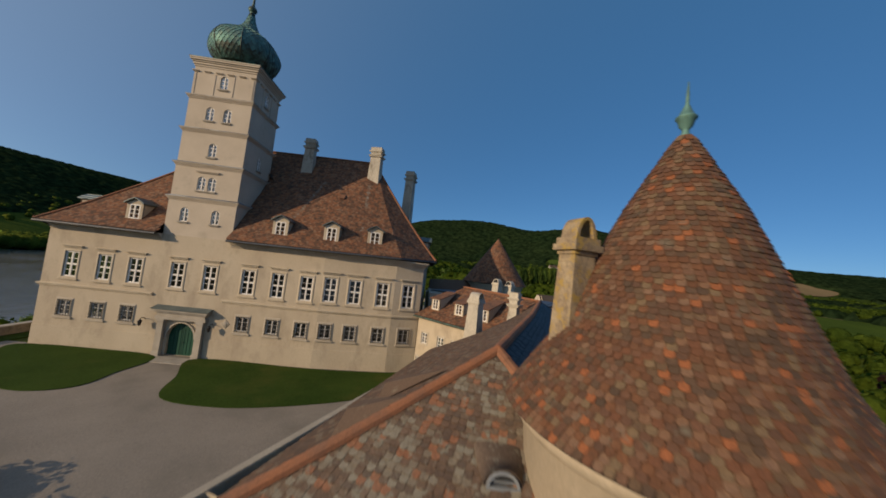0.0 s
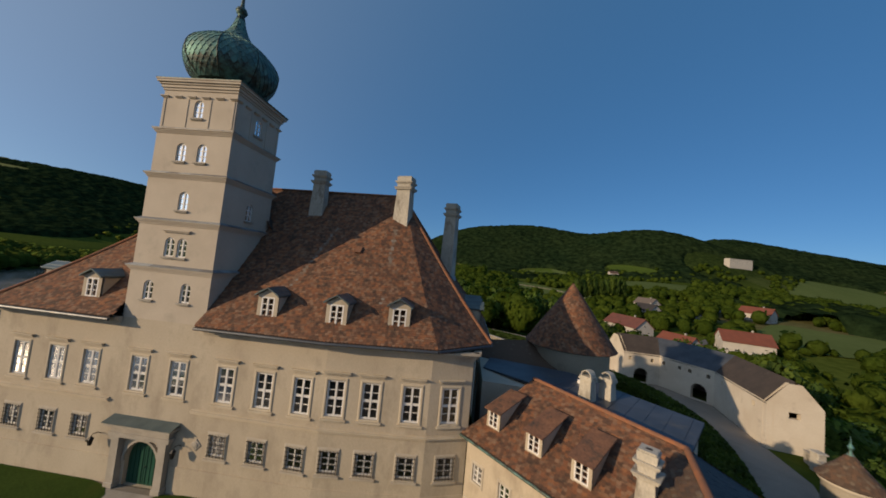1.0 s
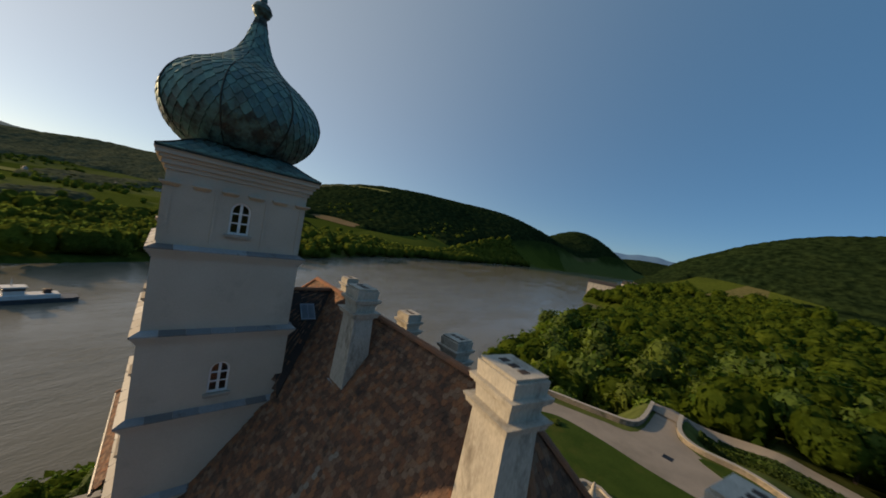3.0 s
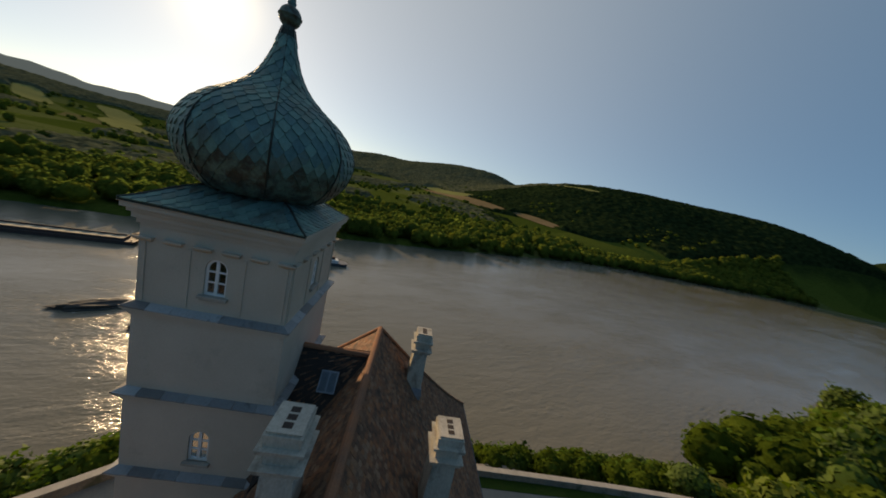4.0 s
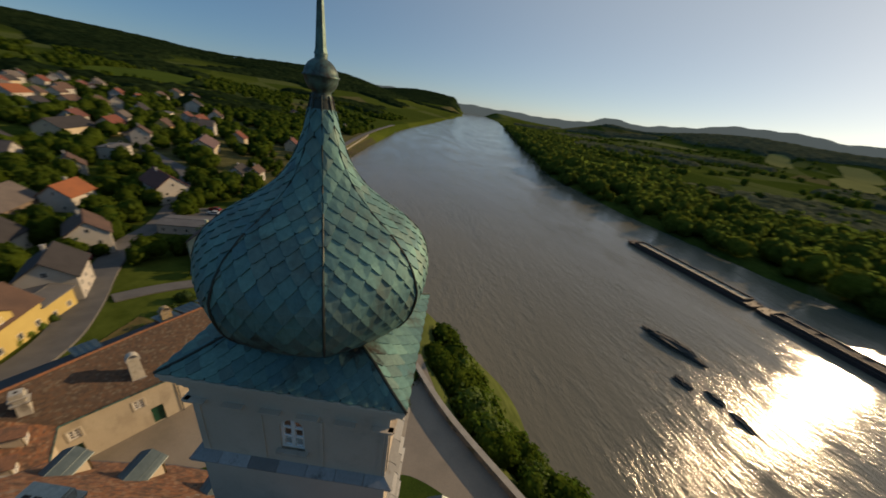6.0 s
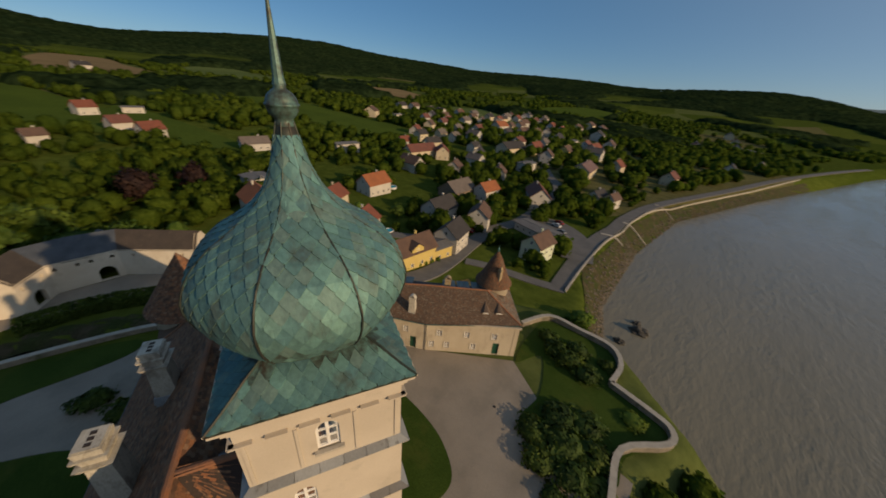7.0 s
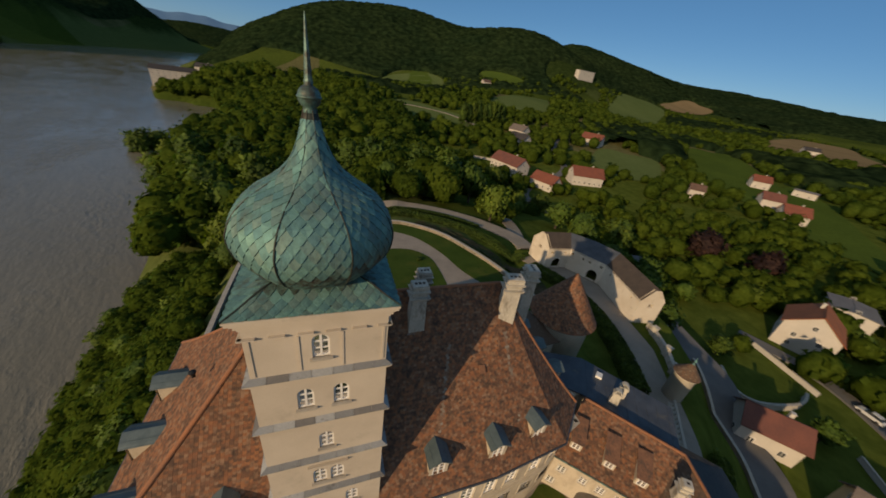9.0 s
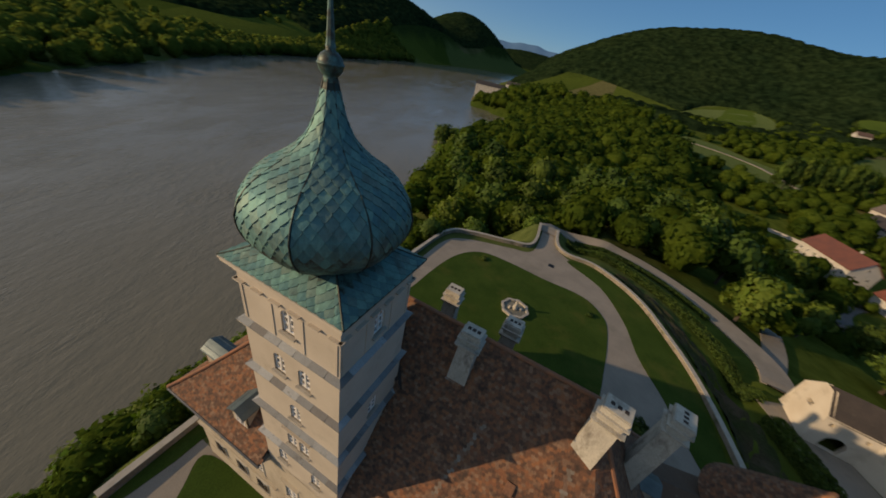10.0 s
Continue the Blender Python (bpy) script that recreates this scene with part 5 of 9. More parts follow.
# ledges between the storeys, covered with folded lead sheets
for (z0, z1, hx, hy), nxt in zip(LEVELS, LEVELS[1:]):
    s = Shape()
    for out, lo, hi in ((0.045, z1 - 0.20, z1 - 0.13), (0.085, z1 - 0.13, z1 - 0.06), (0.135, z1 - 0.06, z1 + 0.02), (0.19, z1 + 0.02, z1 + 0.10)):
        s.box(-hx - out, hx + out, -hy - out, hy + out, lo, hi)
    ledge = part("ledge", s, M_TOWER, tower)
    rng = random.Random(int(z1 * 10))
    for side, ends in SIDES.items():
        a, b = ends(nxt[2], nxt[3])
        half = math.dist(a, b) / 2
        m = at_wall(a, b, half, z1 + 0.10)
        reach = 0.215 + hx - nxt[2]
        n = 7
        for k in range(n):
            u0, u1 = -half - reach + (2 * half + 2 * reach) * k / n, -half - reach + (2 * half + 2 * reach) * (k + 1) / n
            j = rng.uniform(0, 0.012)
            i0, i1 = max(-half, u0), min(half, u1)
            q = Shape().add([(u0, -reach, 0.005 + j), (u1 - 0.012, -reach, 0.005 + j), (i1 - 0.012, 0.01, 0.13 + j), (i0, 0.01, 0.13 + j),
                             (u0, -reach, -0.03 + j), (u1 - 0.012, -reach, -0.03 + j)], [(0, 1, 2, 3), (4, 5, 1, 0), (5, 2, 1), (4, 0, 3)], m)
            q.box(u1 - 0.03, u1 + 0.005, -reach, -reach + 0.03, -0.03, 0.03 + j, m)
            put("lead_sheet", q.mesh("lead_sheet", M_LEAD_EACH), ledge)
# upper storey: thin strips, corbels and the great cornice
z0, z1, hx, hy = LEVELS[-1]
brackets = []
for side, ends in SIDES.items():
    a, b = ends(hx, hy)
    half = math.dist(a, b) / 2
    m = at_wall(a, b, half, 0)
    for u in (-half + 0.16, -0.8, 0.8, half - 0.16):
        part("wall_strip", Shape().box(u - 0.05, u + 0.05, -0.035, 0.02, z0 + 0.1, 24.0, m), M_TOWER, tower)
    for k in range(6):
        u = -half + 0.16 + (2 * half - 0.32) * k / 5
        q = Shape().loops([[(u - 0.2, -0.03, 24.02), (u + 0.2, -0.03, 24.02), (u + 0.2, 0.02, 24.02), (u - 0.2, 0.02, 24.02)], [(u - 0.27, -0.15, 24.12), (u + 0.27, -0.15, 24.12), (u + 0.27, 0.02, 24.12), (u - 0.27, 0.02, 24.12)],
                           [(u - 0.27, -0.15, 24.17), (u + 0.27, -0.15, 24.17), (u + 0.27, 0.02, 24.17), (u - 0.27, 0.02, 24.17)]], m)
        brackets.append(q)
for q in brackets:
    part("corbel", q, M_TOWER, tower)
s = Shape()
for out, lo, hi in ((0.06, 24.55, 24.7), (0.14, 24.7, 24.88), (0.22, 24.88, 25.0), (0.32, 25.0, 25.14), (0.36, 25.14, 25.22)):
    s.box(-hx - out, hx + out, -hy - out, hy + out, lo, hi)
part("cornice", s, M_TOWER, tower)
# small hood and sill round the twin window
s = Shape()
s.box(-0.95, 0.95, -2.38 - 0.16, -2.36, 15.35, 15.43)
s.box(-0.88, 0.88, -2.38 - 0.1, -2.36, 15.27, 15.35)
part("hood", s, M_TOWER, tower)

# copper skirt and onion dome, octagonal with ribs on the corners
DOME = [(1.95, 25.9), (2.25, 26.12), (2.55, 26.42), (2.8, 26.85), (2.92, 27.3), (2.93, 27.65), (2.80, 28.05), (2.55, 28.45), (2.15, 28.82), (1.64, 29.15), (1.17, 29.5), (0.84, 29.85), (0.62, 30.2), (0.46, 30.6), (0.34, 31.0), (0.26, 31.4), (0.21, 31.6)]
zs_d, rs_d = [p[1] for p in DOME], [p[0] for p in DOME]
arc = np.concatenate([[0], np.cumsum([math.dist(p, q) for p, q in zip(DOME, DOME[1:])])])


def dome_face(k):
    a0, a1 = radians(-22.5 + 45 * k), radians(22.5 + 45 * k)

    def point(u, v):
        r = float(np.interp(v * arc[-1], arc, rs_d))
        z = float(np.interp(v * arc[-1], arc, zs_d))
        p0 = Vector((r * math.cos(a0), r * math.sin(a0), z))
        p1 = Vector((r * math.cos(a1), r * math.sin(a1), z))
        p = p0.lerp(p1, u)
        bulge = 1 + 0.05 * 4 * u * (1 - u)
        return Vector((p.x * bulge, p.y * bulge, z))

    return point


s = Shape()
rings = []
for j in range(27):
    v = j / 26
    ring = []
    for k in range(8):
        f = dome_face(k)
        ring += [tuple(f(u, v)) for u in (0.0, 0.25, 0.5, 0.75)]
    rings.append([(x * 0.996, y * 0.996, z) for x, y, z in ring])
s.loops(rings)
dome = part("onion_dome", s, M_COPPER_DARK, tower, "green patinated copper onion dome", True)


def dome_half(v):
    return float(np.interp(v * arc[-1], arc, rs_d)) * math.sin(radians(22.5)) * 0.99


plates = [scales(dome_face(k), dome_half, float(arc[-1]), 0.37, 0.27, 0.0, 0.96, k) for k in range(8)]
rng = random.Random(2)
green, brown, single = [], [], []
for k in range(8):
    for q in plates[k]:
        if q[1].z < 26.42 + 0.42 * max(0.0, min(1.0, 0.5 + 0.4 * q[1].x)) + rng.uniform(0, 0.34):
            brown.append(q)
        elif k in (5, 6, 4, 7) and len(single) < 300:
            single.append(q)
        else:
            green.append(q)
for q in single:
    part("copper_plate", plate_shape([q]), M_COPPER_EACH, dome)
part("plate_cover", plate_shape(green), M_COPPER, dome, kind="stuff")
part("brown_plate_cover", plate_shape(brown), M_COPPER_BROWN, dome, "brown oxidised copper plates at the foot of the dome", kind="stuff")
for k in range(8):
    f = dome_face(k)
    pts = [f(0.0, j / 30) for j in range(31)]
    s = Shape().tube([(p.x * 1.014, p.y * 1.014, p.z) for p in pts], [0.034 - 0.014 * j / 30 for j in range(31)], 6)
    part("rib", s, M_COPPER_DARK, dome)
# hatch on the dome's south-west side
m = pose(-0.90, 0.0, 29.68, 0, 0, 180) @ pose(0, 0, 0, 0, -40, 0)
s = Shape().box(-0.10, 0.05, -0.21, 0.21, -0.20, 0.20, m, 0.0)
hatch = part("hatch", s, M_COPPER, dome, "small square copper hatch")
part("hatch_lid", Shape().box(0.05, 0.075, -0.235, 0.235, -0.21, 0.24, m), M_COPPER, hatch)
# skirt: concave pyramid from the cornice up to the dome's foot
SK = [(1.0, 25.22), (0.93, 25.3), (0.84, 25.42), (0.76, 25.55), (0.66, 25.72), (0.46, 25.93)]


def skirt_face(k):
    cs = [(2.97, -2.55), (2.97, 2.55), (-2.97, 2.55), (-2.97, -2.55)]
    (ax, ay), (bx, by) = cs[k], cs[(k + 1) % 4]
    ts = [p[0] for p in SK][::-1]

    def point(u, v):
        q = float(np.interp(v, np.linspace(0, 1, len(SK)), [p[0] for p in SK]))
        z = float(np.interp(v, np.linspace(0, 1, len(SK)), [p[1] for p in SK]))
        return Vector((ax + (bx - ax) * u, ay + (by - ay) * u, 0)) * q + Vector((0, 0, z))

    return point


s = Shape()
for k in range(4):
    deck(s, skirt_face(k), 8, 8, 0.01, 0.05)
skirt = part("dome_skirt", s, M_COPPER_DARK, tower, "flared copper roof below the dome")

def skirt_half(k):
    def half(v):
        return (2.55 if k % 2 == 0 else 2.97) * float(np.interp(v, np.linspace(0, 1, len(SK)), [p[0] for p in SK]))
    return half


skirt_plates = [q for k in range(4) for q in scales(skirt_face(k), skirt_half(k), 1.5, 0.40, 0.30, 0.0, 1.0, 20 + k)]
worn = [q for q in skirt_plates if q[1].z > 25.72 + 0.08 * math.sin(q[1].x * 3 + q[1].y * 2)]
part("plate_cover", plate_shape([q for q in skirt_plates if q not in worn]), M_COPPER, skirt, kind="stuff")
part("brown_plate_cover", plate_shape(worn), M_COPPER_BROWN, skirt, "brown oxidised copper plates below the dome", kind="stuff")
for k in range(4):
    f = skirt_face(k)
    part("rib", Shape().tube([tuple(f(0.0, j / 8) + Vector((0, 0, 0.02))) for j in range(9)], 0.04, 6), M_COPPER_DARK, skirt)
# ball and spire
s = Shape().lathe([(0.2, 31.45), (0.23, 31.52), (0.21, 31.6)] + [(0.36 * math.cos(radians(t)), 31.96 + 0.36 * math.sin(radians(t))) for t in (-56, -42, -28, -14, -4)] + [(0.385, 31.95), (0.385, 31.985)] + [(0.36 * math.cos(radians(t)), 31.96 + 0.36 * math.sin(radians(t))) for t in (6, 16, 28, 42, 58, 68)] + [(0.13, 32.34), (0.145, 32.4)], 24)
part("ball", s, M_COPPER_BROWN, tower, "brown and green patinated copper ball", True)
s = Shape().lathe([(0.145, 32.38), (0.12, 32.5), (0.085, 33.1), (0.055, 33.6), (0.03, 34.0), (0.01, 34.18)], 8)
part("spire", s, M_COPPER_BROWN, tower, "tapering copper spire")


# ---- dormers ----
def dormer_meshes():
    w, h, back = 1.02, 1.22, 2.1
    kit = {}
    s = wall_shape(Shape(), (-w / 2, 0), (w / 2, 0), 0, h, 0.12, [(w / 2 - 0.33, w / 2 + 0.33, 0.22, 1.12)])
    s.box(-w / 2, -w / 2 + 0.08, 0.1, back, 0, h)
    s.box(w / 2 - 0.08, w / 2, 0.1, back, 0, h)
    top = [(-w / 2, h), (-w / 4, h + 0.09), (0, h + 0.24), (w / 4, h + 0.09), (w / 2, h)]
    s.add([(x, 0, z) for x, z in top] + [(x, 0.12, z) for x, z in top], [(0, 1, 2, 3, 4)[::-1], (5, 6, 7, 8, 9)])
    s.box(-w / 2 - 0.04, w / 2 + 0.04, -0.05, 0.02, 0.0, 0.08)
    kit["body"] = s.mesh("dormer_body", M_PLASTER)
    s = Shape()
    rings = []
    for y in (-0.16, back * 0.5, back + 0.2):
        rings.append([((w / 2 + 0.12) * math.cos(math.pi * k / 10), y, h - 0.03 + 0.36 * (1 - abs(math.cos(math.pi * k / 10))) ** 0.8) for k in range(11)])
    s.loops(rings, closed=False, cap=False)
    rings = [[(x * 0.94, y, z - 0.05) for x, y, z in r] for r in rings]
    s.loops(rings, closed=False, cap=False)
    outer = [((w / 2 + 0.12) * math.cos(math.pi * k / 10), -0.16, h - 0.03 + 0.36 * (1 - abs(math.cos(math.pi * k / 10))) ** 0.8) for k in range(11)]
    for p, q in zip(outer, outer[1:]):
        s.add([p, q, (q[0] * 0.94, q[1], q[2] - 0.05), (p[0] * 0.94, p[1], p[2] - 0.05)], [(0, 1, 2, 3)])
    for k in range(1, 10, 2):
        c, sn = math.cos(math.pi * k / 10), (1 - abs(math.cos(math.pi * k / 10))) ** 0.8
        s.tube([((w / 2 + 0.12) * c, y, h - 0.03 + 0.36 * sn) for y in (-0.16, back + 0.2)], 0.014, 5)
    kit["dormer_roof"] = s.mesh("dormer_roof", M_DORMTIN)
    return kit


DORMER = dormer_meshes()


def dormer(parent, m):
    d = put("dormer", DORMER["body"], parent, m, "cream roof dormer with curved grey-green sheet roof")
    put("dormer_roof", DORMER["dormer_roof"], d)
    w = put("window", K_DORMER["window"], d, pose(0, 0, 0.22))
    return d


BIG = Matrix.Diagonal((1.26, 1.3, 1.34, 1))
for x, y in ((-5.3, -2.35), (6.5, -2.35), (10.8, -2.35)):
    dormer(main_roof, pose(x, y, 10.45) @ BIG)
dormer(main_roof, pose(14.45, -1.85, 10.55, 0, 0, 6) @ BIG)
for y in (-0.2, 3.6, 7.6):
    dormer(main_roof, pose(-11.1, y, 10.45, 0, 0, -90) @ BIG)
for y in (2.8, 5.6, 8.4):
    dormer(main_roof, pose(19.4, y, 10.45, 0, 0, 90) @ BIG)


# ---- chimneys ----
def chimney(x, y, z0, z1, w, d, turn, mat, label, cap="moulded", holes=3):
    """A rendered chimney stack on a roof."""
    c = thing("chimney", label, "chimney", "castle chimneys", at=pose(x, y, z0, 0, 0, turn))
    h = z1 - z0
    s = Shape()
    top = 1.15 if cap == "moulded" else 0.55
    s.loops([[(sx * (w / 2 + e), sy * (d / 2 + e), z) for sx, sy in ((-1, -1), (1, -1), (1, 1), (-1, 1))] for e, z in ((0.10, 0), (0.0, h - top))])
    part("shaft", s, mat, c)
    s = Shape()
    if cap == "moulded":
        rings = []
        for o, lo, hi in ((0.05, -1.15, -1.08), (0.15, -1.08, -0.96), (0.2, -0.96, -0.9), (0.02, -0.9, -0.62), (0.08, -0.62, -0.54), (0.16, -0.54, -0.42), (0.06, -0.42, -0.1), (0.02, -0.1, -0.02)):
            rings += [[(sx * (w / 2 + o + e), sy * (d / 2 + o + e), h + z) for sx, sy in ((-1, -1), (1, -1), (1, 1), (-1, 1))] for e, z in ((-0.03, lo), (0.0, hi))]
        s.loops(rings)
        part("cap", s, mat, c, "moulded chimney cap")
        s = Shape()
        for k in range(holes):
            u = (k - (holes - 1) / 2) * w * 0.27
            s.box(u - 0.09, u + 0.09, -0.11, 0.11, h - 0.03, h - 0.012)
        part("flue", s, M_DECK, c)
    else:
        s.loops([[(sx * (w / 2 + o), sy * (d / 2 + o), h + z) for sx, sy in ((-1, -1), (1, -1), (1, 1), (-1, 1))] for o, z in ((0.03, -0.6), (0.03, -0.53), (0.09, -0.53), (0.09, -0.42), (0.05, -0.42), (0.05, -0.3))])
        part("cap", s, mat, c)
        s = Shape()
        n = 8
        for k in range(n):
            a0, a1 = math.pi * k / n, math.pi * (k + 1) / n
            q = [(w / 2 * math.cos(a), 0.38 * math.sin(a)) for a in (a0, a1)] + [((w / 2 - 0.065) * math.cos(a), 0.32 * math.sin(a)) for a in (a1, a0)]
            s.add([(u, -d / 2, h - 0.3 + z) for u, z in q] + [(u, d / 2, h - 0.3 + z) for u, z in q], [(3, 2, 1, 0), (4, 5, 6, 7), (0, 1, 5, 4), (2, 3, 7, 6)])
        part("arched_cover", s, mat, c, "round arched chimney cover")
    s = Shape().box(-w / 2 - 0.16, w / 2 + 0.16, -d / 2 - 0.16, d / 2 + 0.16, -0.1, 0.12)
    s.loops([[(sx * (w / 2 + e), sy * (d / 2 + e), z) for sx, sy in ((-1, -1), (1, -1), (1, 1), (-1, 1))] for e, z in ((0.2, 0.12), (0.13, 0.5))])
    part("flashing", s, M_LEAD, c, "lead flashing")
    return c


chimney(5.75, 3.75, 17.3, 21.6, 0.95, 0.75, 0, M_CHIM, "weathered grey moulded chimney on the castle roof")
chimney(12.75, 3.7, 16.9, 21.6, 1.1, 0.85, -12, M_CHIM, "pale weathered moulded chimney beside the roof hip")
chimney(16.45, 6.5, 13.6, 20.3, 1.15, 0.9, 78, M_CHIM, "tall grey patched chimney on the east roof slope")
chimney(-3.0, 7.5, 16.6, 20.2, 0.8, 0.7, 0, M_CHIM, "grey moulded chimney behind the castle roof ridge")
chimney(2.9, 8.4, 15.6, 19.6, 0.95, 0.8, 0, M_CHIM, "weathered moulded chimney on the garden side of the roof")
chimney(7.35, 7.7, 16.4, 19.9, 0.95, 0.8, 0, M_CHIM, "grey moulded chimney on the garden side of the roof")
# roof light on the small saddle roof beside the tower, vent and hook on the ridge
m = Matrix.Translation(Vector((0.82, 3.65, 19.07))) @ pose(0, 0, 0, 0, 48.3, 0)
light = part("roof_light", Shape().box(-0.42, 0.42, -0.34, 0.34, 0.0, 0.1, m), M_LEAD, saddle_slopes[0], "small two-pane roof light with lead frame")
for y0 in (-0.29, 0.03):
    part("pane", Shape().box(-0.36, 0.36, y0, y0 + 0.26, 0.1, 0.112, m), M_GLASS, light)
part("ridge_vent", Shape().lathe([(0.11, 0), (0.11, 0.3), (0.2, 0.33), (0.2, 0.42), (0.03, 0.5)], 12, pose(-7.6, 4.6, 15.2)), M_DARKMETAL, main_slopes[5], "dark round roof vent")
part("snow_vent", Shape().box(-0.22, 0.22, -0.3, 0.3, 0.0, 0.16, Matrix.Translation(MAIN_FACES[0](0.93, 0.56)) @ pose(0, 0, 0, 48, 0, 0)), M_TILE_PLAIN, main_slopes[0], "small raised vent tile")


# ---- gate wing and south wing ----
wing = thing("castle_wing", "low cream castle wing with dark tiled roof and gate passage", "castle wing")
G0, G1 = (19.15, -1.0), (24.7, -6.6)
V1, V2 = (20.4, -13.0), (15.15, -24.35)
EAVE = 5.15
glen = math.dist(G0, G1)
gate_wins, gate_low = [0.95, 2.85, 4.35, 5.85], [0.55]
s = wall_shape(Shape(), G0, G1, -0.3, EAVE, 0.6, [(u - 0.34, u + 0.34, 2.75, 3.7) for u in gate_wins] + [(u - 0.34, u + 0.34, 0.55, 1.5) for u in gate_low] + [(3.0, 7.2, -0.3, 2.35, 1.15)])
w1, w2 = math.dist(G1, V1), math.dist(V1, V2)
up1, up2, low2 = [1.1, 5.0], [1.9, 5.6, 9.3], [0.9, 3.0, 6.6]
s2 = [(u - 0.34, u + 0.34, 2.75, 3.7) for u in up1] + [(0.35, 1.3, 0.0, 2.05), (5.6, 6.5, 0.0, 2.05)]
wall_shape(s, G1, V1, -0.3, EAVE, 0.6, s2)
wall_shape(s, V1, V2, -0.3, EAVE, 0.6, [(u - 0.34, u + 0.34, 2.75, 3.7) for u in up2] + [(u - 0.34, u + 0.34, 0.75, 1.7) for u in low2] + [(9.3, 10.2, 0.0, 2.1)])
V3, O1, O2, O3 = (23.0, -27.4), (27.8, -17.0), (33.4, -6.2), (24.6, 4.4)
wall_shape(s, V2, V3, -3.0, EAVE, 0.6)
wall_shape(s, V3, O1, -6.0, EAVE, 0.6)
wall_shape(s, O1, O2, -6.0, EAVE, 0.6)
gate_out = math.dist(O2, O3)
wall_shape(s, O2, O3, -6.0, EAVE, 0.6, [(3.2, 7.4, -0.3, 2.35, 1.15)])
part("wall", s, M_PLASTER, wing)
for u in gate_wins:
    place_window(K_SMALL, wing, at_wall(G0, G1, u, 2.75))
for u in gate_low:
    place_window(K_SMALL, wing, at_wall(G0, G1, u, 0.55))
for a, b, us, z in ((G1, V1, up1, 2.75), (V1, V2, up2, 2.75), (V1, V2, low2, 0.75)):
    for u in us:
        place_window(K_SMALL, wing, at_wall(a, b, u, z))
for a, b, u, w in ((G1, V1, 0.825, 0.95), (G1, V1, 6.05, 0.9), (V1, V2, 9.75, 0.9)):
    s = Shape().box(-w / 2, w / 2, 0.2, 0.26, 0.0, 2.08)
    for k in (-1, 1):
        s.box(k * w * 0.23 - w * 0.17, k * w * 0.23 + w * 0.17, 0.175, 0.2, 0.15, 0.95)
        s.box(k * w * 0.23 - w * 0.17, k * w * 0.23 + w * 0.17, 0.175, 0.2, 1.1, 1.95)
    d = put("door", s.mesh("wing_door", M_GREEN), wing, at_wall(a, b, u, 0), "dark green wooden door")
    put("handle", Shape().box(w / 2 - 0.12, w / 2 - 0.08, 0.13, 0.18, 1.0, 1.12).mesh("wing_handle", M_DARKMETAL), d)
# passage vault walls
d = (Vector(G1) - Vector(G0)).normalized()
s = Shape()
m = at_wall(G0, G1, 0, 0)
s.box(2.7, 3.0, 0.6, 8.4, -0.3, 3.2, m).box(7.2, 7.5, 0.6, 8.4, -0.3, 3.2, m).box(2.7, 7.5, 0.6, 8.4, 2.4, 2.7, m)
part("passage", s, M_WHITEWALL, wing)
s = Shape()
for a, b, e0, e1 in ((G0, G1, 0, -1), (G1, V1, -1, 0.1), (V1, V2, 0.0, 1)):
    moulding(s, a, b, [(0.06, 4.75, 4.85), (0.12, 4.85, 5.0), (0.2, 5.0, 5.13)], e0, e1)
part("cornice", s, M_PLASTER, wing)

# roofs
GI, GE = (28.6, -5.1, 7.75), (23.3, 1.6, 7.9)
WM, WS = (24.5, -14.6, 7.75), (20.85, -22.2, 7.7)
eo = 0.38
g0e, g1e = (18.7, -1.15, EAVE), (24.1, -6.85, EAVE)
v1e, v2e = (19.8, -12.8, EAVE), (15.45, -24.7, EAVE)
v3e, o1e, o2e, o3e = (23.2, -28.0, EAVE), (28.3, -17.2, EAVE), (34.0, -6.2, EAVE), (24.9, 4.9, EAVE)
GATE_FACES = [slope(g0e, g1e, GI, GE, 0.02), slope(o2e, o3e, GE, GI, 0.02)]
WING_FACES = [slope(g1e, v1e, WM, GI, 0.02), slope(v1e, v2e, WS, WM, 0.02), slope(v2e, v3e, WS, WS, 0.02), slope(v3e, o1e, WM, WS, 0.02), slope(o1e, o2e, GI, WM, 0.02)]
gate_slopes = [part("roof_slope", deck(Shape(), p, 8, 6), M_DECK, wing, "mottled brown tiled roof slope") for p in GATE_FACES]
wing_slopes = [part("roof_slope", deck(Shape(), p, 8, 6), M_DECK, wing, "dark brown tiled roof slope") for p in WING_FACES]
wing_roof = wing_slopes[1]
s = Shape()
for p, q in ((GE, GI), (GI, WM), (WM, WS)):
    ridge_caps(s, p, q)
for f, u in ((WING_FACES[2], 0.0), (WING_FACES[2], 1.0)):
    for k in range(8):
        ridge_caps(s, f(u, k / 8), f(u, (k + 1) / 8))
put("ridge_tiles", s.mesh("ridge_tiles", M_RIDGE), wing_roof, None, "orange half-round ridge tiles", "stuff")
s = Shape()
for a, b in ((g0e, g1e), (g1e, v1e), (v1e, v2e), (v2e, v3e)):
    a, b = Vector(a), Vector(b)
    out = (b - a).cross(Vector((0, 0, 1))).normalized()
    s.tube([a + out * 0.05 - Vector((0, 0, 0.1)), b + out * 0.05 - Vector((0, 0, 0.1))], 0.07, 8)
put("gutter", s.mesh("gutter", M_COPPER_BROWN), wing, None, "dark sheet metal gutter")
s = Shape().tube([(20.25, -13.05, 4.8), (20.25, -13.05, 0)], 0.05, 8)
put("downpipe", s.mesh("downpipe", M_TIN), wing, None, "dark metal rain pipe")


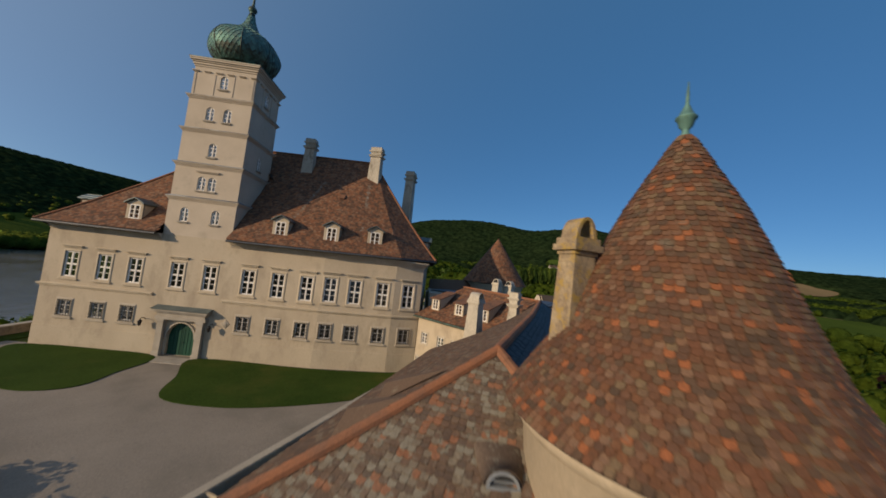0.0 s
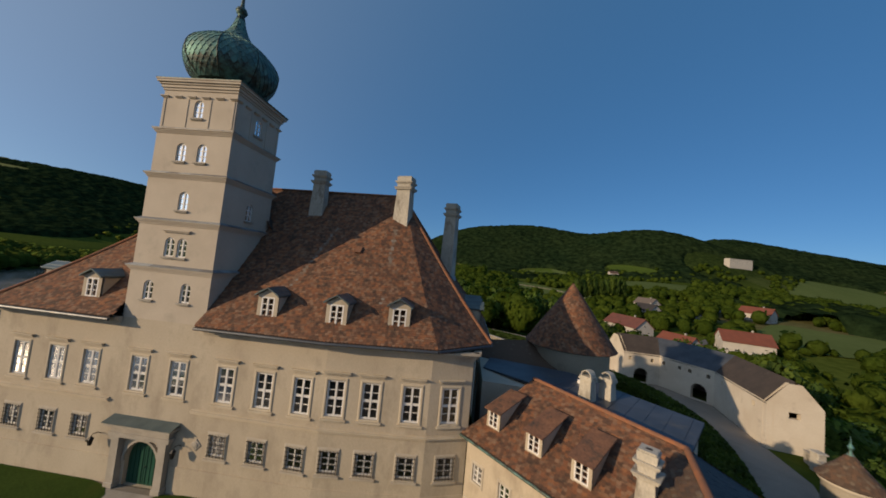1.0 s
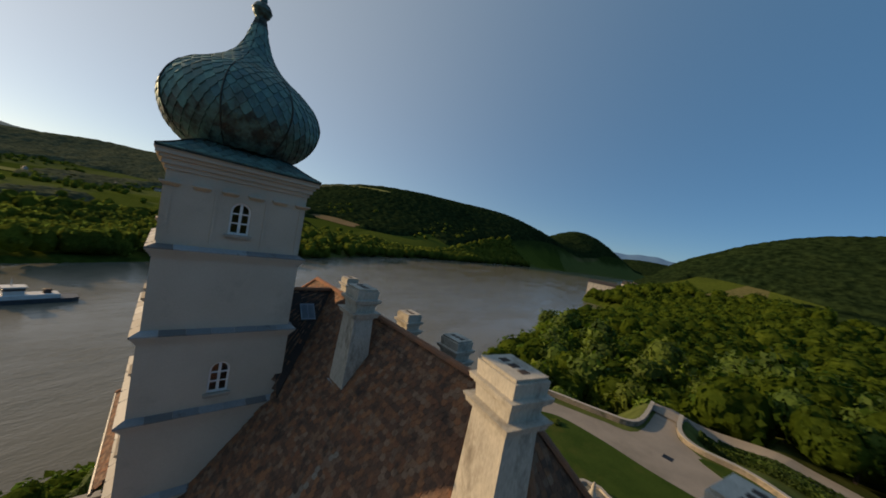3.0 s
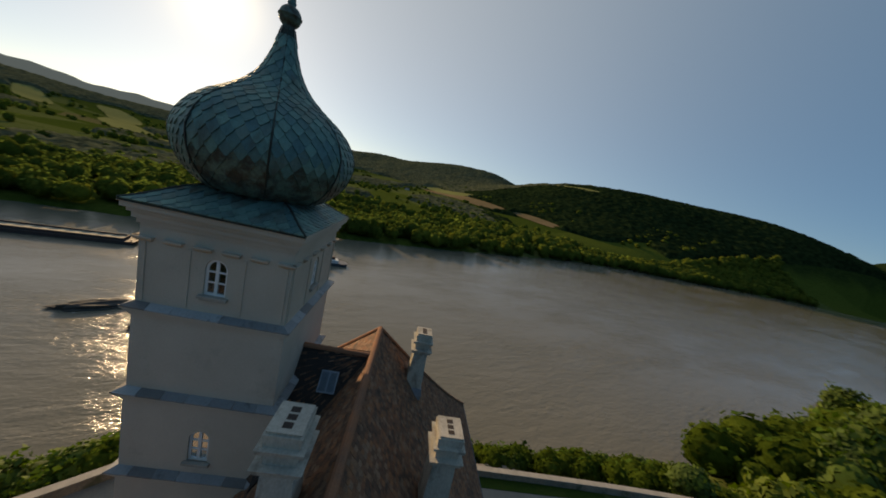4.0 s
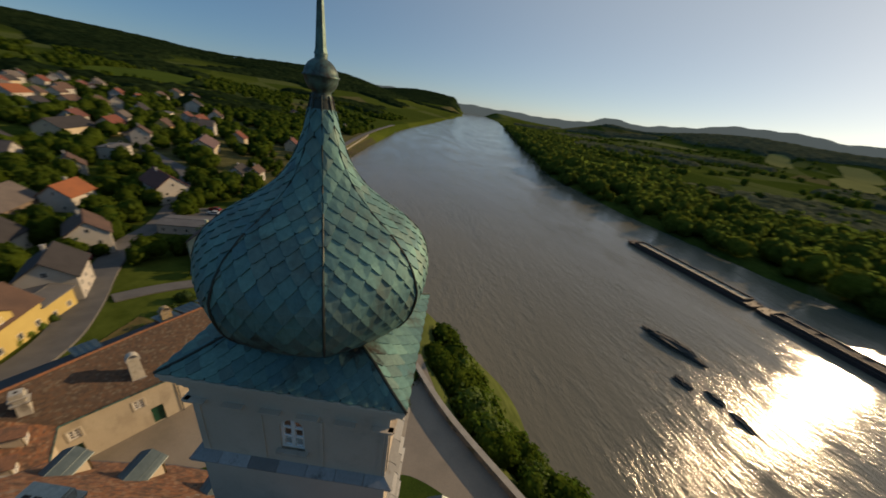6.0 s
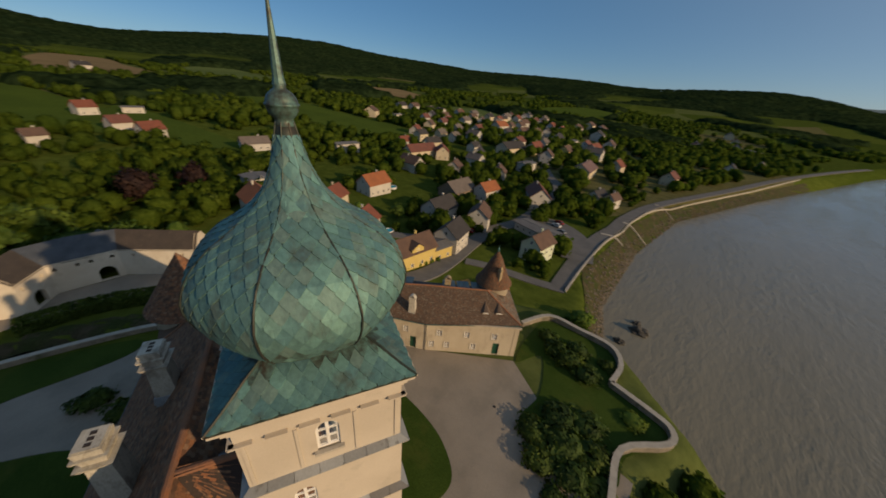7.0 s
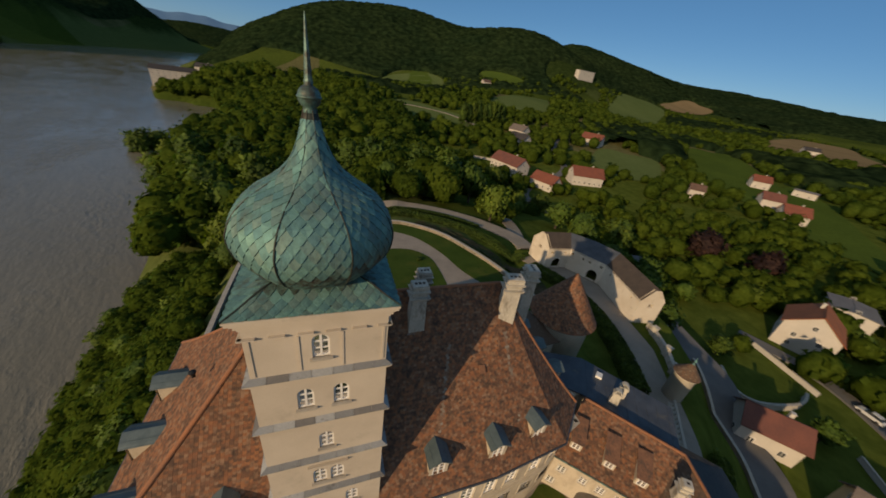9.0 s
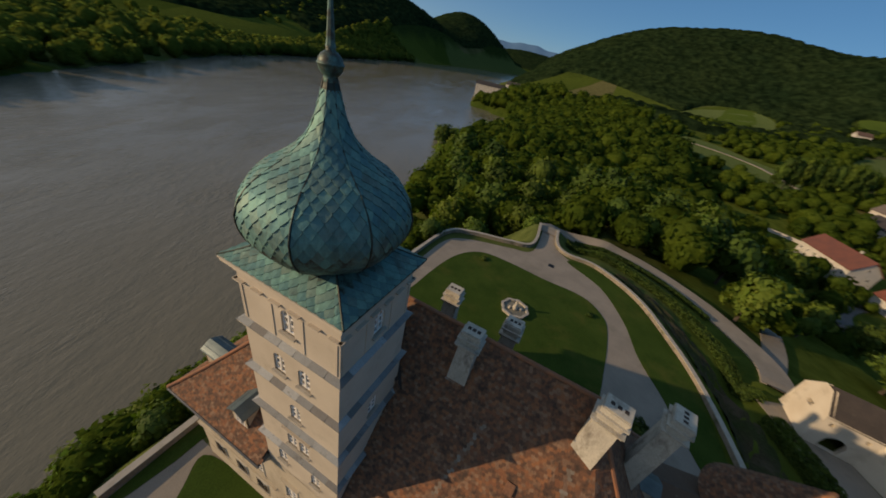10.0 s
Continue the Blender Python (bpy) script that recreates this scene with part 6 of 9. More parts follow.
def shed_dormer(parent, m, cover=M_TILE):
    """A small dormer with a tiled lean-to roof."""
    w, h = 0.95, 1.05
    s = wall_shape(Shape(), (-w / 2, 0), (w / 2, 0), 0, h, 0.1, [(w / 2 - 0.33, w / 2 + 0.33, 0.1, 1.0)])
    for x in (-w / 2, w / 2 - 0.06):
        s.add([(x, 0.1, 0), (x + 0.06, 0.1, 0), (x + 0.06, 0.1, h), (x, 0.1, h), (x, 2.2, h + 0.55), (x + 0.06, 2.2, h + 0.55)], [(0, 3, 4), (1, 5, 2), (3, 2, 5, 4)])
    d = put("dormer", s.mesh("small_dormer_body", M_PLASTER), parent, m, "small dormer with lean-to tiled roof")
    s = Shape().box(-w / 2 - 0.12, w / 2 + 0.12, -0.2, 2.35, 0, 0.05, pose(0, 0, h + 0.02, 14.5))
    put("dormer_roof", s.mesh("small_dormer_roof", cover), d)
    put("window", K_DORMER["window"], d, pose(0, 0, 0.1))
    return d


for u in (1.15, 3.9, 6.4):
    p = GATE_FACES[0](u / glen, 0.22)
    shed_dormer(wing_roof, Matrix.Translation(p) @ at_wall(G0, G1, 0, 0).to_3x3().to_4x4(), M_TILE_PLAIN)
# roof windows low on the south wing's slope, like raised eyelids
for u in (0.70, 0.86):
    p = WING_FACES[1](u, 0.30)
    m = Matrix.Translation(p) @ at_wall(V1, V2, 0, 0).to_3x3().to_4x4()
    s = Shape().add([(-0.8, 0.0, 0.02), (0.8, 0.0, 0.02), (0.28, -0.05, 0.38), (-0.28, -0.05, 0.38), (0, 1.6, 1.05)], [(0, 1, 2, 3), (1, 4, 2), (3, 4, 0), (2, 4, 3)], m)
    e = part("eyelid_dormer", s, M_BROWN, wing_roof)
    s = Shape().add([(-0.5, -0.03, 0.06), (0.5, -0.03, 0.06), (0.22, -0.07, 0.3), (-0.22, -0.07, 0.3)], [(0, 1, 2, 3)], m)
    put("pane", s.mesh("eyelid_pane", M_WHITE), e)
# dormers on the outer slope with blue-grey sheet covers
for k in range(5):
    p = WING_FACES[3](0.2 + 0.19 * k, 0.25) if k < 4 else WING_FACES[4](0.3, 0.25)
    a, b = (V3, O1) if k < 4 else (O1, O2)
    m = Matrix.Translation(p) @ at_wall(a, b, 0, 0).to_3x3().to_4x4()
    s = Shape().add([(-0.75, 0, -0.2), (0.75, 0, -0.2), (0.75, 0, 0.72), (-0.75, 0, 0.72), (-0.75, 2.3, 1.3), (0.75, 2.3, 1.3), (-0.75, 2.3, 0.7), (0.75, 2.3, 0.7)], [(0, 1, 2, 3), (3, 2, 5, 4), (0, 3, 4, 6), (1, 7, 5, 2), (6, 4, 5, 7), (0, 6, 7, 1)], m)
    dd = part("dormer", s, M_RIDGE, wing_roof, "small red-brown dormer with blue-grey sheet cover")
    s = Shape().box(-0.92, 0.92, -0.3, 2.5, 0.0, 0.06, m @ pose(0, 0, 0.74, 14.2))
    for k2 in (-0.46, 0.0, 0.46):
        s.box(k2 - 0.02, k2 + 0.02, -0.3, 2.45, 0.06, 0.1, m @ pose(0, 0, 0.74, 14.2))
    put("dormer_roof", s.mesh("outer_dormer_roof", M_DORMTIN), dd)

chimney(22.2, -11.7, 5.2, 8.3, 0.75, 0.6, 55, M_CHIM, "pale wing chimney with round arched cover above the courtyard", "arch")
chimney(26.0, -6.9, 5.6, 8.4, 0.6, 0.6, 50, M_CHIM, "pale square chimney with small white pot on the gate wing", "moulded", 1)
chimney(21.5, -24.4, 6.2, 10.65, 0.44, 0.40, 15, M_LICHEN, "lichen-covered chimney with round arched cover by the round tower", "arch")
chimney(24.9, -18.0, 5.4, 8.3, 0.85, 0.6, 65, M_LICHEN, "weathered chimney with round arched cover on the outer slope", "arch")


# ---- round towers ----
def round_tower(name, label, cx, cy, r, z0, eave, profile, tip, finial=True, wall=M_PLASTER):
    t = thing(name, label, "tower")
    s = Shape().lathe([(r, z0), (r, eave - 0.35), (r + 0.12, eave - 0.3), (r + 0.22, eave - 0.12), (r + 0.22, eave + 0.05)], 40, pose(cx, cy, 0))
    part("wall", s, wall, t, "", True)
    s = Shape().lathe([(p[0] - 0.03, p[1] - 0.03) for p in profile], 40, pose(cx, cy, 0))
    roof = part("roof", s, M_DECK, t, "steep flared conical roof of clay tiles")
    if finial:
        h = profile[-1][1]
        s = Shape().lathe([(0.20, h - 0.22), (0.19, h - 0.12), (0.12, h - 0.02), (0.07, h + 0.06), (0.085, h + 0.10), (0.06, h + 0.14), (0.06, h + 0.20), (0.11, h + 0.26), (0.135, h + 0.36), (0.168, h + 0.40), (0.168, h + 0.42), (0.12, h + 0.47), (0.07, h + 0.58), (0.03, h + 0.68), (0.03, h + 0.80), (0.008, h + 1.10)], 16, pose(cx, cy, 0))
        part("finial", s, M_COPPER, t, "green copper finial with a ball", True)
    return t, roof


CONE_A = [(2.66, 7.42), (2.42, 7.78), (1.92, 8.55), (1.36, 9.85), (0.85, 11.0), (0.14, 12.3)]
CONE_B = [(4.3, 8.3), (3.85, 8.9), (3.2, 9.9), (2.3, 11.2), (1.2, 12.8), (0.06, 14.4)]
CONE_C = [(1.6, 2.95), (1.25, 3.35), (0.6, 4.1), (0.05, 4.85)]
tower_a, roof_a = round_tower("round_tower", "round cream corner tower with steep flared tiled cone roof", 23.15, -24.7, 2.3, -8, 7.42, CONE_A, 12.3)
tower_b, roof_b = round_tower("round_tower", "stout pale round tower with tall conical tiled roof", 29.1, 12.9, 3.7, -6, 8.3, CONE_B, 14.4, False, M_WHITEWALL)
tower_c, roof_c = round_tower("gate_turret", "slim white round turret with small brown cone roof", 45.3, 4.1, 1.3, -8, 2.95, CONE_C, 4.85, True, M_WHITEWALL)
# small round-headed eyebrow window in the link roof below the corner tower
m = pose(20.42, -24.78, 6.21, 0, 0, -6)
arch = [(math.cos(math.pi * k / 10), math.sin(math.pi * k / 10)) for k in range(11)]
s = Shape()
for (c0, s0), (c1, s1) in zip(arch, arch[1:]):
    q = [(0.27 * c0, 0.25 * s0), (0.27 * c1, 0.25 * s1), (0.225 * c1, 0.205 * s1), (0.225 * c0, 0.205 * s0)]
    s.add([(x, -0.06, z) for x, z in q] + [(x, 0.05, z) for x, z in q], [(3, 2, 1, 0), (4, 5, 6, 7), (0, 1, 5, 4), (2, 3, 7, 6)], m)
s.box(-0.27, 0.27, -0.07, 0.05, -0.03, 0.015, m).box(-0.22, 0.22, -0.03, 0.0, 0.07, 0.09, m)
eye = part("eyebrow_window", s, M_LEAD, wing_roof, "small arched roof window with a grey frame")
part("pane", Shape().loops([[(0.225 * c, y, 0.205 * sn) for c, sn in arch] for y in (0.02, 0.01)], m), HW_DARK, eye)
s = Shape()
s.loops([[(0.31 * c, -0.02, 0.28 * sn) for c, sn in arch], [(0.40 * c, 0.25, 0.13 + 0.19 * sn) for c, sn in arch], [(0.46 * c, 0.55, 0.33 + 0.05 * sn) for c, sn in arch]], m, closed=False, cap=False)
s.loops([[(0.31 * c, -0.02, 0.28 * sn) for c, sn in arch], [(0.27 * c, -0.02, 0.25 * sn) for c, sn in arch]], m, closed=False, cap=False)
part("eyebrow", s, M_MOSSY, eye, "raised tiled eyebrow", True)

# ---- low link houses between main house and round tower ----
annex = thing("castle_annex", "lower castle annex with dark sheet metal roof", "castle wing")
s = Shape().prism([(24.0, 2.6), (29.3, -4.2), (31.8, -1.2), (27.2, 6.0), (20.0, 9.4), (20.0, 3.0)], -6, 6.9)
part("wall", s, M_WHITEWALL, annex)
I1, I2, J2, J1 = (24.0, 2.3, 7.25), (29.2, -4.5, 7.2), (32.1, -1.2, 7.55), (27.2, 6.4, 7.3)
s = deck(Shape(), slope(I1, I2, J2, J1, 0.0), 2, 2, 0.0, 0.14)
deck(s, slope((20.2, 6.0, 7.0), I1, J1, (21.0, 9.6, 6.9), 0.0), 2, 2, 0.0, 0.14)
annex_roof = part("roof", s, M_TIN, annex, "dark folded sheet metal roof")
for k in range(9):
    t = (k + 0.5) / 9
    p, q = Vector(I1).lerp(Vector(I2), t), Vector(J1).lerp(Vector(J2), t)
    part("seam", Shape().tube([p + Vector((0, 0, 0.01)), q + Vector((0, 0, 0.01))], 0.025, 5), M_TIN, annex_roof)
put("skylight", Shape().box(-0.32, 0.32, -0.4, 0.4, 0, 0.3, pose(27.4, 3.8, 7.28, 0, 0, -52), 0.03).mesh("skylight", M_WHITE), annex_roof, None, "small white framed roof light")
s = Shape()
deck(s, slope((20.2, 9.6, 6.2), (28.6, 9.8, 6.6), (28.6, 12.9, 8.6), (20.2, 12.0, 8.0), 0.0), 4, 3)
deck(s, slope((28.6, 16.2, 6.6), (20.2, 14.8, 6.2), (20.2, 12.0, 8.0), (28.6, 12.9, 8.6), 0.0), 4, 3)
link_roof = part("link_roof", s, M_BROWN, annex, "brown tiled link roof to the round tower")
s = Shape().prism([(19.9, 10.0), (28, 10.2), (28, 15.8), (19.9, 14.4)], -6, 6.3)
part("link_wall", s, M_WHITEWALL, annex)
chimney(26.5, 0.85, 6.6, 9.05, 0.7, 0.55, -52, M_CHIM, "pale chimney with round arched cover on the sheet roof", "arch")
chimney(27.95, 1.35, 6.6, 8.95, 0.7, 0.55, -52, M_CHIM, "pale chimney with round arched cover on the sheet roof", "arch")

# ---- gatehouse below the garden ----
gate = thing("gatehouse", "long bent white gatehouse with dark sheet and tile roof", "gatehouse")
F = [(46.3, 37.4), (51.9, 36.8), (53.6, 33.2), (55.4, 29.6), (52.2, 18.0)]
Q = [(46.2, 43.6), (54.4, 42.8), (59.4, 37.6), (61.2, 30.4), (56.9, 16.85)]
GZ, GEAVE, GRIDGE = -1.3, 3.6, 6.2
s = Shape()
for k, (a, b) in enumerate(zip(F[::-1], F[::-1][1:])):
    n = math.dist(a, b)
    hs = [(n * 0.5 - 1.1, n * 0.5 + 1.1, GZ, GZ + 2.4, 1.1)] if k in (1, 3) else []
    hs += [(n * 0.2 - 0.25, n * 0.2 + 0.25, 2.3, 2.85), (n * 0.82 - 0.25, n * 0.82 + 0.25, 2.3, 2.85)]
    wall_shape(s, b, a, GZ - 2, GEAVE, 0.6, [(n - h[1], n - h[0], *h[2:]) for h in hs])
for a, b in zip(Q, Q[1:]):
    wall_shape(s, b, a, GZ - 4, GEAVE, 0.6)
mids = [((a[0] + b[0]) / 2, (a[1] + b[1]) / 2) for a, b in zip(F, Q)]
for a, b in ((Q[0], F[0]), (F[-1], Q[-1])):
    wall_shape(s, a, b, GZ - 4, GEAVE, 0.6, [(math.dist(a, b) * 0.5 - 0.5, math.dist(a, b) * 0.5 + 0.5, 2.2, 2.9)])
    n = math.dist(a, b)
    s.add([(0, 0, GEAVE), (n, 0, GEAVE), (n * 0.62, 0, GRIDGE - 0.3), (n * 0.38, 0, GRIDGE - 0.3), (0, 0.5, GEAVE), (n, 0.5, GEAVE), (n * 0.62, 0.5, GRIDGE - 0.3), (n * 0.38, 0.5, GRIDGE - 0.3)], [(0, 1, 2, 3), (7, 6, 5, 4)], at_wall(a, b, 0, 0))
part("wall", s, M_WHITEWALL, gate)
s, s3 = Shape(), Shape()
for k in range(4):
    sh = s3 if k in (1, 2) else s
    a, b, c, d = F[k], F[k + 1], mids[k + 1], mids[k]
    deck(sh, slope((*a, GEAVE - 0.1), (*b, GEAVE - 0.1), (*c, GRIDGE), (*d, GRIDGE), 0.0), 4, 3)
    a, b = Q[k + 1], Q[k]
    deck(sh, slope((*a, GEAVE - 0.1), (*b, GEAVE - 0.1), (*d, GRIDGE), (*c, GRIDGE), 0.0), 4, 3)
part("roof", s, M_GATEROOF, gate, "dark brown roof")
part("sheet_roof", s3, M_TIN, gate, "dark blue-grey sheet metal roof")
sheet("yard_gravel", [(46.3, 37.2), (47.6, 30), (48.2, 23), (46.6, 15), (43.4, 8), (39.6, 1.2), (44.4, 4.0), (47.6, 6.9), (50.6, 11.6), (52.2, 17.8), (55.2, 29.6), (53.4, 33), (51.8, 36.7)], -1.33, M_GRAVEL, "pale gravel yard before the gatehouse", "yard", 0.3)
# stone balustrade and arcaded retaining wall at the yard's edge
arcade = thing("arcade_wall", "old grey stone retaining wall with blind arches", "wall", kind="structure")
a, b = (44.2, 2.6), (36.8, -5.0)
n = math.dist(a, b)
s = wall_shape(Shape(), b, a, -8.5, -1.5, 0.9, [(u - 1.1, u + 1.1, -7.0, -2.8, 1.1) for u in (2.2, 5.3, 8.4)])
part("wall_body", s, M_RUBBLE, arcade)
part("coping", Shape().box(-0.1, n + 0.1, -0.12, 1.0, -1.5, -1.32, at_wall(b, a, 0, 0)), M_STONE, arcade)
for k in range(14):
    part("baluster", Shape().lathe([(0.09, 0), (0.13, 0.15), (0.07, 0.4), (0.1, 0.62)], 8, at_wall(b, a, 0.5 + (n - 1) * k / 13, -1.32) @ pose(0, 0.45, 0)), M_STONE, arcade)
part("handrail", Shape().box(0, n, 0.3, 0.6, -0.7, -0.56, at_wall(b, a, 0, 0)), M_STONE, arcade)
part("backing", Shape().box(0, n, 0.9, 1.3, -8.5, -1.8, at_wall(b, a, 0, 0)), M_RUBBLE, arcade)
low_wall("yard_wall", [(54.6, 16.2), (52.4, 11.4), (49.6, 7.6), (46.7, 4.9)], 1.1, 0.5, M_CHIM, "weathered pale stone wall from gatehouse to turret", base=4.0)
for x, y in ((53.8, 14.4), (51.6, 10.2), (49.0, 7.0)):
    z = float(height([x], [y])[0])
    tagged(part("wall_post", Shape().box(x - 0.4, x + 0.4, y - 0.4, y + 0.4, z - 1, z + 1.7, cut=0.06).box(x - 0.5, x + 0.5, y - 0.5, y + 0.5, z + 1.7, z + 1.85, cut=0.04), M_CHIM), "square weathered stone post in the yard wall", "post", "yard wall posts")


# ---- village ----
W_WHITE = surface("white_house_render", (0.486, 0.45, 0.396), (0.423, 0.396, 0.351), 0.3, 6, 0.9, 0.004, grain=0.07)
W_CREAM = surface("cream_house_render", (0.504, 0.423, 0.297), (0.45, 0.378, 0.27), 0.3, 6, 0.9, 0.004, grain=0.07)
W_PALEYELLOW = surface("pale_yellow_house_render", (0.50, 0.42, 0.24), (0.44, 0.37, 0.21), 0.3, 6, 0.9, 0.004, grain=0.08)
W_YELLOW = surface("yellow_house_render", (0.52, 0.40, 0.14), (0.46, 0.35, 0.12), 0.3, 6, 0.9, 0.004, grain=0.07)
W_GREENW = surface("pale_green_house_render", (0.52, 0.56, 0.42), (0.47, 0.51, 0.38), 0.3, 6, 0.9, 0.004, grain=0.07)
W_GREYW = surface("grey_house_render", (0.45, 0.43, 0.40), (0.40, 0.38, 0.35), 0.3, 6, 0.9, 0.004, grain=0.07)
W_BROWNW = surface("weathered_barn_boards", (0.20, 0.15, 0.11), (0.15, 0.115, 0.085), 0.6, 8, 0.9, 0.01, stretch=(4, 4, 0.4), grain=0.2)


def roof_rows(name, a, b):
    return surface(name, a, b, 0.4, 5, 0.85, 0.03, grain=0.22)


R_ORANGE, R_RED = roof_rows("orange_house_tiles", (0.29, 0.098, 0.038), (0.23, 0.08, 0.034)), roof_rows("red_house_tiles", (0.185, 0.058, 0.034), (0.145, 0.048, 0.03))
R_BROWNRED, R_BROWN = roof_rows("brown_red_house_tiles", (0.15, 0.056, 0.040), (0.115, 0.046, 0.036)), roof_rows("brown_house_tiles", (0.115, 0.068, 0.048), (0.085, 0.052, 0.040))
R_DARK, R_GREY = roof_rows("dark_house_tiles", (0.042, 0.038, 0.038), (0.032, 0.029, 0.029)), roof_rows("grey_house_roof", (0.15, 0.145, 0.14), (0.12, 0.115, 0.112))
R_GREYBROWN, R_PURPLE = roof_rows("grey_brown_house_tiles", (0.14, 0.115, 0.098), (0.11, 0.09, 0.08)), roof_rows("purple_brown_house_tiles", (0.155, 0.095, 0.088), (0.125, 0.078, 0.074))

s = Shape().box(-0.5, 0.5, -0.04, 0.05, 0, 0.06).box(-0.5, 0.5, -0.04, 0.05, 1.14, 1.2).box(-0.5, -0.43, -0.04, 0.05, 0.06, 1.14).box(0.43, 0.5, -0.04, 0.05, 0.06, 1.14).box(-0.03, 0.03, -0.03, 0.05, 0.06, 1.14)
HW_FRAME = s.mesh("house_window_frame", M_WHITE)
s = Shape().box(-0.45, 0.45, -0.012, -0.004, 0.05, 1.15)
HW_PANE = s.mesh("house_window_pane", surface("dark_house_glass", (0.03, 0.035, 0.04), (0.045, 0.05, 0.055), 0.5, 4, 0.08, 0.0, grain=0.1, spec=0.6))
HOUSES = []


def house(x, y, turn, length, width, floors, wall, roof, label, raised=0.0):
    """A gabled village house on the ground, ridge along its own x."""
    z = min(float(v) for v in height([x, x + 4, x - 4, x, x], [y, y, y, y + 4, y - 4]))
    z = max(z, -26.0) + raised
    h = 2.2 + 2.5 * floors * 0.9
    rise = min(width * 0.42, 4.2) if floors < 4 and roof is not R_GREY else 0.5
    ob = thing("house", label, "house", at=pose(x, y, z, 0, 0, turn))
    a, b = length / 2, width / 2
    low = -2.5 - 2 * raised
    s = Shape().add([(-a, -b, low), (a, -b, low), (a, b, low), (-a, b, low), (-a, -b, h), (a, -b, h), (a, b, h), (-a, b, h), (-a, 0, h + rise), (a, 0, h + rise)],
                    [(0, 1, 5, 4), (2, 3, 7, 6), (1, 2, 6, 9, 5), (3, 0, 4, 8, 7)])
    part("wall", s, wall, ob)
    t, o, g = 0.22, 0.55, 0.45
    k = rise / b
    s = Shape()
    for sy in (-1, 1):
        v = [(-a - g, sy * (b + o), h - o * k + t), (a + g, sy * (b + o), h - o * k + t), (a + g, 0, h + rise + t), (-a - g, 0, h + rise + t)]
        v += [(px, py, pz - t) for px, py, pz in v]
        s.add(v, [(0, 1, 2, 3), (7, 6, 5, 4), (0, 4, 5, 1), (1, 5, 6, 2), (3, 7, 4, 0)] if sy < 0 else [(3, 2, 1, 0), (4, 5, 6, 7), (1, 5, 4, 0), (2, 6, 5, 1), (0, 4, 7, 3)])
    s.box(-a - g, a + g, -0.12, 0.12, h + rise + t - 0.05, h + rise + t + 0.07)
    rf = part("roof", s, roof, ob)
    if roof is not R_GREY:
        cx = a * 0.35
        part("chimney", Shape().box(cx - 0.3, cx + 0.3, 0.4, 1.0, h + rise - 1.2, h + rise + 0.95).box(cx - 0.37, cx + 0.37, 0.33, 1.07, h + rise + 0.95, h + rise + 1.05), wall, rf)
    levels = [1.0 + 2.55 * i for i in range(max(1, int(floors + 0.01)))]
    far = math.hypot(x, y) > 260
    n = max(2, int(length / (5.0 if far else 3.0)))
    for zz in levels:
        for i in range(n):
            u = -a + length * (i + 0.5) / n
            for sy, turn2 in ((-1, 0), (1, 180)):
                w = put("window", HW_FRAME, ob, pose(u, sy * b, zz, 0, 0, turn2))
                put("pane", HW_PANE, w)
    for sx, turn2 in ((-1, -90), (1, 90)):
        for zz in (levels if not far else levels[:1]):
            for v in (-width * 0.22, width * 0.22):
                w = put("window", HW_FRAME, ob, pose(sx * a, v, zz, 0, 0, turn2))
                put("pane", HW_PANE, w)
        if floors == 1.5 or floors == 2:
            w = put("window", HW_FRAME, ob, pose(sx * a, 0, h + 0.25, 0, 0, turn2))
            put("pane", HW_PANE, w)
    HOUSES.append((x, y, max(length, width) * 0.58))
    return ob


house(114.3, 13.8, 20, 11.4, 10.3, 2, W_WHITE, R_ORANGE, "white two-storey village house with orange tiled roof")
house(140, 16, 25, 11, 9, 1.5, W_WHITE, R_GREY, "white house with flat grey-blue roof on the slope")
house(117, -11.3, -35, 10.0, 8.2, 1.5, W_CREAM, R_RED, "cream village house with red-brown gabled roof")
house(94, -18.3, -35, 11.4, 8.8, 1, W_WHITE, R_RED, "white house with large red-brown roof")
house(70.0, -0.5, -50, 8.4, 5.5, 1, W_WHITE, R_BROWNRED, "long low white cottage with dark red roof by the road")
CREAM_YELLOW = house(68, -15, -68, 8.6, 6.3, 1.5, W_PALEYELLOW, R_GREYBROWN, "cream-yellow house with dormers by the road")
LONG_YELLOW = house(69.5, -27.5, -70, 14.8, 7.9, 1.5, W_YELLOW, R_BROWN, "long bright yellow house with a central gable")
house(72.6, -38.2, -72, 7, 6.3, 1, W_YELLOW, R_GREY, "small yellow annex beside the long house")
house(77.5, -45.5, -50, 10.4, 8.3, 2, W_WHITE, R_DARK, "white gabled house with very dark roof")
house(135.1, -31.8, -60, 13, 9.1, 1.5, W_WHITE, R_ORANGE, "white house with orange roof and terrace")
house(105.1, -52.9, -62, 13.4, 9.4, 1.5, W_WHITE, R_DARK, "pale grey house with dark roof")
house(131.5, -74.2, -65, 16.4, 11.5, 1, W_BROWNW, R_GREYBROWN, "weathered barn with grey-brown roof")
house(93.3, -65.8, -40, 10.2, 8.2, 2, W_WHITE, R_BROWN, "white gabled house with brown roof")
house(126.5, -89.1, -70, 11.5, 8.1, 1.5, W_WHITE, R_ORANGE, "white house with bright orange roof")
house(112.9, -111.6, -30, 16.9, 10.1, 2, W_WHITE, R_BROWNRED, "large white house with dark red half-hipped roof")
house(65.3, -73.3, -70, 9.9, 7.4, 2, W_GREENW, R_BROWN, "pale green house with brown hipped roof")
house(216.9, -166.5, -75, 23.7, 13, 1.5, W_CREAM, R_DARK, "broad house with dark brown roof")
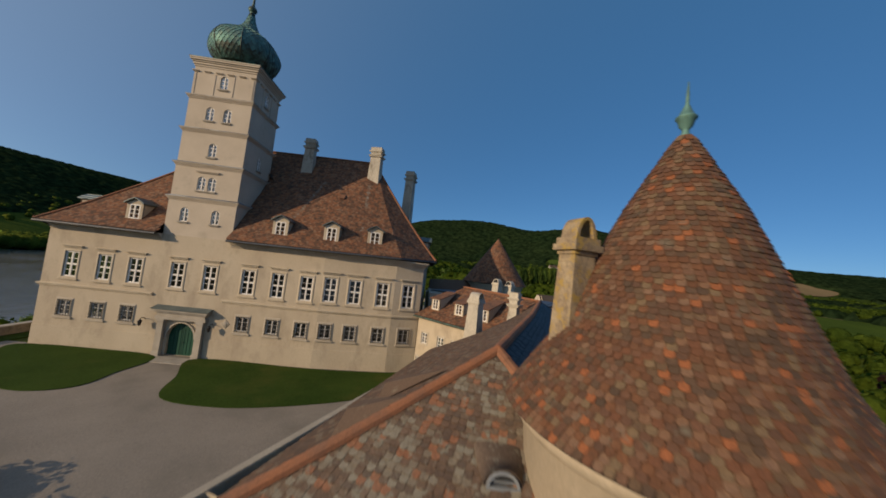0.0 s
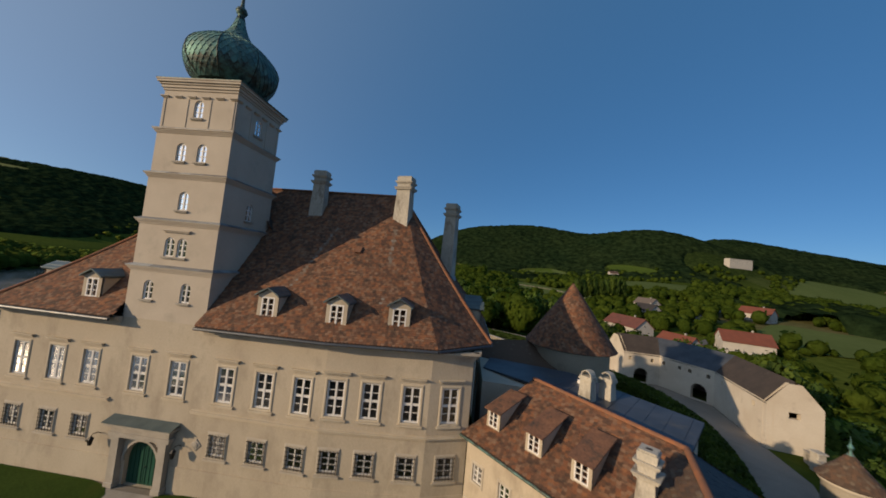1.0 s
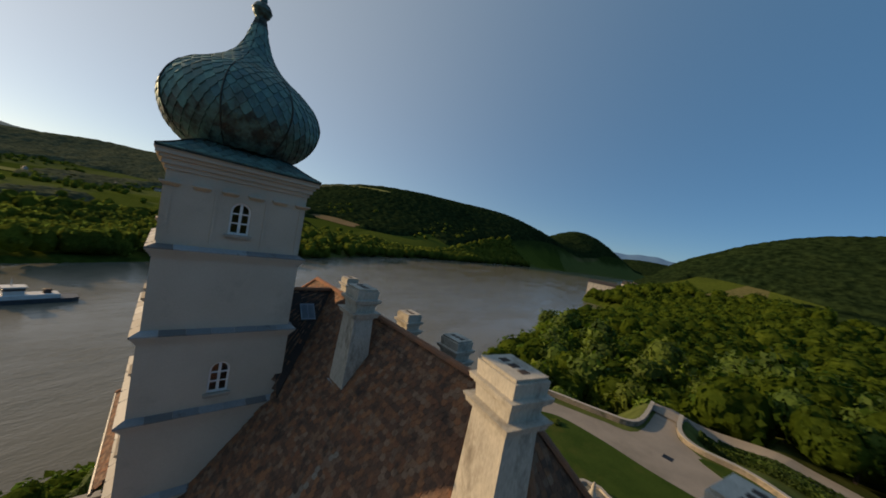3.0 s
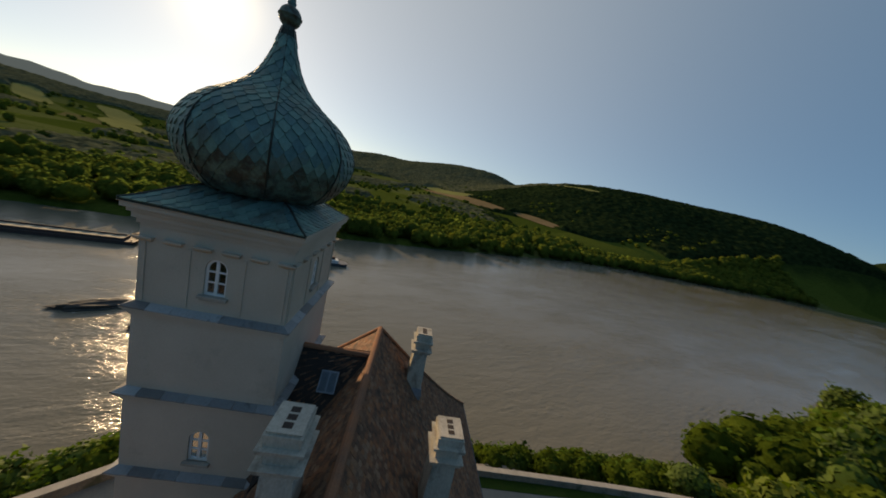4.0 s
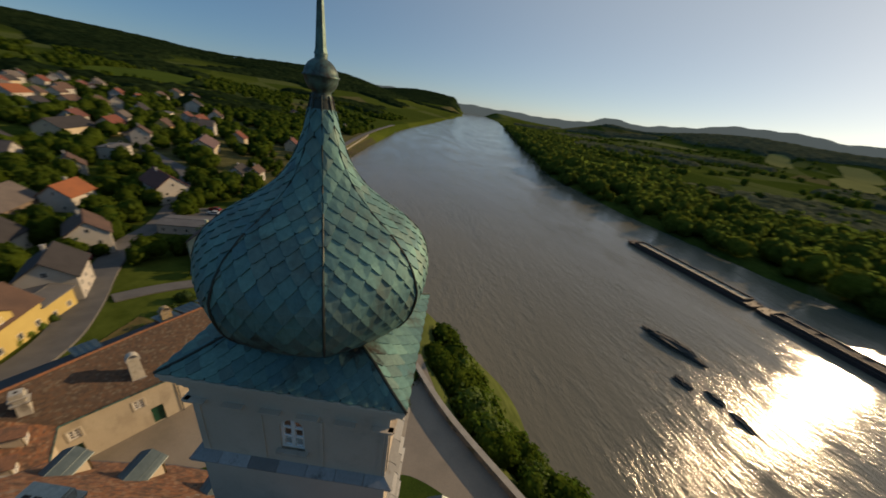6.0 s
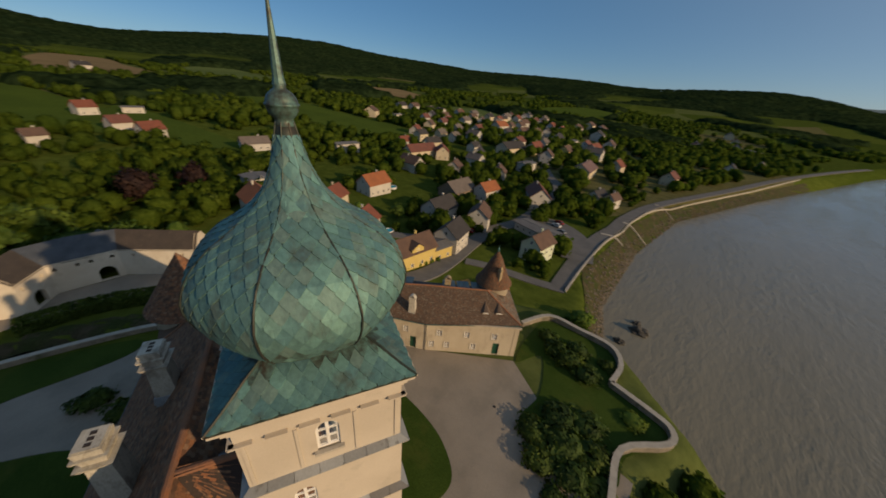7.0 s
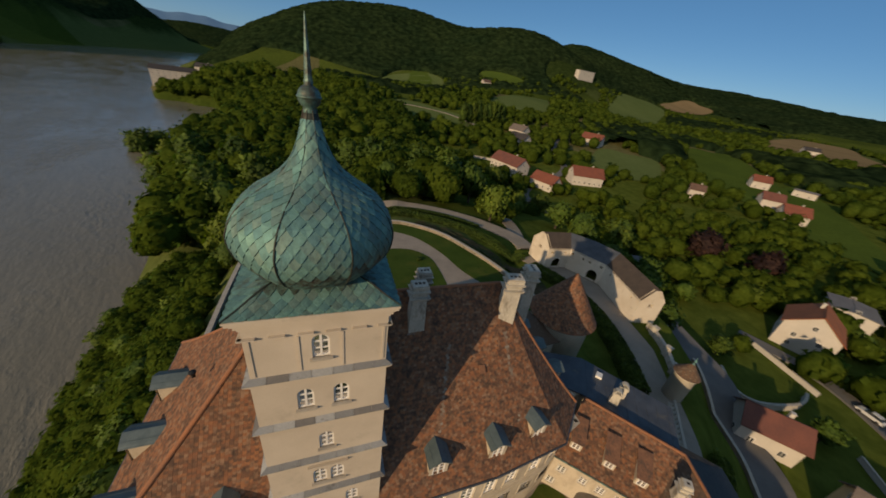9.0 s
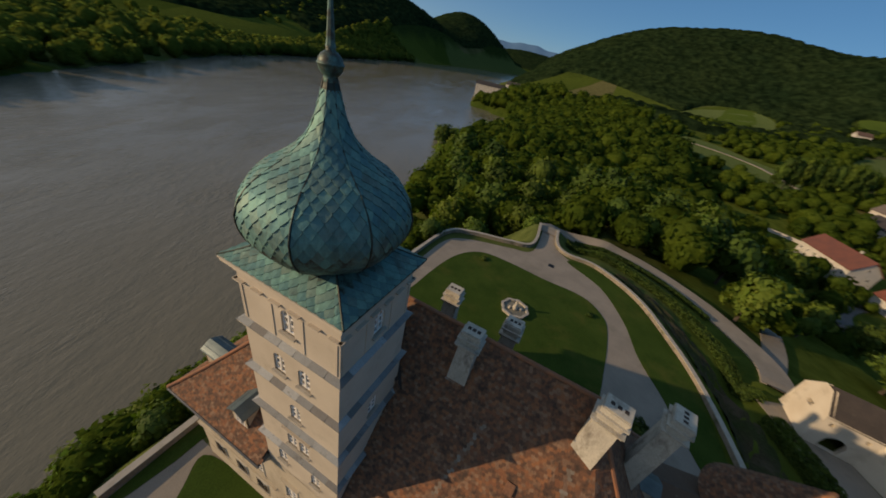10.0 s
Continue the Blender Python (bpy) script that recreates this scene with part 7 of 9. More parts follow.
house(170.4, -147.9, -65, 13.6, 8.1, 1.5, W_WHITE, R_GREY, "white modern house with flat grey roof")
house(187.3, -180.2, -50, 9, 9, 2, W_WHITE, R_BROWN, "narrow white gabled house")
house(207.3, -81.3, -70, 23.8, 9.5, 1.5, W_CREAM, R_BROWNRED, "long cream farmhouse with brown-red roof")
house(206.1, -98, -20, 15.2, 9.1, 1.5, W_CREAM, R_RED, "cream farm wing with red roof")
house(211.4, -30.5, -70, 15.6, 7.8, 1.5, W_WHITE, R_GREY, "white house with grey roof on the slope")
house(206.6, 21, -70, 14.5, 7.3, 1, W_GREYW, R_GREYBROWN, "grey low house among trees")
house(230.4, 73.8, -45, 11, 8.8, 1.5, W_WHITE, R_RED, "small white house with red roof on the meadow")
house(293.8, 124.4, -45, 10.4, 8.4, 1.5, W_WHITE, R_RED, "small far white house with red roof")
house(311, 104.9, -70, 12.1, 6, 1, W_WHITE, R_GREY, "small far white bungalow")
house(380.7, -84.9, -30, 14.4, 13, 2, W_CREAM, R_BROWN, "far cream house at the field edge")
house(366.7, -110.7, -60, 10.7, 9.7, 1.5, W_WHITE, R_GREY, "far white house at the field edge")
house(480.6, -151.3, -60, 14.6, 10.2, 1, W_WHITE, R_DARK, "far white house in a row")
house(481.9, -171.8, -60, 14.6, 10.2, 1, W_WHITE, R_BROWN, "far white house in a row")
house(441.1, -181.2, -60, 13.4, 9.4, 1, W_WHITE, R_DARK, "far white house in a row")
house(378.4, -176, -60, 12.9, 9.1, 1, W_CREAM, R_BROWN, "far cream house in a row")
house(224.9, -135.1, -60, 10.6, 7.4, 1, W_WHITE, R_DARK, "white cottage with dark roof")
house(294, -177.4, -60, 12.3, 8.6, 1.5, W_WHITE, R_BROWNRED, "far white house with brown-red roof")
house(308.4, -213.6, -70, 17.1, 12, 2, W_WHITE, R_ORANGE, "white house with orange roof at the field")
house(264.5, -183.6, -60, 13.1, 9.2, 1, W_WHITE, R_GREY, "white house with grey roof")
house(283.4, -227, -65, 15.9, 9.5, 1.5, W_CREAM, R_BROWN, "cream house with brown roof")
house(281.8, -244.3, -65, 12.8, 9, 1.5, W_WHITE, R_BROWN, "far white house at the field edge")
house(217.6, -192.2, -65, 15.8, 9.5, 1.5, W_CREAM, R_RED, "cream house with red roof")
house(255.5, -251.9, -60, 13.5, 9.5, 1.5, W_WHITE, R_DARK, "white house with dark roof")
house(205, -216.4, -65, 12, 9.6, 1.5, W_YELLOW, R_BROWN, "yellowish house with brown roof")
house(248, -265.3, -60, 14.9, 9, 1, W_WHITE, R_GREY, "white bungalow with grey roof")
house(327.1, -349.4, -60, 19, 11.4, 1.5, W_WHITE, R_BROWN, "far white house with brown roof")
house(356.5, -403.8, -60, 19.3, 13, 2, W_CREAM, R_BROWN, "far cream house on the slope")
house(226.7, -262.4, -60, 14.6, 8.8, 1.5, W_WHITE, R_BROWNRED, "white house with brown-red roof")
house(274.7, -331.2, -60, 17.2, 13, 2, W_WHITE, R_DARK, "white gabled house with dark roof")
house(327.5, -395.2, -60, 19, 13, 2, W_WHITE, R_BROWN, "far white house with brown roof")
house(212.3, -258.2, -70, 16.9, 10.1, 1.5, W_CREAM, R_RED, "cream house with red roof")
house(228.2, -297.6, -60, 14.6, 10.2, 1.5, W_WHITE, R_BROWN, "white house with brown roof")
house(155, -187.6, -60, 23.8, 13, 1.5, W_CREAM, R_PURPLE, "broad hall with purple-brown roof")
house(106.2, -147.5, -75, 10.2, 7.1, 1.5, W_WHITE, R_DARK, "white house with dark roof near the river road")
house(100.9, -152.9, -75, 8.5, 6, 1.5, W_WHITE, R_BROWN, "white house with brown roof near the river road")
house(104.7, 155.7, -75, 22.6, 10.2, 2, W_WHITE, R_BROWNRED, "long white manor farm with red-brown roof")
house(146.3, 136.3, -20, 18, 10.8, 1.5, W_WHITE, R_RED, "white house with red roof and annex")
house(114.5, 130.5, -70, 14.5, 8.7, 1, W_WHITE, R_RED, "low house with bright red roof")
house(147, 217.4, -70, 16, 9.6, 1.5, W_WHITE, R_DARK, "white terraced houses with dark roofs")
house(161.9, 244.4, -70, 15.7, 9.4, 1.5, W_WHITE, R_GREYBROWN, "white terraced houses with grey roofs")
house(228.5, 226.5, -60, 17.6, 10.5, 1.5, W_WHITE, R_RED, "white house with red roof on the hillside")
house(598.4, 710, 8, 52, 13, 4, W_WHITE, R_GREY, "large white block of flats on the hill", 8.0)
house(622.7, 245.2, -45, 17.1, 13, 1.5, W_WHITE, R_DARK, "small far white village house")
house(246.3, 92.5, -45, 10.2, 8.1, 1.5, W_WHITE, R_BROWNRED, "white house on the meadow slope")
house(206.7, 110, -45, 7.5, 6, 1.5, W_WHITE, R_BROWN, "white house among the trees")
house(-174, 512, 12, 44, 13, 3, W_WHITE, R_DARK, "white riverside hotel with dark roof", 4.0)
house(-142, 522, -10, 20, 11, 3, W_WHITE, R_DARK, "white hotel wing by the river", 4.0)
house(25.7, 385.4, 0, 8.6, 6.9, 1.5, W_CREAM, R_BROWN, "far cream house on the hillside")
house(317.7, 660.7, 0, 16.5, 13, 1.5, W_WHITE, R_BROWN, "far white house on the hillside")
house(225, -534, -60, 16, 10, 1.5, W_WHITE, R_RED, "far white house with red roof near the river bend")
house(198, -515, -40, 20, 11, 2, W_GREYW, R_GREY, "far grey house near the river bend")
house(148, -419, -70, 12, 8, 1, W_WHITE, R_GREYBROWN, "small white house on the river meadow")
house(265, -615, -60, 16, 10, 1.5, W_CREAM, R_ORANGE, "far cream house with orange roof on the slope")
house(142, -352, -70, 11, 8, 1.5, W_WHITE, R_DARK, "white house with dark roof on the river meadow")
house(305, -677, -60, 18, 11, 2, W_CREAM, R_BROWN, "far cream house with brown roof on the slope")
house(129, -246, -70, 13, 9, 1.5, W_CREAM, R_BROWNRED, "cream house with brown-red roof by the quay road")
house(240, -470, -50, 14, 9, 1.5, W_WHITE, R_RED, "far white house with red roof among trees")
rng = random.Random(4)
for i in range(9):
    house(-1345 + rng.uniform(-120, 120), -215 + 45 * (i - 4) + rng.uniform(-12, 12), rng.choice([20, 60, -30]), 15, 9, 1.5, W_WHITE, R_BROWNRED if i % 2 else R_GREYBROWN, "tiny far white house of a hamlet across the river")
rng = random.Random(12)
for i in range(400):
    if len(HOUSES) >= 132:
        break
    x, y = rng.uniform(150, 430), rng.uniform(-380, -60)
    if abs((y + 190) - (x - 270) * -0.55) > 95 or any(math.hypot(x - hx, y - hy) < hr + 11 for hx, hy, hr in HOUSES):
        continue
    wall, words = rng.choice([(W_WHITE, "white"), (W_WHITE, "white"), (W_CREAM, "cream"), (W_GREYW, "grey")])
    roof, cover = rng.choice([(R_BROWN, "brown"), (R_DARK, "dark"), (R_BROWNRED, "brown-red"), (R_RED, "red"), (R_GREYBROWN, "grey-brown")])
    house(x, y, rng.choice([-70, -60, -65, 25, -40]), rng.uniform(9, 14), rng.uniform(7.5, 9.5), rng.choice([1, 1.5, 1.5, 2]), wall, roof, words + " village house with " + cover + " gabled roof")
# central gable of the long yellow house


def gable_front(parent, u, b, h, wall, roof):
    s = Shape().add([(u - 2.2, -b - 0.15, h - 0.4), (u + 2.2, -b - 0.15, h - 0.4), (u + 2.2, -b - 0.15, h + 1.2), (u, -b - 0.15, h + 2.6), (u - 2.2, -b - 0.15, h + 1.2), (u + 2.2, 0, h + 1.2), (u, 0, h + 2.6), (u - 2.2, 0, h + 1.2)], [(0, 1, 2, 3, 4), (1, 5, 2), (0, 4, 7)])
    p = part("front_gable", s, wall, parent)
    s = Shape()
    for sx in (-1, 1):
        v = [(u + sx * 2.5, -b - 0.5, h + 1.05), (u, -b - 0.5, h + 2.72), (u, 0.5, h + 2.72), (u + sx * 2.5, 0.5, h + 1.05)]
        v += [(q[0], q[1], q[2] + 0.15) for q in v]
        s.add(v, [(4, 5, 6, 7), (0, 4, 7, 3), (0, 1, 5, 4), (3, 2, 1, 0)])
    put("gable_roof", s.mesh("gable_roof", roof), p)
    w = put("window", HW_FRAME, p, pose(u, -b - 0.17, h + 0.1))


gable_front(LONG_YELLOW, 0.0, 3.95, 5.6, W_YELLOW, R_BROWN)
for u in (-1.9, -0.3, 1.3):
    d = part("dormer", Shape().box(u - 0.5, u + 0.5, -2.75, -0.5, 5.75, 7.15), W_PALEYELLOW, CREAM_YELLOW, "small cream dormer")
    put("dormer_roof", Shape().box(u - 0.62, u + 0.62, -2.95, -0.4, 7.15, 7.24).mesh("house_dormer_roof", R_GREYBROWN), d)
    put("pane", Shape().box(u - 0.34, u + 0.34, -2.77, -2.755, 5.95, 6.95).mesh("house_dormer_pane", HW_PANE.materials[0]), d)

# roads
ribbon("road", [(74, 24), (71, 11), (65.5, -1), (60.5, -10), (59.5, -20), (62, -31), (69, -42), (80, -56), (90, -72), (97, -92), (118, -126), (134, -146), (170, -166), (230, -210), (330, -300)], 6.0, M_ASPHALT, "grey asphalt village street below the castle", "road", 0.35)
ribbon("road", [(48, -69), (59, -87), (71, -110), (78, -129), (87, -150), (98, -192), (109, -290), (122, -424), (130, -640)], 5.5, M_ASPHALT, "asphalt quay road along the river", "road", 0.3)
ribbon("road", [(67, -46), (62, -53), (54, -61), (46, -69)], 3.6, M_ASPHALT, "narrow asphalt lane down to the quay", "road", 0.3)
ribbon("road", [(59, -87), (72, -100), (88, -103), (97, -94)], 11.0, M_ASPHALT, "wide asphalt car park by the river", "road", 0.42)
ribbon("road", [(72, 20), (82, 27), (92, 45), (100, 80), (92, 108), (104, 130), (150, 160), (180, 215), (230, 260)], 4.5, M_ASPHALT, "narrow road up to the manor farm", "road", 0.4)
ribbon("road", [(100, 20), (104, 6), (100, -8), (88, -30), (84, -46)], 4.0, M_ASPHALT, "village lane between the houses", "road", 0.4)
ribbon("garden_road", [(5.0, 66), (6.5, 73), (16, 77), (30, 73), (39.5, 66), (45.5, 59), (48.5, 53), (48, 46)], 5.0, M_GRAVEL, "pale gravel drive from the garden to the gatehouse", "path", 0.25)
ribbon("garden_road", [(49.6, 54), (53, 62), (56, 72), (58, 80)], 4.0, M_GRAVEL, "gravel fork of the drive beside the gatehouse", "path", 0.22)
ribbon("road", [(57, 330), (90, 322), (115, 306), (130, 275), (140, 250), (150, 225)], 4.0, M_GRAVEL, "pale lane between the meadows", "road", 0.4)
ribbon("gate_yard", [(44.5, 42), (47.5, 35.5), (50.2, 32), (51.2, 26), (49.8, 18), (47.0, 11), (44, 5), (40, -1), (37, -3.6)], 4.4, M_GRAVEL, "gravel ramp inside the gatehouse yard", "path", 0.06)
for pts in ([(75, -117), (68, -124)], [(82, -140), (72, -148)], [(98, -187), (90, -196)]):
    ribbon("quay_steps", pts, 1.2, M_STONE, "pale stone steps down the river bank", "steps", 0.5, 1, 6)
low_wall("quay_wall", [(45, -68.5), (55.5, -87), (67.5, -111), (74.5, -130), (83.5, -151), (94.5, -192), (105.5, -290), (118, -424)], 0.7, 0.5, M_STONE, "pale stone quay wall above the bank", base=2.5, n=10)
low_wall("street_wall", [(66, 12), (63.5, 5), (60, -2), (56, -10), (55, -20)], 0.9, 0.4, M_RUBBLE, "rubble wall along the village street", base=2.0)

# garden walls, pool, parked cars
low_wall("garden_wall", [(79.8, 12.3), (75.9, 7.2), (78.0, 3.6), (86.6, 1.4), (92, 2.6)], 1.5, 0.4, W_WHITE, "curved white garden wall of the village house", base=2.0)
low_wall("garden_wall", [(96, 2), (97.5, 9), (99, 16)], 1.1, 0.3, W_WHITE, "low white garden wall beside the lane", base=1.5)
low_wall("garden_wall", [(86, -8), (82, -14), (80, -22)], 1.0, 0.3, W_GREYW, "low grey garden wall", base=1.5)
low_wall("garden_wall", [(90, 185), (103, 179), (114, 174)], 1.4, 0.4, W_WHITE, "pale garden wall of the manor farm", base=1.5)
low_wall("garden_wall", [(91, 108), (95, 95), (98, 82), (100, 70)], 0.9, 0.5, M_RUBBLE, "long rubble wall along the orchard", base=1.5)
house(80.5, -87.5, 12, 20, 8, 0.5, W_GREYW, R_GREY, "low hall with a flat grey roof beside the car park")
M_POOL = surface("pool_lining", (0.02, 0.28, 0.42), (0.03, 0.32, 0.46), 0.6, 4, 0.1, 0.01, grain=0.06)
for x, y, r in ((141.5, -42.2, 2.4), (91.7, -27.2, 1.7)):
    z = float(height([x], [y])[0])
    pool = thing("pool", "small round blue garden pool", "pool", at=pose(x, y, z))
    part("pool_wall", Shape().lathe([(r, -0.5), (r, 0.75), (r + 0.12, 0.78), (r + 0.12, 0.84), (r - 0.08, 0.84), (r - 0.08, 0.5)], 28, cap=False), M_SHIPWHITE, pool)
    part("pool_water", Shape().lathe([(r - 0.08, 0.6), (r - 0.08, 0.68)], 28), M_POOL, pool)
M_RUBBER = surface("tyre_rubber", (0.02, 0.02, 0.02), (0.03, 0.03, 0.03), 3, 20, 0.9, 0.0)
CAR_PAINT = [surface("car_paint_" + n, c, tuple(v * 0.9 for v in c), 0.5, 5, 0.25, 0.0, grain=0.03, spec=0.6) for n, c in (("white", (0.6, 0.6, 0.6)), ("grey", (0.2, 0.21, 0.22)), ("blue", (0.03, 0.06, 0.14)), ("red", (0.25, 0.02, 0.02)))]
CAR_WORDS = ("white", "grey", "dark blue", "red")


def car(x, y, turn, paint):
    z = float(height([x], [y])[0]) + 0.42
    c = thing("car", CAR_WORDS[paint] + " parked passenger car on grey asphalt", "car", "parked cars", at=pose(x, y, z, 0, 0, turn))
    s = Shape().loops([[(px, sy * w, pz) for px, pz in ((-2.05, 0.35), (2.05, 0.35), (2.1, 0.6), (2.0, 0.82), (0.95, 0.95), (-1.75, 0.98), (-2.1, 0.85))] for sy, w in ((-1, 0.78), (-1, 0.86), (1, 0.86), (1, 0.78))][::-1])
    part("body", s, CAR_PAINT[paint], c)
    s = Shape().loops([[(-1.75, -0.76, 0.97), (0.95, -0.76, 0.95), (0.95, 0.76, 0.95), (-1.75, 0.76, 0.97)], [(-1.3, -0.6, 1.42), (0.15, -0.6, 1.44), (0.15, 0.6, 1.44), (-1.3, 0.6, 1.42)]])
    cab = part("cabin", s, HW_PANE.materials[0], c, "dark glass cabin")
    put("car_roof", Shape().box(-1.3, 0.15, -0.6, 0.6, 1.43, 1.48).mesh("car_roof", CAR_PAINT[paint]), cab)
    for px in (-1.3, 1.35):
        for py in (-0.8, 0.8):
            part("wheel", Shape().lathe([(0.22, -0.1), (0.32, -0.09), (0.32, 0.09), (0.22, 0.1)], 14, pose(px, py, 0.32, 90)), M_RUBBER, c)
    return c


for i, (x, y, t) in enumerate([(113.2, -130.2, 30), (117.9, -130.8, 30), (104.3, -126.4, 120), (88.5, -105.6, 10), (86.2, -101.9, 10), (80, -99, 10), (109, -128, 30), (88.4, -60.4, -50), (101, -4, 80), (143.9, 6.7, 20)]):
    car(x, y, t, i % 4)


# ---- trees and bushes ----
def leafy(seed, clumps, leaves, size, shape=(1.0, 1.0, 1.0), inner=0.35):
    """A crown of unit radius: clumps of small leaf plates with gaps between, uneven outline."""
    rng = np.random.default_rng(seed)
    c = rng.normal(size=(clumps, 3))
    c /= np.linalg.norm(c, axis=1)[:, None]
    c *= rng.uniform(inner, 0.82, (clumps, 1)) * (1 + 0.18 * np.sin(3 * np.arctan2(c[:, 1:2], c[:, 0:1]) + seed))
    c *= np.array(shape)
    c = c[c[:, 2] > -0.75]
    r = rng.uniform(0.20, 0.38, (len(c), 1))
    d = rng.normal(size=(len(c), leaves, 3))
    d /= np.linalg.norm(d, axis=2)[..., None]
    p = (c[:, None] + d * r[:, None] * rng.uniform(0.6, 1.08, (len(c), leaves, 1)) * np.array([1, 1, 0.8])).reshape(-1, 3)
    nrm = d.reshape(-1, 3) + rng.normal(0, 0.55, p.shape) + np.array([0, 0, 0.35])
    nrm /= np.linalg.norm(nrm, axis=1)[:, None]
    a = np.cross(nrm, rng.normal(size=p.shape))
    a /= np.linalg.norm(a, axis=1)[:, None]
    b = np.cross(nrm, a)
    sz = rng.uniform(0.6, 1.25, (len(p), 1)) * size
    v = np.stack([p - a * sz * 0.6, p - b * sz * 0.42 - nrm * sz * 0.1, p + a * sz * 0.75, p + b * sz * 0.42 - nrm * sz * 0.1], 1).reshape(-1, 3)
    soft = 0.62 * d.reshape(-1, 3) + 0.38 * p + 0.16 * nrm
    # large inner leaf masses that close the crown's middle
    c = rng.normal(size=(70, 3))
    c /= np.linalg.norm(c, axis=1)[:, None]
    a = np.cross(c, rng.normal(size=c.shape))
    a /= np.linalg.norm(a, axis=1)[:, None]
    b = np.cross(c, a)
    q = c * np.array(shape) * 0.62
    w = np.stack([q - a * 0.28, q - b * 0.22, q + a * 0.28, q + b * 0.22], 1).reshape(-1, 3)
    v = np.concatenate([v, w])
    soft = np.repeat(np.concatenate([soft, c]), 4, 0)
    soft /= np.linalg.norm(soft, axis=1)[:, None] + 1e-6
    return v, np.arange(len(v)).reshape(-1, 4), soft


def leaf_mesh(name, mat, v, f, soft):
    return array_mesh(name, v, f, mat, normals=soft)


CROWNS = {}
for kind, mat, shape in (("broad", M_LEAF, (1, 1, 0.95)), ("light", M_LEAF_LIGHT, (1, 1, 1.0)), ("purple", M_LEAF_PURPLE, (1, 1, 1.0)), ("bush", M_LEAF_HEDGE, (1, 1, 0.7))):
    CROWNS[kind] = [leaf_mesh(kind + "_crown", mat, *leafy(11 * i + len(kind), 58 if kind != "bush" else 40, 19, 0.175, shape)) for i in range(4 if kind == "broad" else 2)]
TRUNKS = []
for i in range(3):
    rng = random.Random(i)
    s = Shape()
    s.tube([(0, 0, -0.4), (0.01, 0.02, 0.3), (0.03, -0.02, 0.8), (0.0, 0.03, 1.25)], [0.085, 0.062, 0.05, 0.02], 8)
    for k in range(5):
        a, z = 2.5 * k + i, 0.5 + 0.13 * k
        s.tube([(0, 0, z), (0.2 * math.cos(a), 0.2 * math.sin(a), z + 0.18), (0.5 * math.cos(a), 0.5 * math.sin(a), z + 0.38)], [0.03, 0.02, 0.008], 5)
    TRUNKS.append(s.mesh("trunk", M_BARK))


def tree(x, y, r, kind="broad", tall=1.25, label="leafy green broad-leaved tree", group="", seed=0, z=None):
    """A tree of crown radius r; its trunk stands on the ground."""
    z = float(height([x], [y])[0]) if z is None else z
    t = thing("tree", label, "tree", group, at=pose(x, y, z, 0, 0, (seed * 67) % 360) @ Matrix.Diagonal((r, r, r * tall / 1.25, 1)))
    put("trunk", TRUNKS[seed % 3], t)
    put("crown", CROWNS[kind][seed % len(CROWNS[kind])], t, pose(0, 0, 1.15))
    return t


def bush(x, y, r, flat=0.8, label="rounded green garden bush", seed=0, kind="bush", z=None, group=""):
    z = float(height([x], [y])[0]) if z is None else z
    b = put("bush", CROWNS[kind][seed % len(CROWNS[kind])], None, pose(x, y, z + r * 0.45 * flat, 0, 0, (seed * 71) % 360) @ Matrix.Diagonal((r, r, r * flat, 1)), label)
    return tagged(b, category="bush", group=group)


# garden and bastion
for i, (x, y, r) in enumerate([(3.0, -22.2, 2.9), (5.6, -24.0, 2.6), (0.8, -24.2, 2.3), (3.6, -26.0, 2.3), (5.2, -20.0, 2.2), (2.5, -18.6, 2.2), (0.3, -20.6, 2.3), (-1.6, -22.2, 1.7), (-0.6, -17.6, 1.6)]):
    bush(x, y, r, 0.44, "large dark rounded shrub on the bastion lawn", i, z=0.0, group="bastion shrubs")
for i, (x, y, r) in enumerate([(11.6, -31.2, 2.3), (14.0, -31.0, 2.0), (8.8, -31.2, 2.0), (16.4, -31.4, 1.5), (12.4, -33.8, 1.9), (9.0, -35.6, 1.3)]):
    bush(x, y, r, 0.7, "low spreading shrub by the bastion wall", i + 1, z=0.0, group="bastion shrubs")
bush(2.0, -31.8, 1.7, 0.35, "low pale green shrub by the bastion wall", 1, "light", 0.0, "bastion shrubs")
bush(-3.2, 43.6, 0.9, 0.5, "small clipped round bush on the lawn", 2, z=0.05)
bush(17.6, 41.0, 0.8, 0.6, "small clipped round bush on the lawn", 3, z=0.05)
for i, (x, y) in enumerate([(22.5, 19.0), (23.5, 16.5), (25.0, 22.5)]):
    bush(x, y, 2.0, 0.6, "dark round bush beside the garden path", i, z=0.0)
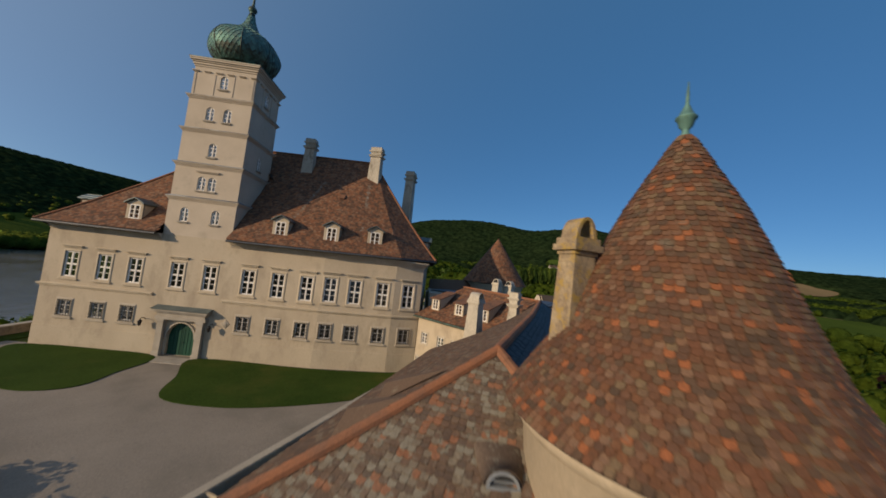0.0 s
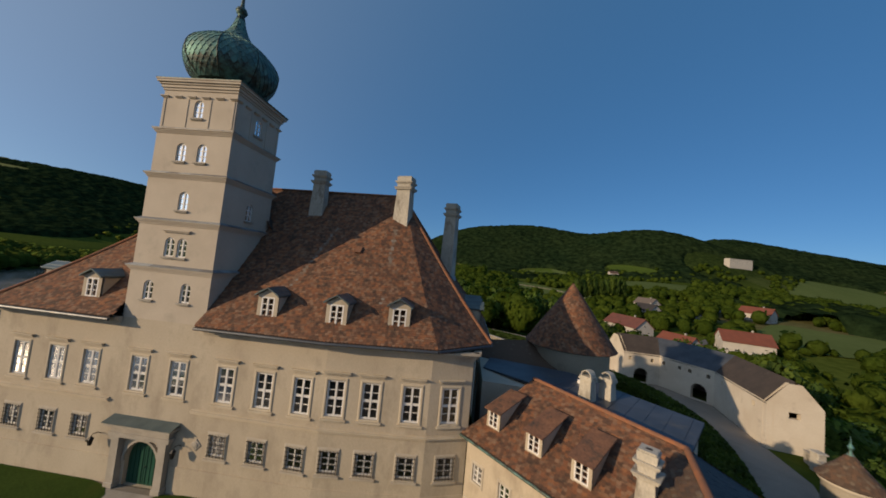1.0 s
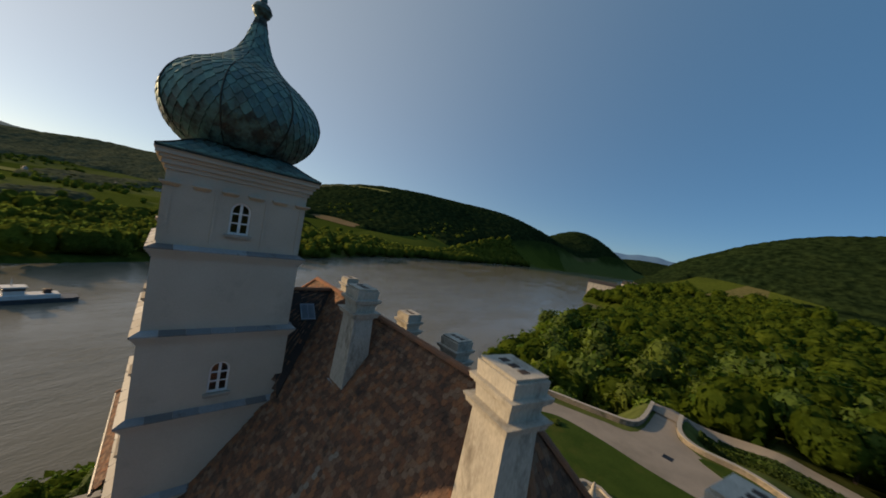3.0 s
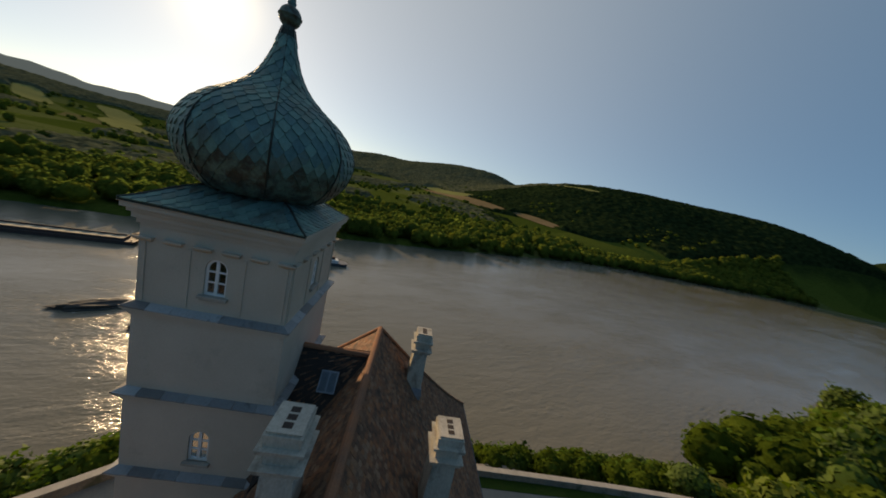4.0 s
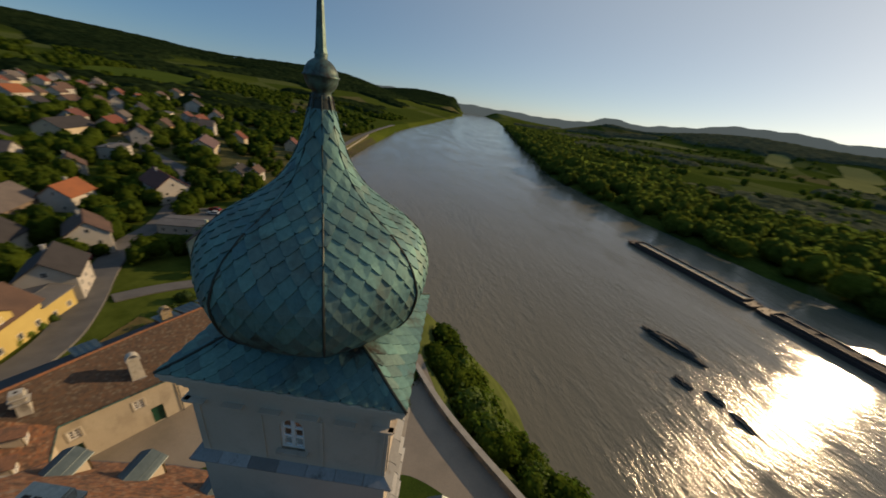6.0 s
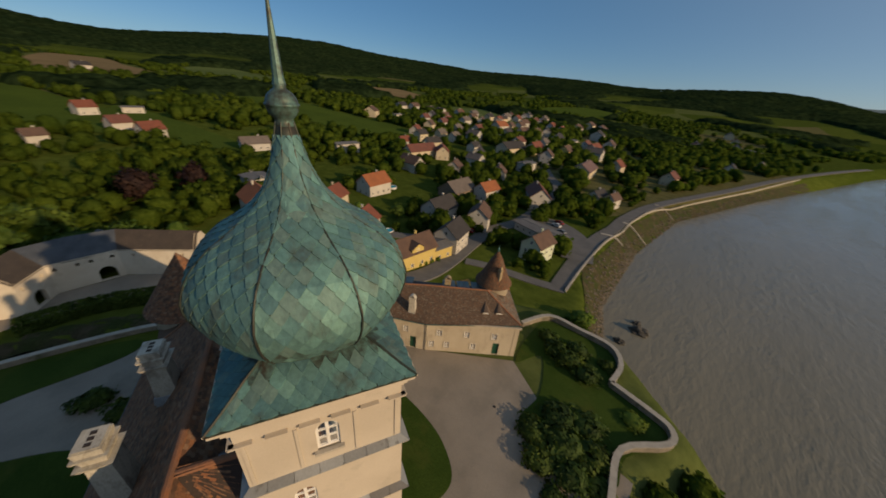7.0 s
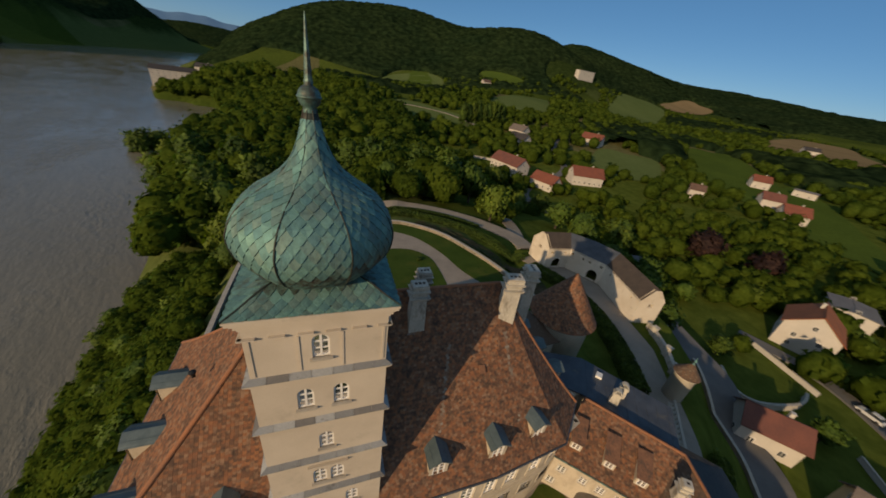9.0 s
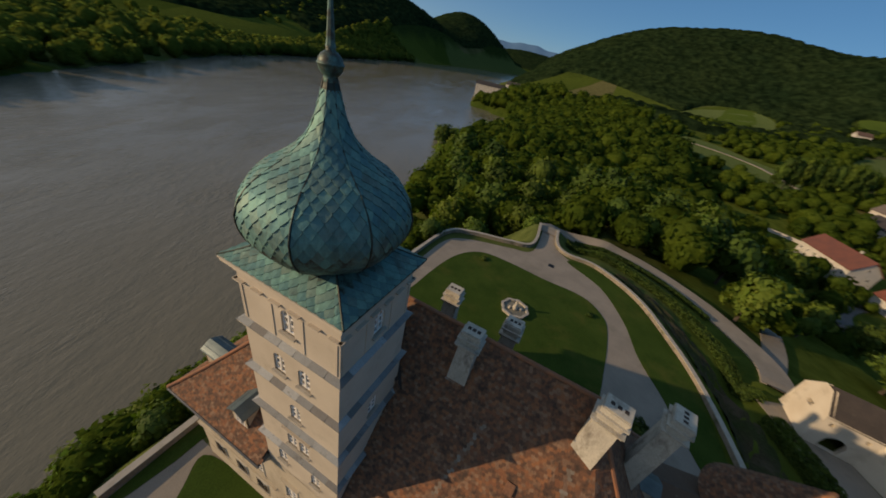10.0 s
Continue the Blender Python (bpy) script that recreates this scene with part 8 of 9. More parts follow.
# trees by the drive and on the east slope of the garden
rng = random.Random(5)
for i, (x, y, r, k) in enumerate([(47.5, 67.5, 5.2, "light"), (50, 90, 6.5, "broad"), (41, 92, 6.5, "light"), (31, 97, 6.0, "broad"), (28, 88, 4.4, "light"), (20, 94, 4.6, "light"), (60, 104, 6.5, "broad"), (46, 108, 7.0, "broad"), (36, 112, 7.0, "broad"), (64, 78, 2.6, "light"),
                                  (18, 112, 7.5, "broad"), (6, 104, 7.0, "broad"), (-6, 98, 7.5, "broad"), (-4, 84, 6.0, "broad"), (-16, 88, 7.0, "broad"), (-24, 74, 6.0, "broad"), (-14, 70, 5.0, "broad"), (-30, 96, 7.0, "broad"), (-38, 112, 7.0, "broad"),
                                  (-22, 112, 7.5, "broad"), (-46, 128, 7.0, "broad"), (-8, 124, 8.0, "broad"), (10, 130, 8.0, "broad"), (30, 134, 7.5, "broad"), (-34, 140, 8.0, "broad"), (-54, 150, 8.0, "broad"), (-70, 176, 6.0, "broad"), (68, 84, 3.6, "light"),
                                  (0, 80, 4.0, "light"), (-11, 62, 3.6, "light"), (-19, 60, 4.0, "light"), (8, 86, 3.6, "broad")]):
    tree(x, y, r, k, 1.55, "light green young tree beside the drive" if k == "light" else "tall dense broad-leaved tree near the castle garden", "park trees", i)
for i, (x, y, r, k) in enumerate([(68, 40, 4.6, "broad"), (74, 32, 4.8, "light"), (76, 45, 5.2, "broad"), (84, 38, 5.0, "broad"), (70, 52, 4.8, "light"), (84, 52, 5.4, "broad"), (78, 61, 5.0, "broad"), (92, 44, 4.6, "light"), (70, 22, 3.2, "broad"), (76, 70, 5, "light"), (84, 92, 5.5, "broad"), (70, 104, 5, "light"), (88, 60, 4, "broad"), (100, 62, 4.5, "broad"), (80, 128, 6, "broad"), (112, 72, 4, "light"), (96, 34, 3.2, "light"), (84, 16, 2.8, "broad"),
                                  (118, 28, 3.4, "broad"), (104, -34, 3.2, "light"), (82, -4, 2.6, "broad"), (126, 8, 3.0, "light"), (-68, 152, 7.0, "broad"), (-76, 172, 7.0, "broad"), (-102, 222, 8.5, "broad"), (-97, 234, 8, "broad"), (110, -20, 2.6, "light"), (78, -66, 2.6, "broad"), (72, -80, 3.0, "light")]):
    tree(x, y, r, k, 1.3, "fresh green garden tree" + (" with light leaves" if k == "light" else " with a dense dark crown"), "garden trees", i + 3)
# tall poplars in a row behind the manor farm
for i in range(9):
    tree(112 + 5.2 * i, 258 + 1.2 * i, 4.2, "broad", 3.4, "tall narrow poplar in a dense row", "poplar row", i)
# copper beeches beyond the street
for i, (x, y, r) in enumerate([(126, 50, 6.5), (136, 36, 6.0)]):
    tree(x, y, r, "purple", 1.3, "dark purple copper beech", "copper beeches", i)
# steep slope towards the river
rng = random.Random(8)
k = 0
for i in range(420):
    y = rng.uniform(-30, 66)
    bank = float(near_bank(y))
    edge = -16.2 if y > -8 else -4.5
    x = rng.uniform(bank + 2, edge)
    if x > edge or outline_distance(PLATEAU, np.array([x]), np.array([y]))[0] < 1.6:
        continue
    top = float(height([x], [y])[0])
    r = rng.uniform(1.5, 3.2)
    if top + 2.2 * r > 2.0 + (3 if y > 40 else 0):
        r = max(1.0, (1.6 - top) / 2.4)
    tree(x, y, r, "light" if rng.random() < 0.3 else "broad", 1.1, "green tree on the steep slope above the river", "river slope trees", k)
    k += 1
    if k >= 70:
        break
# village side: foot of the wing, street hedges
for i, (x, y, r) in enumerate([(46, -26, 2.0), (48.5, -31, 2.2), (47.5, -35.5, 2.0), (50, -40, 2.3), (52, -45, 2.1), (54, -50, 2.4), (43, -21, 2.0)]):
    bush(x, y, r, 0.95, "round green street bush", i, group="street bushes")
for i in range(8):
    bush(64.4 + 0.6 * i, -20.5 - 2.3 * i, 1.1, 1.2, "small round bush in a row before the yellow house", i, "light", group="bush row")
bush(33.0, -62, 4.0, 0.8, "big round willow bush at the shore", 1, "light")
bush(26, -48, 3.0, 0.8, "rounded bush below the bastion", 0)
bush(16, -50, 3.0, 0.7, "rounded bush below the bastion", 1)
# clipped hedges below the garden wall and along the yard


def hedge(points, w, h, label, n=5):
    pts = curve(points, n)
    rng = np.random.default_rng(len(points))
    vs = []
    for (x0, y0), (x1, y1) in zip(pts, pts[1:]):
        ln = math.hypot(x1 - x0, y1 - y0)
        m = int(ln * (w + 2 * h) * 55)
        u = rng.random(m)
        side = rng.random(m) * (w + 2 * h)
        o = np.where(side < h, -w / 2, np.where(side > h + w, w / 2, side - h - w / 2))
        z = np.where(side < h, side, np.where(side > h + w, 2 * h + w - side, h)) + rng.normal(0, 0.05, m)
        dx, dy = (x1 - x0) / ln, (y1 - y0) / ln
        p = np.stack([x0 + (x1 - x0) * u + dy * (o + rng.normal(0, 0.06, m)), y0 + (y1 - y0) * u - dx * (o + rng.normal(0, 0.06, m)), z], -1)
        p[:, 2] += height(p[:, 0], p[:, 1])
        a, b = rng.normal(size=p.shape), rng.normal(size=p.shape)
        a /= np.linalg.norm(a, axis=1)[:, None]
        b -= a * (a * b).sum(1)[:, None]
        b /= np.linalg.norm(b, axis=1)[:, None]
        vs.append(np.stack([p - a * 0.17, p - b * 0.12, p + a * 0.2, p + b * 0.12], 1).reshape(-1, 3))
    v = np.concatenate(vs)
    ob = put("hedge", array_mesh("hedge", v, np.arange(len(v)).reshape(-1, 4), M_LEAF_HEDGE), None, None, label)
    return tagged(ob, category="hedge")


hedge([(10, 66.5), (20, 66), (31, 59.5), (38, 50), (42, 40)], 2.2, 1.3, "clipped dark hedge along the dry moat")
hedge([(12, 71.5), (22, 72), (32, 68), (40, 60)], 1.2, 0.8, "low hedge along the gravel drive")
hedge([(42.5, 37), (45.5, 30), (45.8, 21), (43.5, 13), (39.5, 5)], 2.6, 1.6, "thick hedge on the inner bank of the gatehouse yard")
hedge([(44, -4), (40, -12), (38, -22), (38, -32)], 3.0, 1.8, "dense hedge below the castle wing wall")


def far_crown(seed, n, size, cut, lobes):
    """A far tree of unit radius: a billowing crown of rounded lobes with loose leaf masses on it."""
    rng = np.random.default_rng(seed)
    g = np.linspace(-1, 1, cut + 1)
    vs, fs = [], []
    for axis in range(3):
        for sign in (-1, 1):
            o = len(vs) * (cut + 1) ** 2
            a, b = np.meshgrid(g, g)
            p = np.stack([np.full(a.size, sign), a.ravel() * sign, b.ravel()], -1)
            vs.append(np.roll(p, axis, 1))
            ids = np.arange((cut + 1) ** 2).reshape(cut + 1, cut + 1) + o
            fs.append(np.stack([ids[:-1, :-1], ids[:-1, 1:], ids[1:, 1:], ids[1:, :-1]], -1).reshape(-1, 4))
    core = np.concatenate(vs)
    core = core / np.linalg.norm(core, axis=1)[:, None]
    heads = rng.normal(size=(lobes, 3)) + np.array([0, 0, 0.25])
    heads /= np.linalg.norm(heads, axis=1)[:, None]
    reach = rng.uniform(0.7, 1.05, lobes)
    wide = 1.05 / math.sqrt(lobes / 5)

    def spot(d):
        """Where the crown's skin lies in a direction."""
        d = d / np.linalg.norm(d, axis=1)[:, None]
        apart = np.arccos(np.clip(d @ heads.T, -1, 1))
        bump = (reach * np.sqrt(np.clip(1 - (apart / (1.25 * wide)) ** 2, 0, 1))).max(1)
        return d * (0.5 + 0.46 * bump)[:, None]

    def facing(d):
        a = np.cross(d, np.array([0.31, 0.52, 0.79]))
        a /= np.linalg.norm(a, axis=1)[:, None]
        b = np.cross(d, a)
        nrm = np.cross(spot(d + 0.16 * a) - spot(d - 0.16 * a), spot(d + 0.16 * b) - spot(d - 0.16 * b))
        nrm *= np.sign((nrm * d).sum(1))[:, None]
        nrm /= np.linalg.norm(nrm, axis=1)[:, None] + 1e-9
        nrm = nrm + 0.35 * d
        return nrm / np.linalg.norm(nrm, axis=1)[:, None]

    v, f, soft = [0.94 * spot(core)], list(fs), [facing(core)]
    if n:
        d = rng.normal(size=(n * 2, 3))
        d /= np.linalg.norm(d, axis=1)[:, None]
        d = d[d[:, 2] > -0.5][:n]
        fd = facing(d)
        p = spot(d) * rng.uniform(0.88, 1.14, (len(d), 1))
        nrm = fd + rng.normal(0, 0.3, d.shape)
        nrm /= np.linalg.norm(nrm, axis=1)[:, None]
        a = np.cross(nrm, rng.normal(size=d.shape))
        a /= np.linalg.norm(a, axis=1)[:, None]
        b = np.cross(nrm, a)
        sz = rng.uniform(0.65, 1.3, (len(d), 1)) * size
        v.append(np.stack([p - a * sz, p - b * sz * 0.75 - nrm * sz * 0.25, p + a * sz, p + b * sz * 0.75 - nrm * sz * 0.25], 1).reshape(-1, 3))
        soft.append(np.repeat(fd + rng.normal(0, 0.3, fd.shape), 4, 0))
        f.append(np.arange(4 * len(d)).reshape(-1, 4) + len(core))
    v, soft = np.concatenate(v), np.concatenate(soft)
    v[:, 2] *= 1.05
    return v, np.concatenate(f), soft / np.linalg.norm(soft, axis=1)[:, None]


# leaf masses per crown: near, middle, far
FAR_CROWNS = [[far_crown(i, n, size, cut, lobes) for i in range(6)] for n, size, cut, lobes in ((170, 0.135, 3, 13), (44, 0.20, 2, 7), (7, 0.34, 2, 5))]


def wood(name, xs, ys, rs, mat, label, level=1, lift=0.75, seed=0, sink=0.0):
    """Many crowns as one mesh."""
    rng = np.random.default_rng(seed)
    hs = height(xs, ys) - sink
    vv, ff, nn, n = [], [], [], 0
    pick = rng.integers(0, 6, len(xs))
    for k in range(6):
        b, f, soft = FAR_CROWNS[level][k]
        i = np.where(pick == k)[0]
        if not len(i):
            continue
        a = rng.uniform(0, 6.28, len(i))
        r = rs[i][:, None]
        ca, sa = np.cos(a)[:, None], np.sin(a)[:, None]
        x = (b[:, 0] * ca - b[:, 1] * sa) * r + xs[i][:, None]
        y = (b[:, 0] * sa + b[:, 1] * ca) * r + ys[i][:, None]
        z = b[:, 2] * r * rng.uniform(0.85, 1.25, (len(i), 1)) + (hs[i] + lift * rs[i])[:, None]
        vv.append(np.stack([x, y, z], -1).reshape(-1, 3))
        nn.append(np.stack([soft[:, 0] * ca - soft[:, 1] * sa, soft[:, 0] * sa + soft[:, 1] * ca, np.broadcast_to(soft[:, 2], x.shape)], -1).reshape(-1, 3))
        ff.append((f[None] + (np.arange(len(i)) * len(b))[:, None, None]).reshape(-1, 4) + n)
        n += len(i) * len(b)
    if not vv:
        return None
    ob = put(name, array_mesh(name, np.concatenate(vv), np.concatenate(ff), mat, normals=np.concatenate(nn)), None, None, label, "stuff")
    return tagged(ob, category="trees")


# fields and open meadows: centre, half length, half width, turn
PALE_FIELDS = [(695, 605, 200, 55, 40), (218, 174, 42, 25, 40), (272, 425, 110, 36, 52), (154, 655, 110, 60, 64), (100, 300, 50, 26, -45), (589, 530, 150, 42, 43), (844, 112, 180, 70, 16), (432, -264, 108, 36, -9)]
TAN_FIELDS = [(-1600, -1090, 150, 34, 52), (-1560, -560, 110, 40, 64), (775, 301, 230, 60, 24), (722, -214, 74, 45, 17), (1004, 720, 115, 46, 16), (-1132, 162, 230, 36, 28), (-844, 350, 75, 24, 29)]
GREEN_FIELDS = [(353, -32, 125, 36, 35), (569, -614, 150, 60, 116), (318, 156, 110, 28, 43), (267, 78, 80, 15, 35), (367, 694, 45, 23, 138), (189, 714, 49, 24, 74)]
YELLOW_FIELDS = [(-1486, -1256, 190, 50, 50), (-1829, -705, 170, 60, 62), (-1321, 134, 170, 44, 25), (-1220, -1020, 220, 55, 48), (-1306, -388, 130, 60, 60), (-1345, -1437, 170, 40, 52), (-940, -640, 150, 50, 70), (-1705, -969, 110, 30, 46), (-1746, -632, 140, 40, 72), (-998, -1809, 220, 40, 118), (-1350, -420, 110, 24, 60), (-1250, 620, 120, 22, 30)]
FIELDS = PALE_FIELDS + TAN_FIELDS + GREEN_FIELDS + YELLOW_FIELDS
GROUND_Z = verts[:, 2].reshape(ny, nx)


def draped(x, y):
    """The ground sheet's own height."""
    i, j = np.clip(np.searchsorted(gx, x) - 1, 0, nx - 2), np.clip(np.searchsorted(gy, y) - 1, 0, ny - 2)
    u, v = (x - gx[i]) / (gx[i + 1] - gx[i]), (y - gy[j]) / (gy[j + 1] - gy[j])
    return (GROUND_Z[j, i] * (1 - u) + GROUND_Z[j, i + 1] * u) * (1 - v) + (GROUND_Z[j + 1, i] * (1 - u) + GROUND_Z[j + 1, i + 1] * u) * v


def field(x, y, a, b, turn, mat, label):
    """A tilled field with a lumpy four-sided outline, lying on the hillside."""
    n, m = 48, 14
    t = np.linspace(0, 2 * np.pi, n, endpoint=False)
    sq = (np.abs(np.cos(t)) ** 3.2 + np.abs(np.sin(t)) ** 3.2) ** (-1 / 3.2) * (1 + 0.07 * np.sin(3 * t + x) + 0.05 * np.sin(5 * t + y))
    c, s = math.cos(radians(turn)), math.sin(radians(turn))
    vs = []
    for k in range(m + 1):
        q = sq * k / m
        px, py = a * q * np.cos(t), b * q * np.sin(t)
        X, Y = x + px * c - py * s, y + px * s + py * c
        vs.append(np.stack([X, Y, draped(X, Y) + 0.25 + 0.0008 * math.hypot(x, y)], -1))
    v = np.concatenate(vs)
    ids = np.arange((m + 1) * n).reshape(m + 1, n)
    f = np.stack([ids[:-1], ids[1:], np.roll(ids[1:], -1, 1), np.roll(ids[:-1], -1, 1)], -1).reshape(-1, 4)
    return tagged(put("field", array_mesh("field", v, f, mat, True)), label, "field", "fields", "structure")


def draped_strip(name, rows, mat, label, category, across=8, rough=0.12, lift=0.14, seed=0):
    """A strip of uneven ground between two plan lines: rows of (left point, right point)."""
    rng = np.random.default_rng(seed)
    left, right = (np.array(curve([r[k] for r in rows], 8)) for k in (0, 1))
    t = np.linspace(0, 1, across + 1)[None, :, None]
    p = left[:, None] * (1 - t) + right[:, None] * t
    n = len(left)
    x, y = p[..., 0].ravel(), p[..., 1].ravel()
    z = draped(x, y) + lift + rng.uniform(-0.5, 0.5, len(x)) * rough
    ids = np.arange(n * (across + 1)).reshape(n, across + 1)
    f = np.stack([ids[:-1, :-1], ids[:-1, 1:], ids[1:, 1:], ids[1:, :-1]], -1).reshape(-1, 4)
    v = np.stack([x, y, z], -1)
    if np.cross(v[f[0, 1]] - v[f[0, 0]], v[f[0, 3]] - v[f[0, 0]])[2] < 0:
        f = f[:, ::-1]
    return tagged(put(name, array_mesh(name, v, f, mat, True)), label, category, kind="structure")


def stones(name, x, y, r, mat, label, seed=0, sink=0.25):
    """Loose angular stones on the ground, as one heap."""
    rng = np.random.default_rng(seed)
    box = np.array([(a, b, c) for a in (-1, 1) for b in (-1, 1) for c in (-1, 1)], float)
    quad = np.array([(0, 1, 3, 2), (4, 6, 7, 5), (0, 4, 5, 1), (2, 3, 7, 6), (0, 2, 6, 4), (1, 5, 7, 3)])
    n = len(x)
    v = box[None] * rng.uniform(0.45, 1.0, (n, 8, 3)) * r[:, None, None] * np.array([1.0, 0.75, 0.55])
    a = rng.uniform(0, 6.28, n)[:, None]
    px = v[..., 0] * np.cos(a) - v[..., 1] * np.sin(a) + x[:, None]
    py = v[..., 0] * np.sin(a) + v[..., 1] * np.cos(a) + y[:, None]
    pz = v[..., 2] + (draped(x, y) + r * sink)[:, None]
    f = (quad[None] + (np.arange(n) * 8)[:, None, None]).reshape(-1, 4)
    return tagged(put(name, array_mesh(name, np.stack([px, py, pz], -1).reshape(-1, 3), f, mat), None, None, label, "stuff"), category="stones")


# bank of the river below the quay: dry grass and rubble, riprap along the water
BANK_Y = [-46, -60, -72, -84, -96, -110, -126, -145, -170, -200, -245, -300, -360, -430]
draped_strip("river_bank", [((float(near_bank(y)) - 1.5, y), (float(near_bank(y)) + w, y)) for y, w in zip(BANK_Y, [9, 10, 11, 13, 12, 11, 11, 11, 10, 9, 8, 8, 8, 8])], M_BANK, "dry brown river bank of grass and rubble", "bank", 10, 0.35)
SR = np.random.default_rng(31)
y = SR.uniform(-132, -62, 1500)
x = near_bank(y) + np.where(SR.random(1500) < 0.7, SR.normal(2.2, 1.6, 1500), SR.uniform(0, 11, 1500))
stones("riprap", x, y, SR.uniform(0.2, 0.62, 1500), M_RIPRAP, "pale grey rubble stones along the water's edge", 4)
y = SR.uniform(-330, -132, 700)
x = near_bank(y) + SR.uniform(-0.5, 6, 700)
stones("riprap", x, y, SR.uniform(0.3, 0.7, 700), M_RIPRAP, "pale grey rubble stones along the water's edge", 5)
# bare rocky side of the dry moat below the garden wall
M_DRYGRASS = surface("dry_mown_grass", (0.15, 0.105, 0.045), (0.09, 0.085, 0.03), 0.25, 6, 0.95, 0.06, stain=(0.045, 0.07, 0.018), stain_scale=0.3, stain_at=(0.54, 0.66), grain=0.4, spec=0.03)
draped_strip("dry_grass_slope", [((49.5, -15), (53, -14)), ((48.5, -21), (54.5, -20)), ((49, -28), (55.5, -28)), ((50.5, -35), (56.5, -36)), ((53, -41), (57, -42))], M_DRYGRASS, "strip of dry yellow-brown grass below the castle wing", "grass", 8, 0.2)
draped_strip("moat_bank", [((21, 59.2), (22.5, 61)), ((27, 53.5), (29, 56)), ((31.5, 46), (34.5, 48.5)), ((34.6, 39), (38.6, 41)), ((36.6, 32), (41.8, 33.5)), ((37.6, 25), (42.2, 25)), ((37.2, 18), (41, 17.5))], M_BANK, "bare rocky bank of the dry moat", "bank", 8, 0.5)
field(49.5, -24.0, 9.0, 3.2, -80, M_SAND, "dry tan grass bank below the yellow houses")
for row in PALE_FIELDS:
    field(*row, M_FIELD_PALE, "pale green field of young crop on the slope")
for row in TAN_FIELDS:
    field(*row, M_FIELD_TAN, "tan stubble field between dark woods")
for row in GREEN_FIELDS:
    field(*row, M_FIELD_GREEN, "bright green meadow on the slope")
for row in YELLOW_FIELDS:
    field(*row, M_FIELD_YELLOW, "yellow-green field across the river")


def off_fields(x, y, pad=6.0):
    ok = np.ones(len(x), bool)
    for fx, fy, a, b, turn in FIELDS:
        c, s = math.cos(radians(turn)), math.sin(radians(turn))
        u, v = (x - fx) * c + (y - fy) * s, (y - fy) * c - (x - fx) * s
        ok &= (np.abs(u) / (a + pad)) ** 3.2 + (np.abs(v) / (b + pad)) ** 3.2 > 1.05
    return ok


def clear_of(x, y, pad=3.0):
    ok = np.ones(len(x), bool)
    for hx, hy, r in HOUSES:
        ok &= np.hypot(x - hx, y - hy) > r + pad
    for line in ROADS:
        for (ax, ay), (bx, by) in zip(line, line[1:]):
            ex, ey = bx - ax, by - ay
            s = np.clip(((x - ax) * ex + (y - ay) * ey) / (ex * ex + ey * ey), 0, 1)
            ok &= np.hypot(x - ax - s * ex, y - ay - s * ey) > pad + 3.5
    return ok


ROADS = [[(66, 24), (55, -1), (51, -10), (56, -31), (80, -56), (97, -92), (134, -146), (230, -210), (330, -300)], [(48, -69), (71, -110), (87, -150), (109, -290), (130, -640)], [(67, -46), (46, -69)], [(59, -87), (88, -103)],
         [(64, 19), (92, 45), (92, 108), (150, 160), (230, 260)], [(100, 20), (84, -46)], [(5, 66), (16, 77), (54, 57)]]
WR = np.random.default_rng(3)


def patchy(x, y, scale, seed):
    """Smooth patches between 0 and 1, to leave clearings."""
    return 0.5 + 0.25 * (np.sin(x / scale + seed) * np.cos(y / scale * 1.3 - seed) + np.sin((x + y) / scale * 0.7 + 2 * seed) + np.sin((x - 1.7 * y) / scale * 0.45 + seed) * 0.6)


# the far bank's flood-plain wood
y = WR.uniform(-1600, 1000, 5200)
depth = WR.uniform(0, 1, 5200) * (130 + 110 * patchy(0 * y, y, 140, 1.0)) * (1 - 0.45 * smooth(100, 400, y))
x = far_bank(y) - 2 - depth
d = np.hypot(x, y)
r = WR.uniform(5.0, 9.0, 5200) * (0.75 + 0.5 * patchy(x, y, 30, 0.8))
wood("flood_plain_wood", x[d < 430], y[d < 430], r[d < 430], M_CANOPY_LIGHT, "dense green willow wood along the far river bank", 1, 0.8, 1)
wood("flood_plain_wood", x[d >= 430], y[d >= 430], r[d >= 430] * 1.2, M_CANOPY_LIGHT, "dense green willow wood along the far river bank", 2, 0.8, 2)
# groves and tree rows between the fields across the river
y = WR.uniform(-2000, 1300, 6000)
x = far_bank(y) - 150 - WR.uniform(0, 1, 6000) * 1500
keep = off_fields(x, y, 4) & ((patchy(x, y, 75, 0.7) > 0.66 - 0.25 * smooth(420, 150, far_bank(y) - x)) | (patchy(x, y, 26, 2.7) > 0.80)) & (height(x, y) < 70)
x, y = x[keep], y[keep]
wood("grove", x, y, WR.uniform(5, 9, len(x)), M_CANOPY_LIGHT, "green groves between the fields across the river", 2, 0.6, 22)
